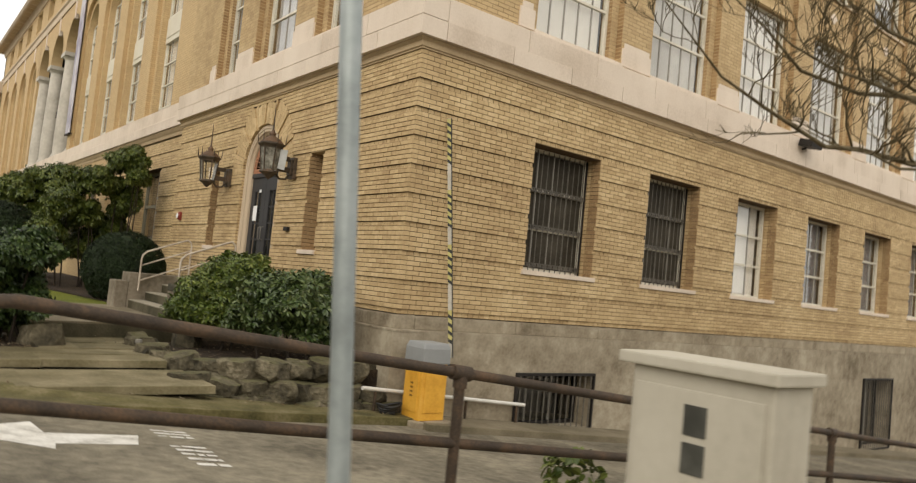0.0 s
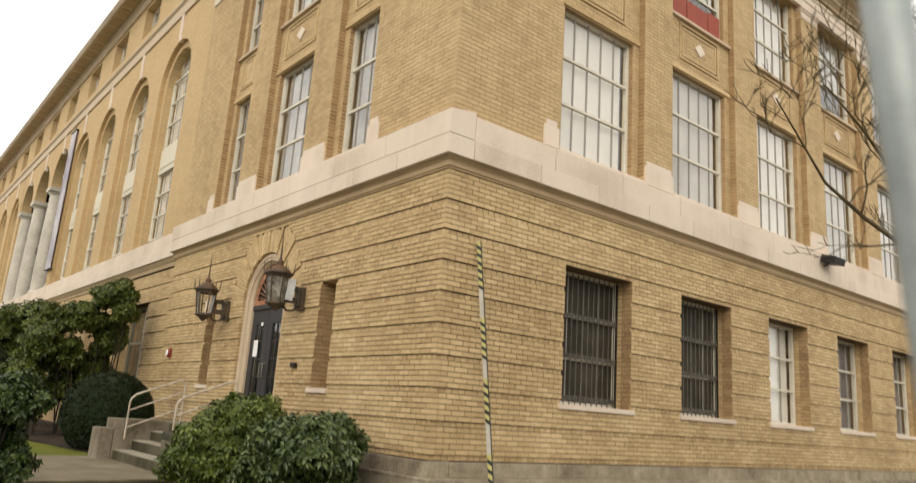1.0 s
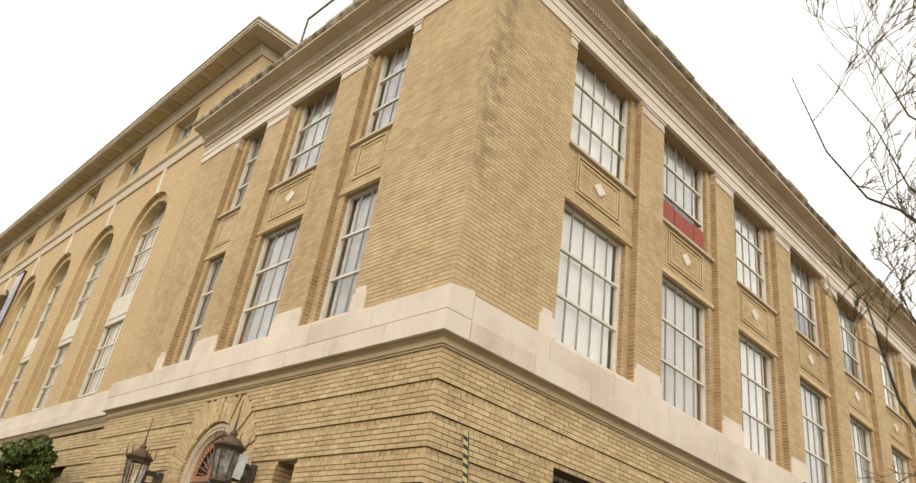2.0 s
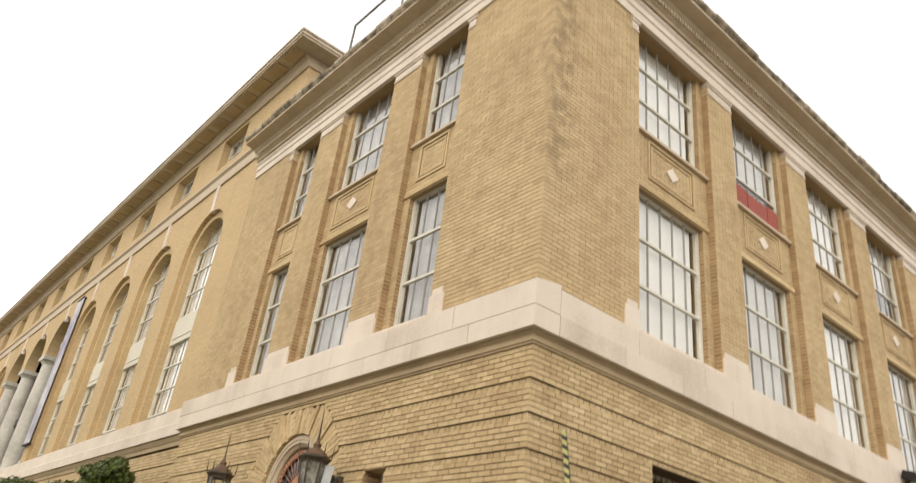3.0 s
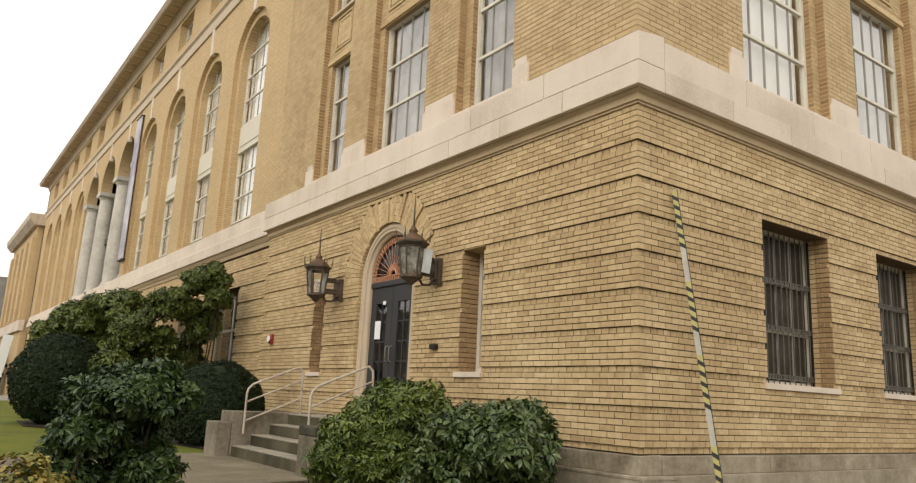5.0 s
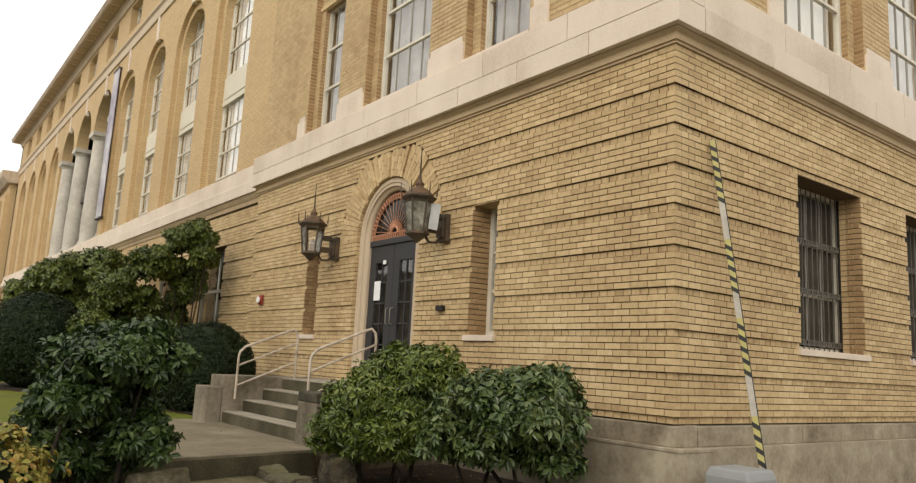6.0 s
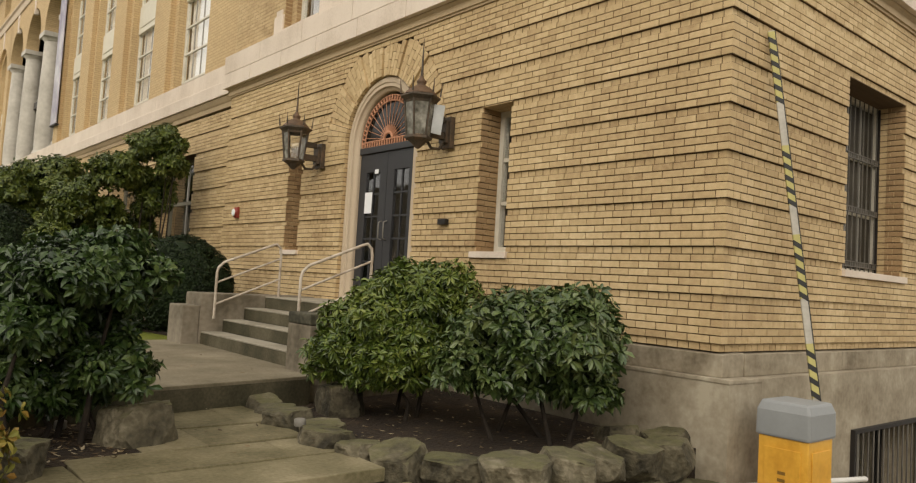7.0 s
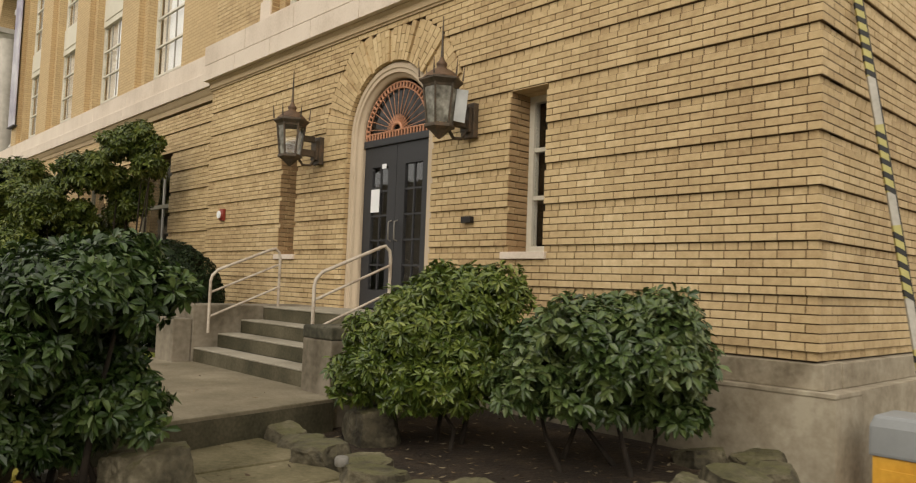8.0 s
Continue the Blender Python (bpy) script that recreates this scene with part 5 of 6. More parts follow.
for k in range(3):
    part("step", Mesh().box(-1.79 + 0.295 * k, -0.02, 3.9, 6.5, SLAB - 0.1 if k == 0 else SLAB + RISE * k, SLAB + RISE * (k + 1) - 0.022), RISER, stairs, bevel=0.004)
    part("tread", Mesh().box(-1.794 + 0.295 * k, -1.79 + 0.295 * (k + 1) - 0.006, 3.902, 6.498, SLAB + RISE * (k + 1) - 0.020, SLAB + RISE * (k + 1)), TREAD_LIT, stairs, "worn tread, paler for the light on its top", bevel=0.009)
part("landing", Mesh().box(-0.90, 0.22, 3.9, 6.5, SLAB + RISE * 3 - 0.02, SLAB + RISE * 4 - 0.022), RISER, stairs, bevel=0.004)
part("tread", Mesh().box(-0.909, 0.22, 3.902, 6.498, SLAB + RISE * 4 - 0.020, SLAB + RISE * 4), TREAD_LIT, stairs, "worn landing, paler for the light on its top", bevel=0.009)
part("cheek_wall", Mesh().box(-1.88, -0.115, 3.42, 3.898, -1.0, -0.073), CHEEK, stairs, "stained concrete cheek wall", bevel=0.012)
part("cheek_cap", Mesh().box(-1.887, -0.112, 3.413, 3.899, -0.072, 0.045), CAP_MOSS, stairs, "blackened mossy cap of the cheek wall", bevel=0.02)
part("cheek_wall", Mesh().box(-1.82, -0.115, 6.502, 7.05, -1.0, 0.11), CHEEK, stairs, "stained concrete cheek wall", bevel=0.02)
part("cheek_foot", Mesh().box(-2.05, -1.823, 6.502, 7.02, -1.0, -0.055), CHEEK, stairs, "lower pale concrete block before the cheek wall", bevel=0.02)


def handrail(y, label):
    g = thing("handrail", label, "handrail", group="stair handrails")
    x0, x1 = -1.66, -0.79
    zt0, zt1 = 0.50, 0.84
    part("top_rail", Mesh().tube([(x0, y, -0.22), (x0, y, zt0 - 0.10), (x0 + 0.02, y, zt0 - 0.03), (x0 + 0.09, y, zt0 + 0.04), (x1 - 0.09, y, zt1 - 0.02), (x1 - 0.03, y, zt1), (x1 + 0.03, y, zt1 - 0.05), (x1 + 0.045, y, zt1 - 0.13), (x1 + 0.045, y, 0.09)], 0.0175, 10), RAIL_PAINT, g)
    for dz in (0.26, 0.55):
        part("mid_rail", Mesh().tube([(x0, y, zt0 - dz + 0.02), (x1 + 0.045, y, zt1 - dz + 0.06)], 0.0135, 8), RAIL_PAINT, g)
    return g


handrail(6.42, "chipped off-white tubular handrail on the steps")
handrail(4.10, "chipped off-white tubular handrail beside the cheek wall")

sheet("walkway", [(-1.89, 3.32), (-1.89, 3.41), (-1.78, 3.42), (-1.78, 7.1), (-4.2, 6.9), (-5.2, 6.15), (-9.0, 5.9), (-9.0, 1.4), (-5.4, 2.3), (-4.4, 2.9), (-3.4, 3.03)], SLAB, STEP_CONCRETE, "stained concrete walk leading to the steps", "path", 0.3)
solid("walk_edge", Mesh().prism([(-4.39, 2.898, 0), (-3.4, 3.026, 0), (-1.895, 3.314, 0), (-1.9, 3.34, 0), (-3.405, 3.05, 0), (-4.4, 2.92, 0)], (0, 0, -0.95), (0, 0, SLAB - 0.03)), RISER, "dark mossy edge of the concrete walk", "path edge", kind="structure")
lawn_rim = [(-1.9, 7.15), (-4.22, 6.95), (-5.25, 6.2), (-9.0, 5.95), (-9.5, 20), (-9.5, 35), (-0.2, 35), (-0.2, 7.15)]
sheet("lawn", lawn_rim, SLAB - 0.01, LAWN, "bright green mown lawn", "lawn", 0.4)
sheet("pavement", [(-40, 35.5), (-0.4, 35.5), (-0.4, 56), (-40, 56)], SLAB - 0.2, PAVING, "pale concrete pavement beyond the lawn", "pavement", 0.3)
sheet("street_pavement", [(-16, -40), (-5.45, -40), (-5.45, -0.4), (-5.6, 1.3), (-9.0, 1.38), (-16, 1.4)], lambda x, y: -0.885, PAVING, "pale concrete pavement along the street", "pavement", 0.25)
# flagstones in two shallow steps
rng = random.Random(5)
flags = thing("stepping_path", "uneven mossy flagstone path in shallow steps", "path", kind="structure")


def flagstone(x0, x1, y0, y1, z, t=0.09):
    j = lambda: rng.uniform(-0.014, 0.010)
    ring = [(x0 + j(), y0 + j(), z + rng.uniform(-0.005, 0.005)), (x1 + j(), y0 + j(), z + rng.uniform(-0.005, 0.005)), (x1 + j(), y1 + j(), z + rng.uniform(-0.005, 0.005)), (x0 + j(), y1 + j(), z + rng.uniform(-0.005, 0.005))]
    part("flagstone", Mesh().prism(ring, (0, 0, -t), (0, 0, 0)), FLAG, flags, bevel=0.007)


for y0, y1, cuts, z in ((-0.42, 0.74, (-5.3, -4.35, -2.55), -0.90), (0.78, 1.30, (-5.1, -4.1, -3.35, -2.72), -0.798), (1.30, 1.82, (-5.05, -4.45, -3.75, -3.1, -2.74), -0.794), (1.82, 2.42, (-3.95, -3.5, -2.74), -0.788), (2.42, 3.36, (-3.7, -3.0, -2.66), -0.782)):
    for a, b in zip(cuts, cuts[1:]):
        flagstone(a + 0.002, b - 0.002, y0 + 0.002, y1 - 0.002, z)
bed = [(-0.115, 0.12), (-0.6, 0.14), (-1.7, 0.25), (-2.2, 0.5), (-2.5, 0.95), (-2.6, 2.0), (-2.5, 3.4), (-1.92, 3.5), (-0.115, 3.5)]
sheet("planting_bed", bed, lambda x, y: -0.86 + 0.03 * (x + 2.6), SOIL, "bare dark soil bed beside the building", "planting bed", 0.5, 0.0)
sheet("planting_bed_left", [(-5.35, 1.69), (-4.6, 1.685), (-3.96, 1.69), (-3.96, 2.15), (-3.72, 2.3), (-3.56, 3.34), (-4.4, 3.25), (-5.35, 2.55)], -0.795, SOIL, "dark soil bed under a rhododendron", "planting bed", 0.4, 0.0)
sheet("planting_bed_end", [(-5.6, 0.70), (-4.8, 0.72), (-4.78, 1.35), (-5.1, 1.6), (-5.6, 1.6)], -0.775, SOIL, "small soil patch under a yellowing shrub", "planting bed", 0.4, 0.0)
sheet("base_bed", [(-1.45, 7.12), (-1.75, 7.5), (-2.0, 9.0), (-2.45, 12), (-3.8, 13.8), (-3.7, 16.0), (-2.4, 17), (-2.2, 24), (0.2, 24), (0.2, 7.12)], SLAB + 0.02, SOIL, "mulched bed of shrubs along the wall", "planting bed", 0.3, 0.0)
sheet("kerb_strip", [(-6.5, -1.05), (-2.6, -0.98), (0.05, -0.62), (0.05, -0.12), (-2.6, -0.02), (-5.0, -0.25), (-6.5, -0.3)], lambda x, y: ground_level(x, y) + 0.10, MOSS, "mossy kerb strip between road and rocks", "kerb", 0.3)
sheet("kerb", [(0.06, -0.95), (24.0, -0.95), (24.0, -0.152), (0.06, -0.152)], lambda x, y: ground_level(x, y) + 0.09, STEP_CONCRETE, "low dirty concrete kerb along the building", "kerb", 0.3)

# road paint
def paint(name, pts, label):
    m = Mesh()
    top = [(x, y, ground_level(x, y) + 0.004) for x, y in pts]
    n = len(pts)
    m.add(top + [(x, y, z - 0.003) for x, y, z in top], [tuple(range(n)), tuple(range(n, 2 * n))[::-1]] + [(i, n + i, n + (i + 1) % n, (i + 1) % n) for i in range(n)])
    return solid(name, m, PAINT_WHITE, label, "road marking")


paint("road_arrow", [(-5.2, -2.05), (-4.53, -1.60), (-4.49, -2.02), (-3.77, -1.98), (-3.86, -2.32), (-4.47, -2.38), (-4.50, -2.56)], "worn white arrow painted on the driveway")
word = thing("road_lettering", "worn white lettering bars painted on the driveway", "road marking")
for x0, y0, w, h in ((-3.60, -1.98, 0.30, 0.07), (-3.60, -1.86, 0.30, 0.06), (-3.60, -1.75, 0.30, 0.06), (-3.59, -2.96, 0.25, 0.09), (-3.60, -2.80, 0.26, 0.09), (-3.60, -2.64, 0.27, 0.08), (-3.60, -2.50, 0.28, 0.08), (-3.61, -2.36, 0.29, 0.07)):
    m = Mesh()
    u = 0.0
    while u < w - 0.01:
        v = min(u + rng.uniform(0.05, 0.14), w)
        lo, hi = rng.uniform(0.0, 0.25) * h, h * rng.uniform(0.75, 1.0)
        q = [(x0 + u, y0 - 0.17 * u + lo), (x0 + v, y0 - 0.17 * v + lo + rng.uniform(-0.008, 0.008)), (x0 + v, y0 - 0.17 * v + hi), (x0 + u, y0 - 0.17 * u + hi + rng.uniform(-0.008, 0.008))]
        m.add([(x, y, ground_level(x, y) + 0.004) for x, y in q], [(0, 1, 2, 3)])
        u = v + rng.choice((0.0, 0.006, 0.02))
    part("bar", m, PAINT_WHITE, word)


# ---------------------------------------------------------------- boulders
def boulder_mesh(seed):
    bm = bmesh.new()
    bmesh.ops.create_icosphere(bm, subdivisions=4, radius=1.0)
    off = Vector((seed * 7.3, seed * 3.1, seed * 5.7))
    rg = random.Random(seed + 40)
    planes = [(Vector((rg.gauss(0, 0.10), rg.gauss(0, 0.10), 1)).normalized(), rg.uniform(0.50, 0.62))]
    for k in range(5):
        a = 2 * math.pi * (k + rg.uniform(-0.3, 0.3)) / 5
        planes.append((Vector((math.cos(a), math.sin(a), rg.uniform(-0.15, 0.35))).normalized(), rg.uniform(0.62, 0.80)))
    for _ in range(7):
        planes.append((Vector((rg.gauss(0, 1), rg.gauss(0, 1), rg.gauss(0.3, 0.8))).normalized(), rg.uniform(0.74, 0.90)))
    for v in bm.verts:
        q = v.co * (1 + 0.12 * noise.noise(v.co * 1.1 + off))
        for n, lim in planes:
            over = q.dot(n) - lim
            if over > 0:
                q -= n * over * 0.96
        q += v.co * (0.05 * noise.noise(v.co * 3.2 + off) + 0.03 * noise.noise(v.co * 8 + off) + 0.014 * noise.noise(v.co * 19 + off))
        v.co = q * 0.72
    me = bpy.data.meshes.new("boulder")
    bm.to_mesh(me)
    bm.free()
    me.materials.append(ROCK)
    return me


ROCKS = [boulder_mesh(i) for i in range(7)]
rng = random.Random(11)


def boulder(x, y, z, sx, sy, sz, label="rough mossy boulder edging the planting bed"):
    ob = new("boulder", rng.choice(ROCKS))
    ob.matrix_world = Matrix.LocRotScale((x, y, z), Euler((rng.uniform(-0.12, 0.12), rng.uniform(-0.12, 0.12), rng.uniform(0, 6.3))), (sx, sy, sz))
    return tagged(ob, label, "boulder", "boulders round the beds")


# the edge of the bed: places of the nearer foot, width and height
for x, y, z, w, h in ((-2.52, 3.02, -0.80, 0.30, 0.19), (-2.66, 2.30, -0.80, 0.42, 0.22), (-2.58, 2.66, -0.82, 0.30, 0.18), (-2.76, 1.52, -0.82, 0.36, 0.24), (-2.58, 1.86, -0.82, 0.30, 0.20), (-2.66, 1.20, -0.85, 0.34, 0.22),
                      (-2.53, 0.86, -0.87, 0.35, 0.29), (-2.29, 0.63, -0.88, 0.40, 0.25), (-2.06, 0.24, -0.92, 0.48, 0.34), (-1.70, 0.12, -0.88, 0.42, 0.32), (-1.34, 0.16, -0.86, 0.30, 0.24), (-1.16, 0.34, -0.84, 0.22, 0.18),
                      (-0.98, 0.15, -0.86, 0.36, 0.32), (-0.62, 0.10, -0.88, 0.36, 0.32), (-0.42, 0.70, -0.82, 0.32, 0.20), (-0.34, 0.28, -0.84, 0.30, 0.28)):
    boulder(x + 0.05, y + (0.10 if x < -2.4 else 0.02), z + (0.12 if x < -2.2 else 0.24) * h, w * 1.12, w * 0.92, h)
for row, (zr, n, big) in enumerate(((-1.00, 8, 0.50), (-1.17, 9, 0.46), (-1.33, 10, 0.40))):
    for i in range(n):
        x = -2.62 + 0.08 * row + 2.62 * (i + 0.5 * (row % 2)) / n
        boulder(x, 0.10 - 0.09 * row + 0.22 * max(0.0, -2.2 - x) + rng.uniform(-0.03, 0.03), zr - 0.06 * (x + 2.6), big * rng.uniform(0.85, 1.2), 0.40, big * rng.uniform(0.62, 0.85))
for i in range(10):
    boulder(-2.68 + 0.30 * i + rng.uniform(-0.06, 0.06), -0.20 + rng.uniform(-0.05, 0.03), -1.29 - 0.075 * i * 0.3, 0.22, 0.20, rng.uniform(0.12, 0.2))
for x, y, z, sx, sy, sz in ((-3.88, 2.18, -0.70, 0.44, 0.36, 0.42), (-4.75, 1.62, -0.72, 0.34, 0.30, 0.28), (-5.0, 1.9, -0.66, 0.3, 0.28, 0.28)):
    boulder(x, y, z, sx, sy, sz)
boulder(-1.86, 2.80, -0.72, 0.42, 0.38, 0.40, "rounded boulder half under a rhododendron")
sp = thing("garden_spotlight", "small pale round garden spotlight among the rocks", "garden light", pose(-2.80, 1.84, -0.665))
part("body", Mesh().lathe([(0.040, -0.05), (0.045, -0.04), (0.045, 0.0), (0.038, 0.008)], 12), IRON_PALE, sp)
sp2 = copy_thing(sp, pose(-4.25, 2.76, -0.74))

# ---------------------------------------------------------------- plants
def leaf_mesh(name, spots, normals, rs, per, length, width, material, droop=0.35, seed=1):
    """Whorls of pointed leaves: per leaves round each spot, folded along the midrib."""
    g = np.random.default_rng(seed)
    n = len(spots)
    spots, normals = np.asarray(spots), np.asarray(normals)
    ref = np.where(np.abs(normals[:, 2:3]) < 0.9, [[0, 0, 1.0]], [[1.0, 0, 0]])
    t1 = np.cross(normals, ref)
    t1 /= np.linalg.norm(t1, axis=1, keepdims=True)
    t2 = np.cross(normals, t1)
    ang = g.uniform(0, 2 * math.pi, (n, 1)) + np.arange(per)[None, :] * 2 * math.pi / per + g.normal(0, 0.25, (n, per))
    rise = g.normal(0.25, 0.3, (n, per))
    d = (np.cos(ang)[..., None] * t1[:, None] + np.sin(ang)[..., None] * t2[:, None]) + rise[..., None] * normals[:, None]
    d[..., 2] -= droop * g.uniform(0.3, 1.2, (n, per))
    d /= np.linalg.norm(d, axis=2, keepdims=True)
    ln = length * g.uniform(0.65, 1.2, (n, per, 1)) * np.asarray(rs)[:, None, None]
    side = np.cross(d, normals[:, None] + g.normal(0, 0.25, (n, per, 3)))
    side /= np.linalg.norm(side, axis=2, keepdims=True) + 1e-9
    up = np.cross(side, d)
    base = spots[:, None] + d * 0.012
    wd = width * (ln / length)
    low, high = base + d * ln * 0.32 + up * 0.09 * ln, base + d * ln * 0.68 + up * 0.07 * ln
    v = np.stack([base, base + d * ln * 0.5 + up * 0.02 * ln, low + side * wd * 0.82, high + side * wd, base + d * ln - np.array([0, 0, 1.0]) * 0.12 * ln, high - side * wd, low - side * wd * 0.82], axis=2)
    v = v.reshape(-1, 3)
    k = np.arange(n * per)[:, None] * 7
    f = np.concatenate([k + np.array([[a, b, 1]]) for a, b in ((0, 2), (2, 3), (3, 4), (4, 5), (5, 6), (6, 0))])
    me = bpy.data.meshes.new(name)
    me.from_pydata(v.tolist(), [], f.tolist())
    me.materials.append(material)
    return me


def blob_spots(lobes, density, seed, inner=0.75, low=-0.6, ground=-9, uneven=1.0):
    """Points and outward directions over a set of uneven ellipsoids: (centre, radii)."""
    g = np.random.default_rng(seed)
    ps, ns, rs = [], [], []
    for i, (c, r) in enumerate(lobes):
        area = 4 * math.pi * ((r[0] * r[1]) ** 1.6 / 3 + (r[0] * r[2]) ** 1.6 / 3 + (r[1] * r[2]) ** 1.6 / 3) ** (1 / 1.6)
        cnt = int(area * density)
        d = g.normal(0, 1, (cnt, 3))
        d /= np.linalg.norm(d, axis=1, keepdims=True)
        d = d[d[:, 2] > low]
        for q in d:
            lump = 1 + uneven * 0.22 * noise.noise(Vector(q) * 2.1 + Vector((i * 5 + seed, 1, 2))) + uneven * 0.10 * noise.noise(Vector(q) * 5.5 + Vector((seed, 3, i)))
            deep = 1 - (1 - inner) * g.random() ** 2.2
            hollow = noise.noise(Vector(q) * 3.4 + Vector((seed * 2, i * 3, 7)))
            if hollow < -0.12 and uneven > 0.5:
                deep *= max(0.68, 1 + 1.3 * (hollow + 0.12))
            p = np.array(c) + q * np.array(r) * lump * deep
            if p[2] < ground:
                continue
            if any(j != i and sum(((p[a] - c2[a]) / r2[a]) ** 2 for a in range(3)) < 0.55 for j, (c2, r2) in enumerate(lobes)):
                continue
            nn = q / np.array(r)
            nn = nn / np.linalg.norm(nn) + g.normal(0, 0.25, 3) + np.array([0, 0, 0.25])
            ps.append(p)
            ns.append(nn / np.linalg.norm(nn))
            rs.append(1.0)
    return ps, ns, rs


def inner_mass(lobes, scale, seed):
    m = Mesh()
    for i, (c, r) in enumerate(lobes):
        vs, fs = [], []
        nu, nv = 18, 11
        for a in range(nv + 1):
            th = math.pi * a / nv
            for b in range(nu):
                ph = 2 * math.pi * b / nu
                q = Vector((math.sin(th) * math.cos(ph), math.sin(th) * math.sin(ph), math.cos(th)))
                k = scale * (1 + 0.3 * noise.noise(q * 2.4 + Vector((seed, i, 0))))
                vs.append((c[0] + q.x * r[0] * k, c[1] + q.y * r[1] * k, c[2] + q.z * r[2] * k))
        for a in range(nv):
            for b in range(nu):
                fs.append((a * nu + b, (a + 1) * nu + b, (a + 1) * nu + (b + 1) % nu, a * nu + (b + 1) % nu))
        m.add(vs, fs)
    return m


def tufts(lobes, n, size, seed):
    """Breaks each lobe up into a smaller heart and n uneven tufts round it."""
    g = random.Random(seed)
    made = []
    for c, r in lobes:
        made.append((c, tuple(0.78 * v for v in r)))
        for k in range(n):
            z = 1 - 1.7 * (k + 0.5) / n
            a = 2.4 * k + g.uniform(-0.5, 0.5)
            q = (math.sqrt(max(0.0, 1 - z * z)) * math.cos(a), math.sqrt(max(0.0, 1 - z * z)) * math.sin(a), z)
            far, big = g.uniform(0.55, 0.82), size * g.uniform(0.7, 1.25)
            made.append((tuple(c[i] + q[i] * r[i] * far for i in range(3)), (r[0] * big, r[1] * big, r[2] * big * 0.85)))
    return made


def shrub(name, label, category, lobes, base, density, per, length, width, material, seed, stems=5, inner=0.72, low=-0.6, mass=0.62, mass_material=None, droop=0.35, group="", tuft=0, tuft_size=0.4, uneven=1.0):
    b = Vector(base)
    g = thing(name, label, category, pose(*base), group)
    loc = [((c[0] - b.x, c[1] - b.y, c[2] - b.z), r) for c, r in lobes]
    spots = blob_spots(tufts(loc, tuft, tuft_size, seed) if tuft else loc, density, seed, inner, low, uneven=uneven)
    ob = new("crown", leaf_mesh("crown", *spots, per, length, width, material, droop, seed))
    ob.parent = g
    # solid dark core added to stand for the shade between the leaves
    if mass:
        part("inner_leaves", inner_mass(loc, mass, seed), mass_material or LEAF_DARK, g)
    r = random.Random(seed)
    for c, rad in loc:
        for _ in range(stems):
            foot = Vector((c[0] * 0.9 + r.uniform(-0.08, 0.08), c[1] * 0.9 + r.uniform(-0.08, 0.08), -0.05))
            tip = Vector((c[0] + r.uniform(-0.35, 0.35) * rad[0], c[1] + r.uniform(-0.35, 0.35) * rad[1], c[2] + r.uniform(-0.5, 0.2) * rad[2]))
            mid = foot.lerp(tip, 0.5) + Vector((r.uniform(-0.1, 0.1), r.uniform(-0.1, 0.1), 0))
            part("stem", Mesh().tube([foot, mid, tip], [0.024, 0.017, 0.008], 7, caps=False), STEM, g)
    return g


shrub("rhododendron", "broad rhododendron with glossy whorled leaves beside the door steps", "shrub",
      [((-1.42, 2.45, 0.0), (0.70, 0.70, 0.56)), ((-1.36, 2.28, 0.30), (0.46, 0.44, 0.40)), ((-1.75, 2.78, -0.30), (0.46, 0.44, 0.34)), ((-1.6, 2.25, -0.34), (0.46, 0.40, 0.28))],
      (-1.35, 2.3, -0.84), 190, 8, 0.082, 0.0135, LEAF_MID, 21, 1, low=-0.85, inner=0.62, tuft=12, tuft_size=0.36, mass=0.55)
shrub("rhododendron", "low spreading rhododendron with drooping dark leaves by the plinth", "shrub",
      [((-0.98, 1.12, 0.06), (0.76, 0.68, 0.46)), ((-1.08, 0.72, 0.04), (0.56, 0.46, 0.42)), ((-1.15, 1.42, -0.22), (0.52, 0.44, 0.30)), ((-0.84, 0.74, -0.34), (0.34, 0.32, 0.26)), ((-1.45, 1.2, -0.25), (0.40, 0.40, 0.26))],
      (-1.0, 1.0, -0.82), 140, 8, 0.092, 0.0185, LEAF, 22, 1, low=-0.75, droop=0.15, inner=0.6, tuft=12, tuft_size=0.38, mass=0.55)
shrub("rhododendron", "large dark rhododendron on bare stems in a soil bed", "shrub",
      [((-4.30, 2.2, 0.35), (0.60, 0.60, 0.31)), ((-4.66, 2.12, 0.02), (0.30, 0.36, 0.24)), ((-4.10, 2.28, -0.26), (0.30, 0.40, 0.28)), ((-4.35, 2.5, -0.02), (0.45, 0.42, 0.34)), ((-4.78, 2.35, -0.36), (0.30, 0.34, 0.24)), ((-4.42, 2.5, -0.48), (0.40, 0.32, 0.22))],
      (-4.35, 2.1, -0.79), 210, 8, 0.078, 0.0155, LEAF_SHADED, 23, 1, low=-0.75, droop=0.2, inner=0.6, mass=0.5, tuft=12, tuft_size=0.36)
shrub("yellowing_shrub", "small shrub with yellow and rust leaves", "shrub",
      [((-5.22, 1.05, -0.43), (0.37, 0.38, 0.36))], (-5.22, 1.05, -0.77), 220, 6, 0.055, 0.016, LEAF_YELLOW, 24, 4, low=-0.6)
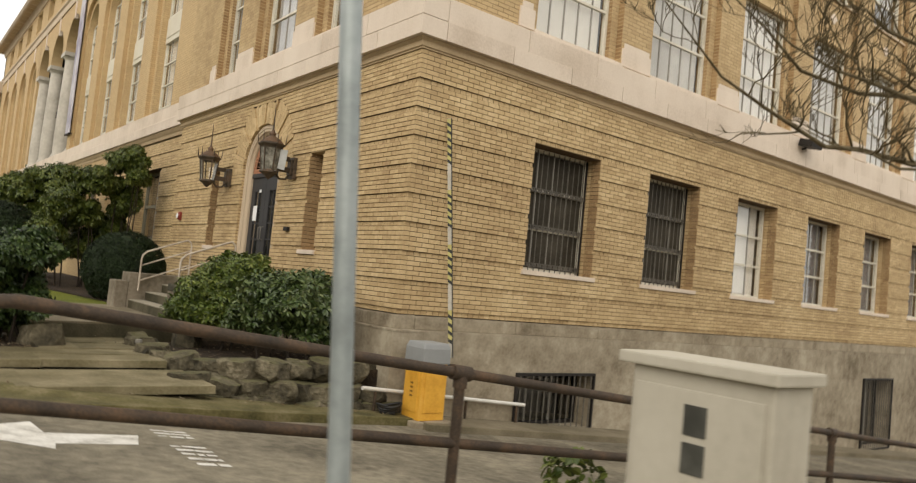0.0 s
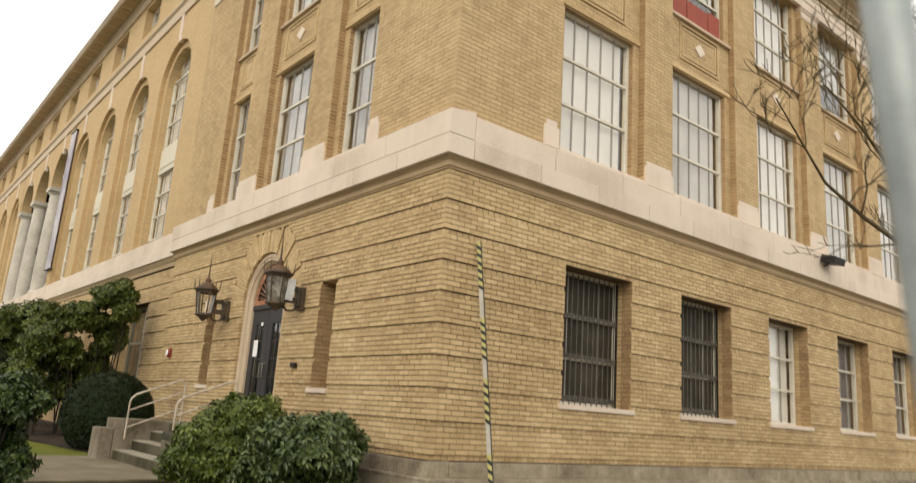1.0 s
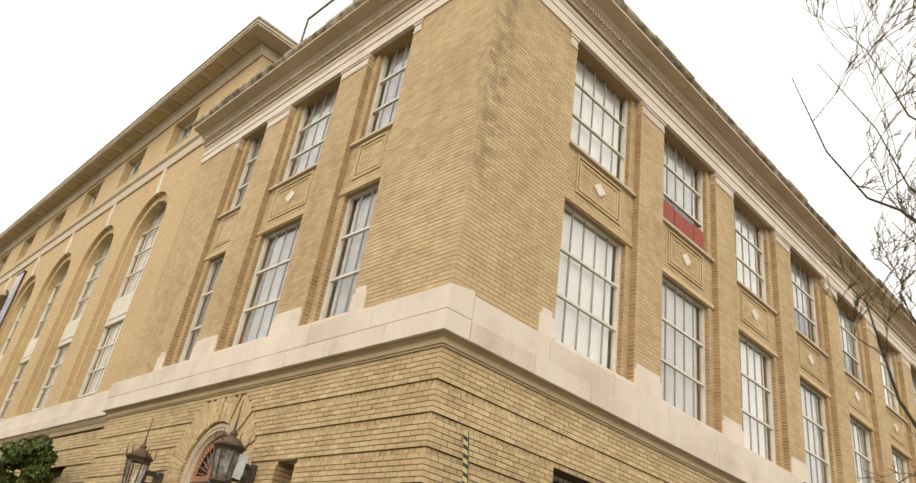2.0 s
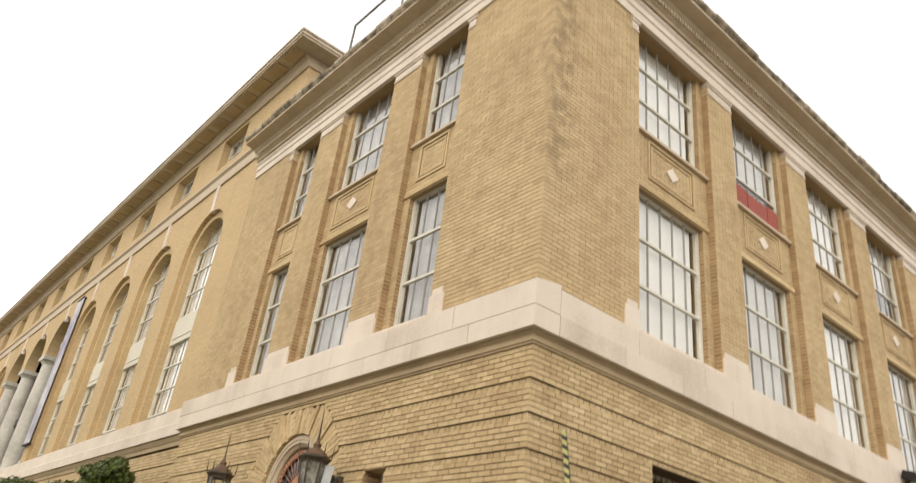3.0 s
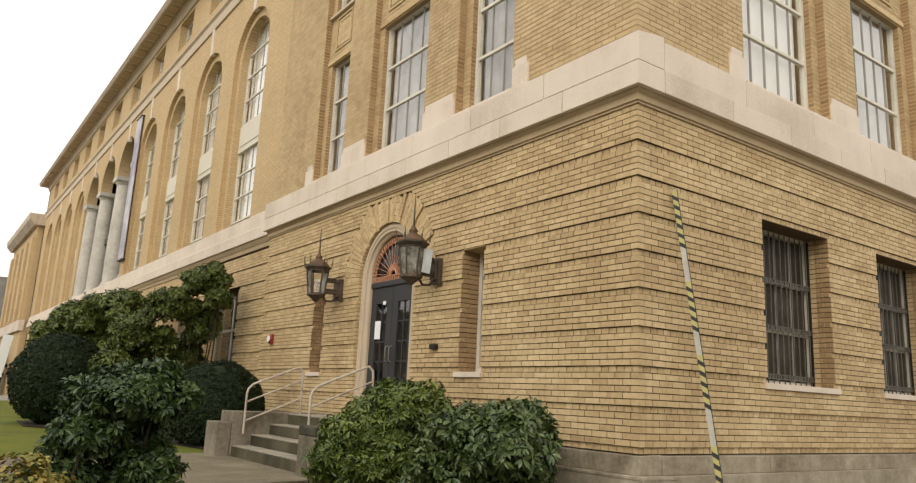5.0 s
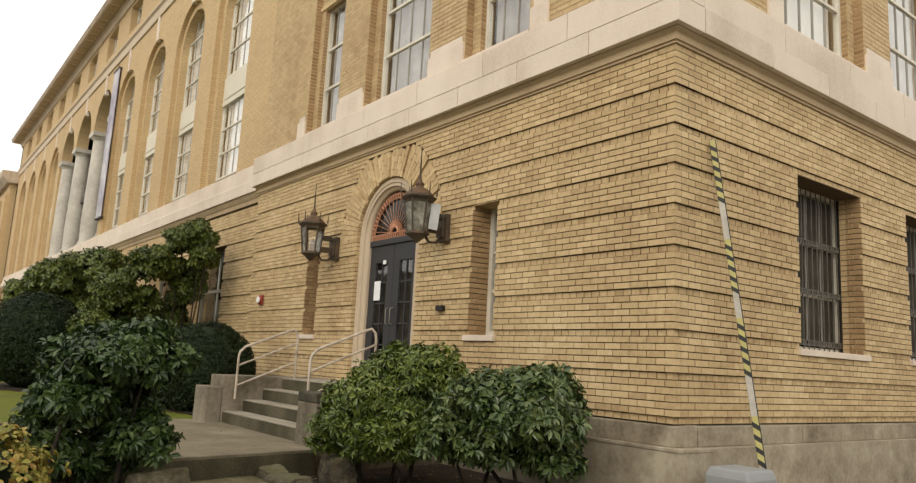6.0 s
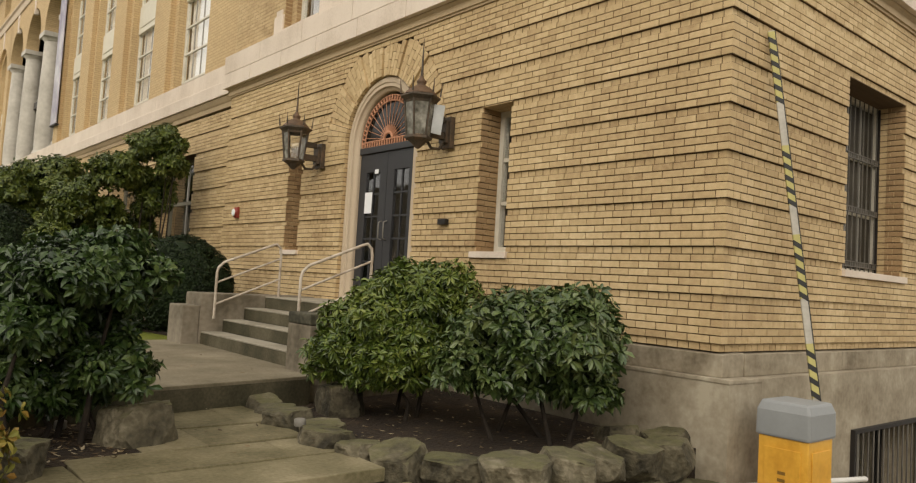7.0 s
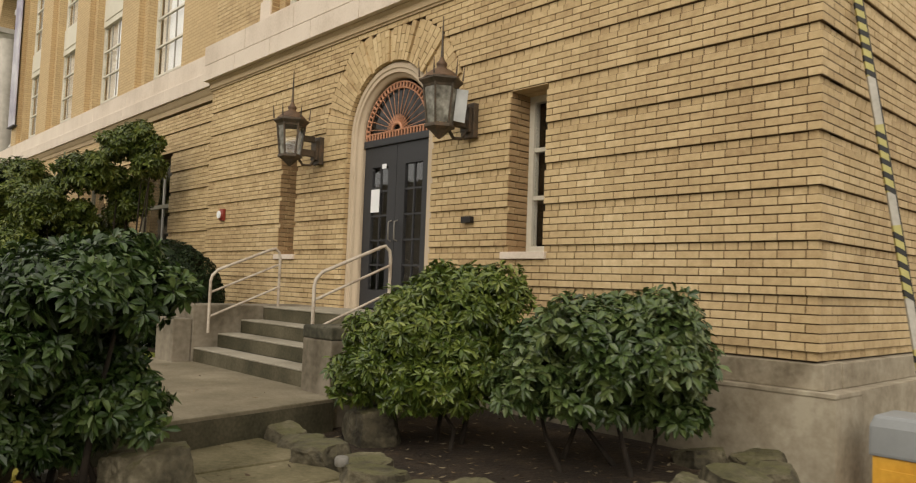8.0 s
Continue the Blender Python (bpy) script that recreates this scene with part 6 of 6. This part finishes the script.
shrub("clipped_shrub", "dense dark clipped evergreen ball beside the steps", "shrub",
      [((-1.42, 8.55, 0.12), (0.82, 0.90, 0.80))], (-1.42, 8.55, -0.55), 900, 4, 0.038, 0.012, LEAF_DARK, 25, 4, inner=0.94, low=-0.8, mass=0.88, droop=0.0, uneven=0.25)
shrub("clipped_shrub", "large dark clipped evergreen mound at the lawn's edge", "shrub",
      [((-3.12, 14.7, 0.46), (1.02, 1.2, 1.08))], (-3.12, 14.7, -0.55), 420, 4, 0.055, 0.017, LEAF_DARK, 26, 4, inner=0.94, low=-0.8, mass=0.90, droop=0.0, uneven=0.3)
shrub("tall_rhododendron", "tall rhododendron with bright leaves against the brick wall", "shrub",
      [((-0.72, 12.2, 2.86), (0.50, 0.75, 0.46)), ((-0.55, 11.8, 2.45), (0.32, 0.45, 0.30)), ((-1.35, 12.6, 2.25), (0.62, 0.85, 0.52)), ((-2.05, 12.8, 1.55), (0.60, 0.80, 0.58)), ((-2.35, 12.8, 0.80), (0.46, 0.70, 0.50)), ((-1.45, 13.0, 1.35), (0.50, 0.8, 0.50)), ((-0.55, 12.7, 1.85), (0.42, 0.7, 0.55)), ((-0.7, 13.3, 1.0), (0.5, 0.8, 0.6)), ((-1.2, 13.6, 0.6), (0.6, 0.8, 0.55))],
      (-1.15, 12.7, -0.55), 130, 7, 0.105, 0.020, LEAF_LIGHT, 27, 2, low=-0.8, inner=0.55, mass=0.4, tuft=10, tuft_size=0.34)
shrub("tall_rhododendron", "broad leafy rhododendron further along the wall", "shrub",
      [((-1.30, 18.5, 2.50), (0.90, 1.30, 0.82)), ((-2.20, 18.5, 2.15), (0.80, 1.20, 0.80)), ((-3.0, 18.6, 1.65), (0.58, 1.0, 0.55)), ((-2.0, 18.2, 0.95), (1.0, 1.5, 0.90)), ((-1.0, 21.5, 2.1), (0.9, 1.5, 1.0))],
      (-1.9, 18.5, -0.55), 80, 6, 0.13, 0.028, LEAF_LIGHT, 28, 2, low=-0.8, inner=0.6, mass=0.55, tuft=10, tuft_size=0.34)
shrub("weed_plant", "small leafy weed by the railing", "weed",
      [((-1.1, -4.45, -0.98), (0.22, 0.22, 0.22))], (-1.1, -4.45, -1.30), 60, 5, 0.10, 0.03, LEAF_LIGHT, 29, 4, mass=0)

# fallen leaves on the beds, the path and the kerb strip
rng = random.Random(19)
litter = Mesh()
for x0, x1, y0, y1, level, n in ((-2.45, -0.25, 0.35, 3.35, lambda x, y: -0.86 + 0.03 * (x + 2.6), 340), (-5.25, -4.0, 1.75, 2.9, lambda x, y: -0.795, 420), (-3.6, -2.75, 1.3, 3.3, lambda x, y: -0.745, 22), (-4.2, -2.0, 3.5, 6.4, lambda x, y: SLAB + 0.008, 30), (-6.2, -0.2, -0.55, -0.28, lambda x, y: ground_level(x, y) + 0.112, 90)):
    for _ in range(n):
        x, y = rng.uniform(x0, x1), rng.uniform(y0, y1)
        z = level(x, y) + 0.006
        a, l, w = rng.uniform(0, 6.3), rng.uniform(0.015, 0.04), rng.uniform(0.006, 0.014)
        u, v = Vector((math.cos(a), math.sin(a), rng.uniform(-0.2, 0.2))), Vector((-math.sin(a), math.cos(a), rng.uniform(-0.3, 0.3)))
        p = Vector((x, y, z))
        litter.add([p - u * l, p + v * w, p + u * l + Vector((0, 0, 0.006)), p - v * w], [(0, 1, 2, 3)])
tagged(solid("leaf_litter", litter, LITTER, "scattered dry leaves and bits on the ground", "leaf litter"), kind="stuff")

# bare street tree beside the drive
tree = thing("bare_tree", "leafless street tree with spreading thin branches", "tree", pose(4.7, -5.6, ground_level(4.7, 0)))
rng = random.Random(3)
twigs = Mesh()


def limb(p, q, r0, r1, level):
    n = 7
    pts = []
    bend = Vector((rng.uniform(-1, 1), rng.uniform(-1, 1), rng.uniform(-0.5, 0.8))) * (q - p).length * 0.075
    for i in range(n + 1):
        t = i / n
        pts.append(p.lerp(q, t) + bend * math.sin(math.pi * t) + Vector((rng.uniform(-1, 1), rng.uniform(-1, 1), rng.uniform(-1, 1))) * (0.024 * min((q - p).length, 3.0) if 0 < i < n else 0))
    if level == 0:
        for i in range(n + 1):
            pts[i] = pts[i] - Vector((0, 0, 0.05 * (q - p).length * math.sin(math.pi * i / n) * (i / n)))
    rs = [r0 + (r1 - r0) * i / n for i in range(n + 1)]
    if level < 1:
        part("limb", Mesh().tube(pts, rs, 8, caps=False), BARK, tree)
    else:
        twigs.tube(pts, rs, 5, caps=False)
    if level < 3:
        for k in range((11, 6, 4)[level]):
            t = rng.uniform(0.25, 0.97)
            i = min(int(t * n), n - 1)
            s = pts[i].lerp(pts[i + 1], t * n - i)
            along = (q - p).normalized()
            d = (along + Vector((rng.uniform(-1, 1), rng.uniform(-1.0, 0.15), rng.uniform(-0.25, 0.9))) * 0.8).normalized()
            ln = min((q - p).length, 2.8) * rng.uniform(0.22, 0.48)
            rr = max((rs[i] + (rs[i + 1] - rs[i]) * (t * n - i)) * 0.55, 0.003)
            limb(s, s + d * ln, rr, max(rr * 0.3, 0.002), level + 1)


o = Vector((4.7, -5.6, ground_level(4.7, 0)))
trunk = Mesh().tube([(0, 0, -0.05), (0.02, 0.03, 1.4), (-0.04, 0.05, 3.4), (-0.06, 0.08, 5.6), (-0.02, 0.07, 9.2)], [0.20, 0.16, 0.14, 0.11, 0.045], 12)
part("trunk", trunk, BARK, tree)
for h, q, r in ((2.9, (-0.3, -5.3, 2.85), 0.042), (3.4, (0.9, -5.2, 2.95), 0.036), (2.2, (0.3, -5.25, 2.15), 0.030), (4.0, (-0.4, -5.15, 3.7), 0.034), (2.52, (-1.4, -5.2, 2.66), 0.046), (3.15, (-0.7, -5.2, 3.0), 0.044), (3.6, (0.5, -5.3, 3.5), 0.036), (5.1, (-2.2, -5.2, 3.75), 0.026), (6.3, (-1.75, -5.2, 4.2), 0.022), (6.8, (-1.35, -5.2, 4.9), 0.020), (7.1, (-0.1, -5.2, 5.6), 0.020), (4.6, (6.5, -5.0, 6.6), 0.04), (4.1, (8.0, -6.4, 5.0), 0.04), (4.8, (4.0, -7.4, 6.8), 0.036)):
    limb(Vector((-0.04, 0.06, h - o.z)), Vector(q) - o, r, r * 0.1, 0)
tagged(part("twig_mass", twigs, BARK, tree), kind="stuff")

# ---------------------------------------------------------------- car-park barrier
bar = thing("barrier_post", "yellow car-park barrier housing with a grey cap and raised arm", "barrier", pose(0.23, -0.53, ground_level(0.23, 0)))
part("foot", Mesh().box(-0.30, 0.30, -0.29, 0.29, 0.0, 0.10), CONCRETE, bar, "low concrete foot", bevel=0.02)
hz = -0.59 - ground_level(0.23, 0)
part("housing", Mesh().box(-0.205, 0.205, -0.195, 0.195, 0.10, hz), YELLOW, bar, bevel=0.012)
part("door_panel", Mesh().box(-0.214, -0.206, -0.14, 0.14, 0.2, hz - 0.08), YELLOW, bar, "inset yellow service panel", bevel=0.003)
part("door_panel", Mesh().box(-0.15, 0.15, -0.204, -0.196, 0.2, hz - 0.08), YELLOW, bar, "inset yellow service panel", bevel=0.003)
for k in range(4):
    part("lettering_bar", Mesh().box(-0.2165, -0.2145, -0.03, 0.03, hz - 0.44 + 0.055 * k, hz - 0.415 + 0.055 * k), BROWN_INK, bar, "dark unreadable lettering bar")
cap = Mesh()
cap.add([(sx * w, sy * w * 0.955, z) for z, w in ((hz, 0.225), (hz + 0.20, 0.222), (hz + 0.275, 0.195)) for sx, sy in ((-1, -1), (1, -1), (1, 1), (-1, 1))],
        [(3, 2, 1, 0), (8, 9, 10, 11)] + [(r * 4 + i, r * 4 + (i + 1) % 4, r * 4 + 4 + (i + 1) % 4, r * 4 + 4 + i) for r in (0, 1) for i in range(4)])
part("cap", cap, CAP_GREY, bar, "grey plastic cap", bevel=0.022)
o = Vector((0.23, -0.53, ground_level(0.23, 0)))
foot, tip = Vector((0.60, -0.545, -0.52)) - o, Vector((0.555, -0.04, 2.83)) - o
axis = (tip - foot).normalized()
thick = Vector((0.78, 0.62, 0))
sidev = thick.cross(axis).normalized()
thick = axis.cross(sidev).normalized()


def arm_piece(t0, t1, w, th, skew=0.0):
    a, b = foot.lerp(tip, t0), foot.lerp(tip, t1)
    return Mesh().prism([a - sidev * w - thick * th, a + sidev * w - thick * th + axis * skew, b + sidev * w - thick * th + axis * skew, b - sidev * w - thick * th], (0, 0, 0), thick * 2 * th)


arm = part("arm", arm_piece(0, 1, 0.028, 0.014), ARM_PAINT, bar, "long white arm with black and yellow warning stripes")
part("edge_strip", arm_piece(0, 1, 0.004, 0.0165), BLACK, arm).location = sidev * 0.030
part("pivot", Mesh().tube([(0.2, -0.01, hz - 0.06), (0.39, -0.01, hz - 0.06)], 0.05, 12), IRON, bar)
for t0, t1 in ((0.06, 0.19), (0.30, 0.46), (0.535, 0.69), (0.805, 0.998)):
    part("tape", arm_piece(t0, t1, 0.0285, 0.0155), TAPE, arm, "yellow warning tape")
    n = max(2, round((t1 - t0) * 3.4 / 0.11))
    for k in range(n):
        s = t0 + (t1 - t0) * (k + 0.15) / n
        part("stripe", arm_piece(s, s + (t1 - t0) * 0.45 / n, 0.0295, 0.0165, -0.045), BLACK, arm)
hoses = thing("cable_bundle", "black cables coiled at the foot of the barrier", "cables", pose(-0.22, -0.40, ground_level(-0.22, 0) + 0.09))
for k in range(5):
    r = 0.10 + 0.02 * k
    part("cable", Mesh().tube([(r * math.cos(0.5 * i + k), 0.6 * r * math.sin(0.5 * i + k), 0.015 + 0.028 * k + 0.02 * math.sin(0.9 * i + k)) for i in range(14)], 0.014, 7), BLACK, hoses)
gb = thing("guard_bar", "white steel guard bar beside the barrier", "guard bar", pose(0, 0, 0))
part("bar", Mesh().tube([(-0.55, -0.24, -0.97), (2.35, -0.24, -1.25)], 0.028, 10), WHITE_STEEL, gb)
for x in (-0.35, 1.2, 2.2):
    zb = -0.97 - 0.0966 * (x + 0.55)
    part("leg", Mesh().tube([(x, -0.24, zb), (x, -0.24, ground_level(x, 0) - 0.05)], 0.02, 8), RUST, gb)

# ---------------------------------------------------------------- rusty railing, post, cabinet
rail = thing("pipe_railing", "rusty two-rail pipe railing along the drive", "railing", pose(0, -5.0, 0))
rz = lambda x: -0.40 - 0.118 * x
part("top_rail", Mesh().tube([(-5.36, 0, rz(-5.36) - 1.2), (-5.36, 0, rz(-5.36) - 0.10), (-5.32, 0, rz(-5.32) - 0.02), (-5.20, 0, rz(-5.20)), (9.0, 0, rz(9.0))], 0.032, 12), RUST, rail)
part("lower_rail", Mesh().tube([(-5.34, 0, rz(-5.34) - 0.43), (9.0, 0, rz(9.0) - 0.40)], 0.032, 12), RUST, rail)
for x in (-2.80, -0.4, 2.05, 4.5, 6.9, 9.0):
    post = part("post", Mesh().tube([(x, 0, ground_level(x, 0) - 0.1), (x, 0, rz(x))], 0.034, 12), RUST, rail)
    part("collar", Mesh().tube([(x - 0.07, 0, rz(x - 0.07)), (x + 0.07, 0, rz(x + 0.07))], 0.047, 12).tube([(x, 0, rz(x) - 0.09), (x, 0, rz(x))], 0.045, 12), RUST, post)
gp = thing("sign_post", "plain galvanised steel post at the pavement edge", "post", pose(-4.805, -7.233, ground_level(-4.9, 0)))
part("shaft", Mesh().tube([(0, 0, -0.05), (-0.103, 0.077, 1.6), (-0.219, 0.165, 3.4)], 0.0245, 16), GALV, gp)
cb = thing("utility_cabinet", "beige metal utility cabinet with an overhanging lid", "cabinet", pose(-3.25, -7.03, ground_level(-3.2, 0)))
ch = 0.235 - ground_level(-3.2, 0)
part("body", Mesh().box(-0.155, 0.088, -0.300, 0.258, 0.0, ch), CABINET, cb, bevel=0.008)
part("lid", Mesh().box(-0.19, 0.122, -0.328, 0.308, ch, ch + 0.045), CABINET, cb, bevel=0.008)
dr = part("door", Mesh().box(-0.165, -0.157, -0.275, 0.232, 0.12, ch - 0.06), CABINET, cb, bevel=0.004)
for z in (ch - 0.215, ch - 0.345):
    part("label_plate", Mesh().box(-0.1685, -0.1655, -0.07, 0.02, z, z + 0.105), PLATE, dr, "dark square plate")
part("handle", Mesh().box(-0.185, -0.166, -0.215, -0.195, ch - 0.52, ch - 0.36), IRON_PALE, dr, bevel=0.004)

# ---------------------------------------------------------------- unseen walls added to darken low sky light and reflections
m = Mesh().box(-34, -33, -60, 160, -1.0, 9.0)
solid("street_front_west", m, STEP_CONCRETE, "unseen plain wall added to darken the low western sky and its reflections", "building front", kind="structure")
m = Mesh().box(-34, 60, -39, -38, -5.0, 7.5)
solid("street_front_south", m, CONCRETE, "unseen plain wall added to darken the low southern sky", "building front", kind="structure")

# ---------------------------------------------------------------- distance
pole = thing("flagpole", "tall white flagpole with a limp flag", "flagpole", pose(-3.9, 50.0, SLAB - 0.2))
part("shaft", Mesh().tube([(0, 0, 0), (0, 0, 6), (0, 0, 12.1)], [0.10, 0.085, 0.05], 10), WHITE_STEEL, pole)
m = Mesh()
m.prism([(0.05, 0, 11.3), (0.22, 0.05, 10.8), (0.26, 0.1, 9.4), (0.08, 0.05, 9.5)], (0, 0, 0), (0, 0.03, 0))
part("flag", m, RED_BOARD, pole, "limp red flag")
sg = thing("street_sign", "slim white leaning sign panel on two dark legs", "sign", pose(-3.0, 33.6, SLAB, 0, 7, 0))
part("panel", Mesh().box(-0.20, 0.20, -0.05, 0.05, 1.05, 2.9), PAPER, sg, bevel=0.01)
for x in (-0.2, 0.2):
    part("leg", Mesh().box(x - 0.04, x + 0.04, -0.04, 0.04, 0, 1.0), IRON, sg)
m = Mesh()
nx = 40
for layer, (y0, top, z0) in enumerate(((330, 58, -4), (260, 30, -4))):
    pts = [(-160 + 7 * i, y0 + 12 * noise.noise(Vector((i * 0.3, layer, 0))), top * (0.78 + 0.35 * noise.noise(Vector((i * 0.17, layer * 3 + 1, 0))))) for i in range(nx)]
    m.add([(x, y, z0) for x, y, z in pts] + [(x, y + 25, z) for x, y, z in pts] + [(x, y + 120, z0) for x, y, z in pts],
          [(i, i + 1, nx + i + 1, nx + i) for i in range(nx - 1)] + [(nx + i, nx + i + 1, 2 * nx + i + 1, 2 * nx + i) for i in range(nx - 1)])
solid("backdrop", m, HILL, "hazy brown hillside with houses far beyond the street", "hill", kind="structure")
rng = random.Random(8)
for i in range(14):
    h = thing("hill_house", "small distant house on the hillside", "house", pose(-75 + 8 * i + rng.uniform(-2, 2), 268 + rng.uniform(0, 10), 6 + rng.uniform(0, 9)), "hillside houses")
    w = rng.uniform(3, 5)
    part("wall", Mesh().box(-w, w, -3, 3, -6, 4), ROOFING, h)
    part("roof", Mesh().prism([(-w - 0.4, -3.4, 4), (-w - 0.4, 3.4, 4), (-w - 0.4, 0, 6.4)], (0, 0, 0), (2 * w + 0.8, 0, 0)), ROOFING, h)
shrub("far_hedge", "dark far hedge beyond the pavement", "hedge", [((-1.6, 60, 0.9), (1.2, 1.2, 2.2)), ((-2.9, 61, 0.5), (1.2, 1.2, 1.6)), ((-9.0, 64, 0.6), (3.0, 1.5, 1.6)), ((-4.5, 66, 0.5), (2.5, 1.5, 1.6)), ((-13, 66, 0.6), (3.0, 1.5, 1.8))], (-8, 65, -1.2), 12, 4, 0.3, 0.12, LEAF_DARK, 31, 2, mass=0.9)
guardrail = thing("roof_rail", "thin pipe rail along the roof edge", "rail", pose(-0.25, 0, 11.55))
part("rail", Mesh().tube([(0, 6.25, 0.0), (0, 6.25, 1.25), (0, 2.0, 1.25)], 0.03, 8), IRON_PALE, guardrail)
for y in (4.3, 2.2):
    part("post", Mesh().tube([(0, y, 0.0), (0, y, 1.25)], 0.025, 8), IRON_PALE, guardrail)
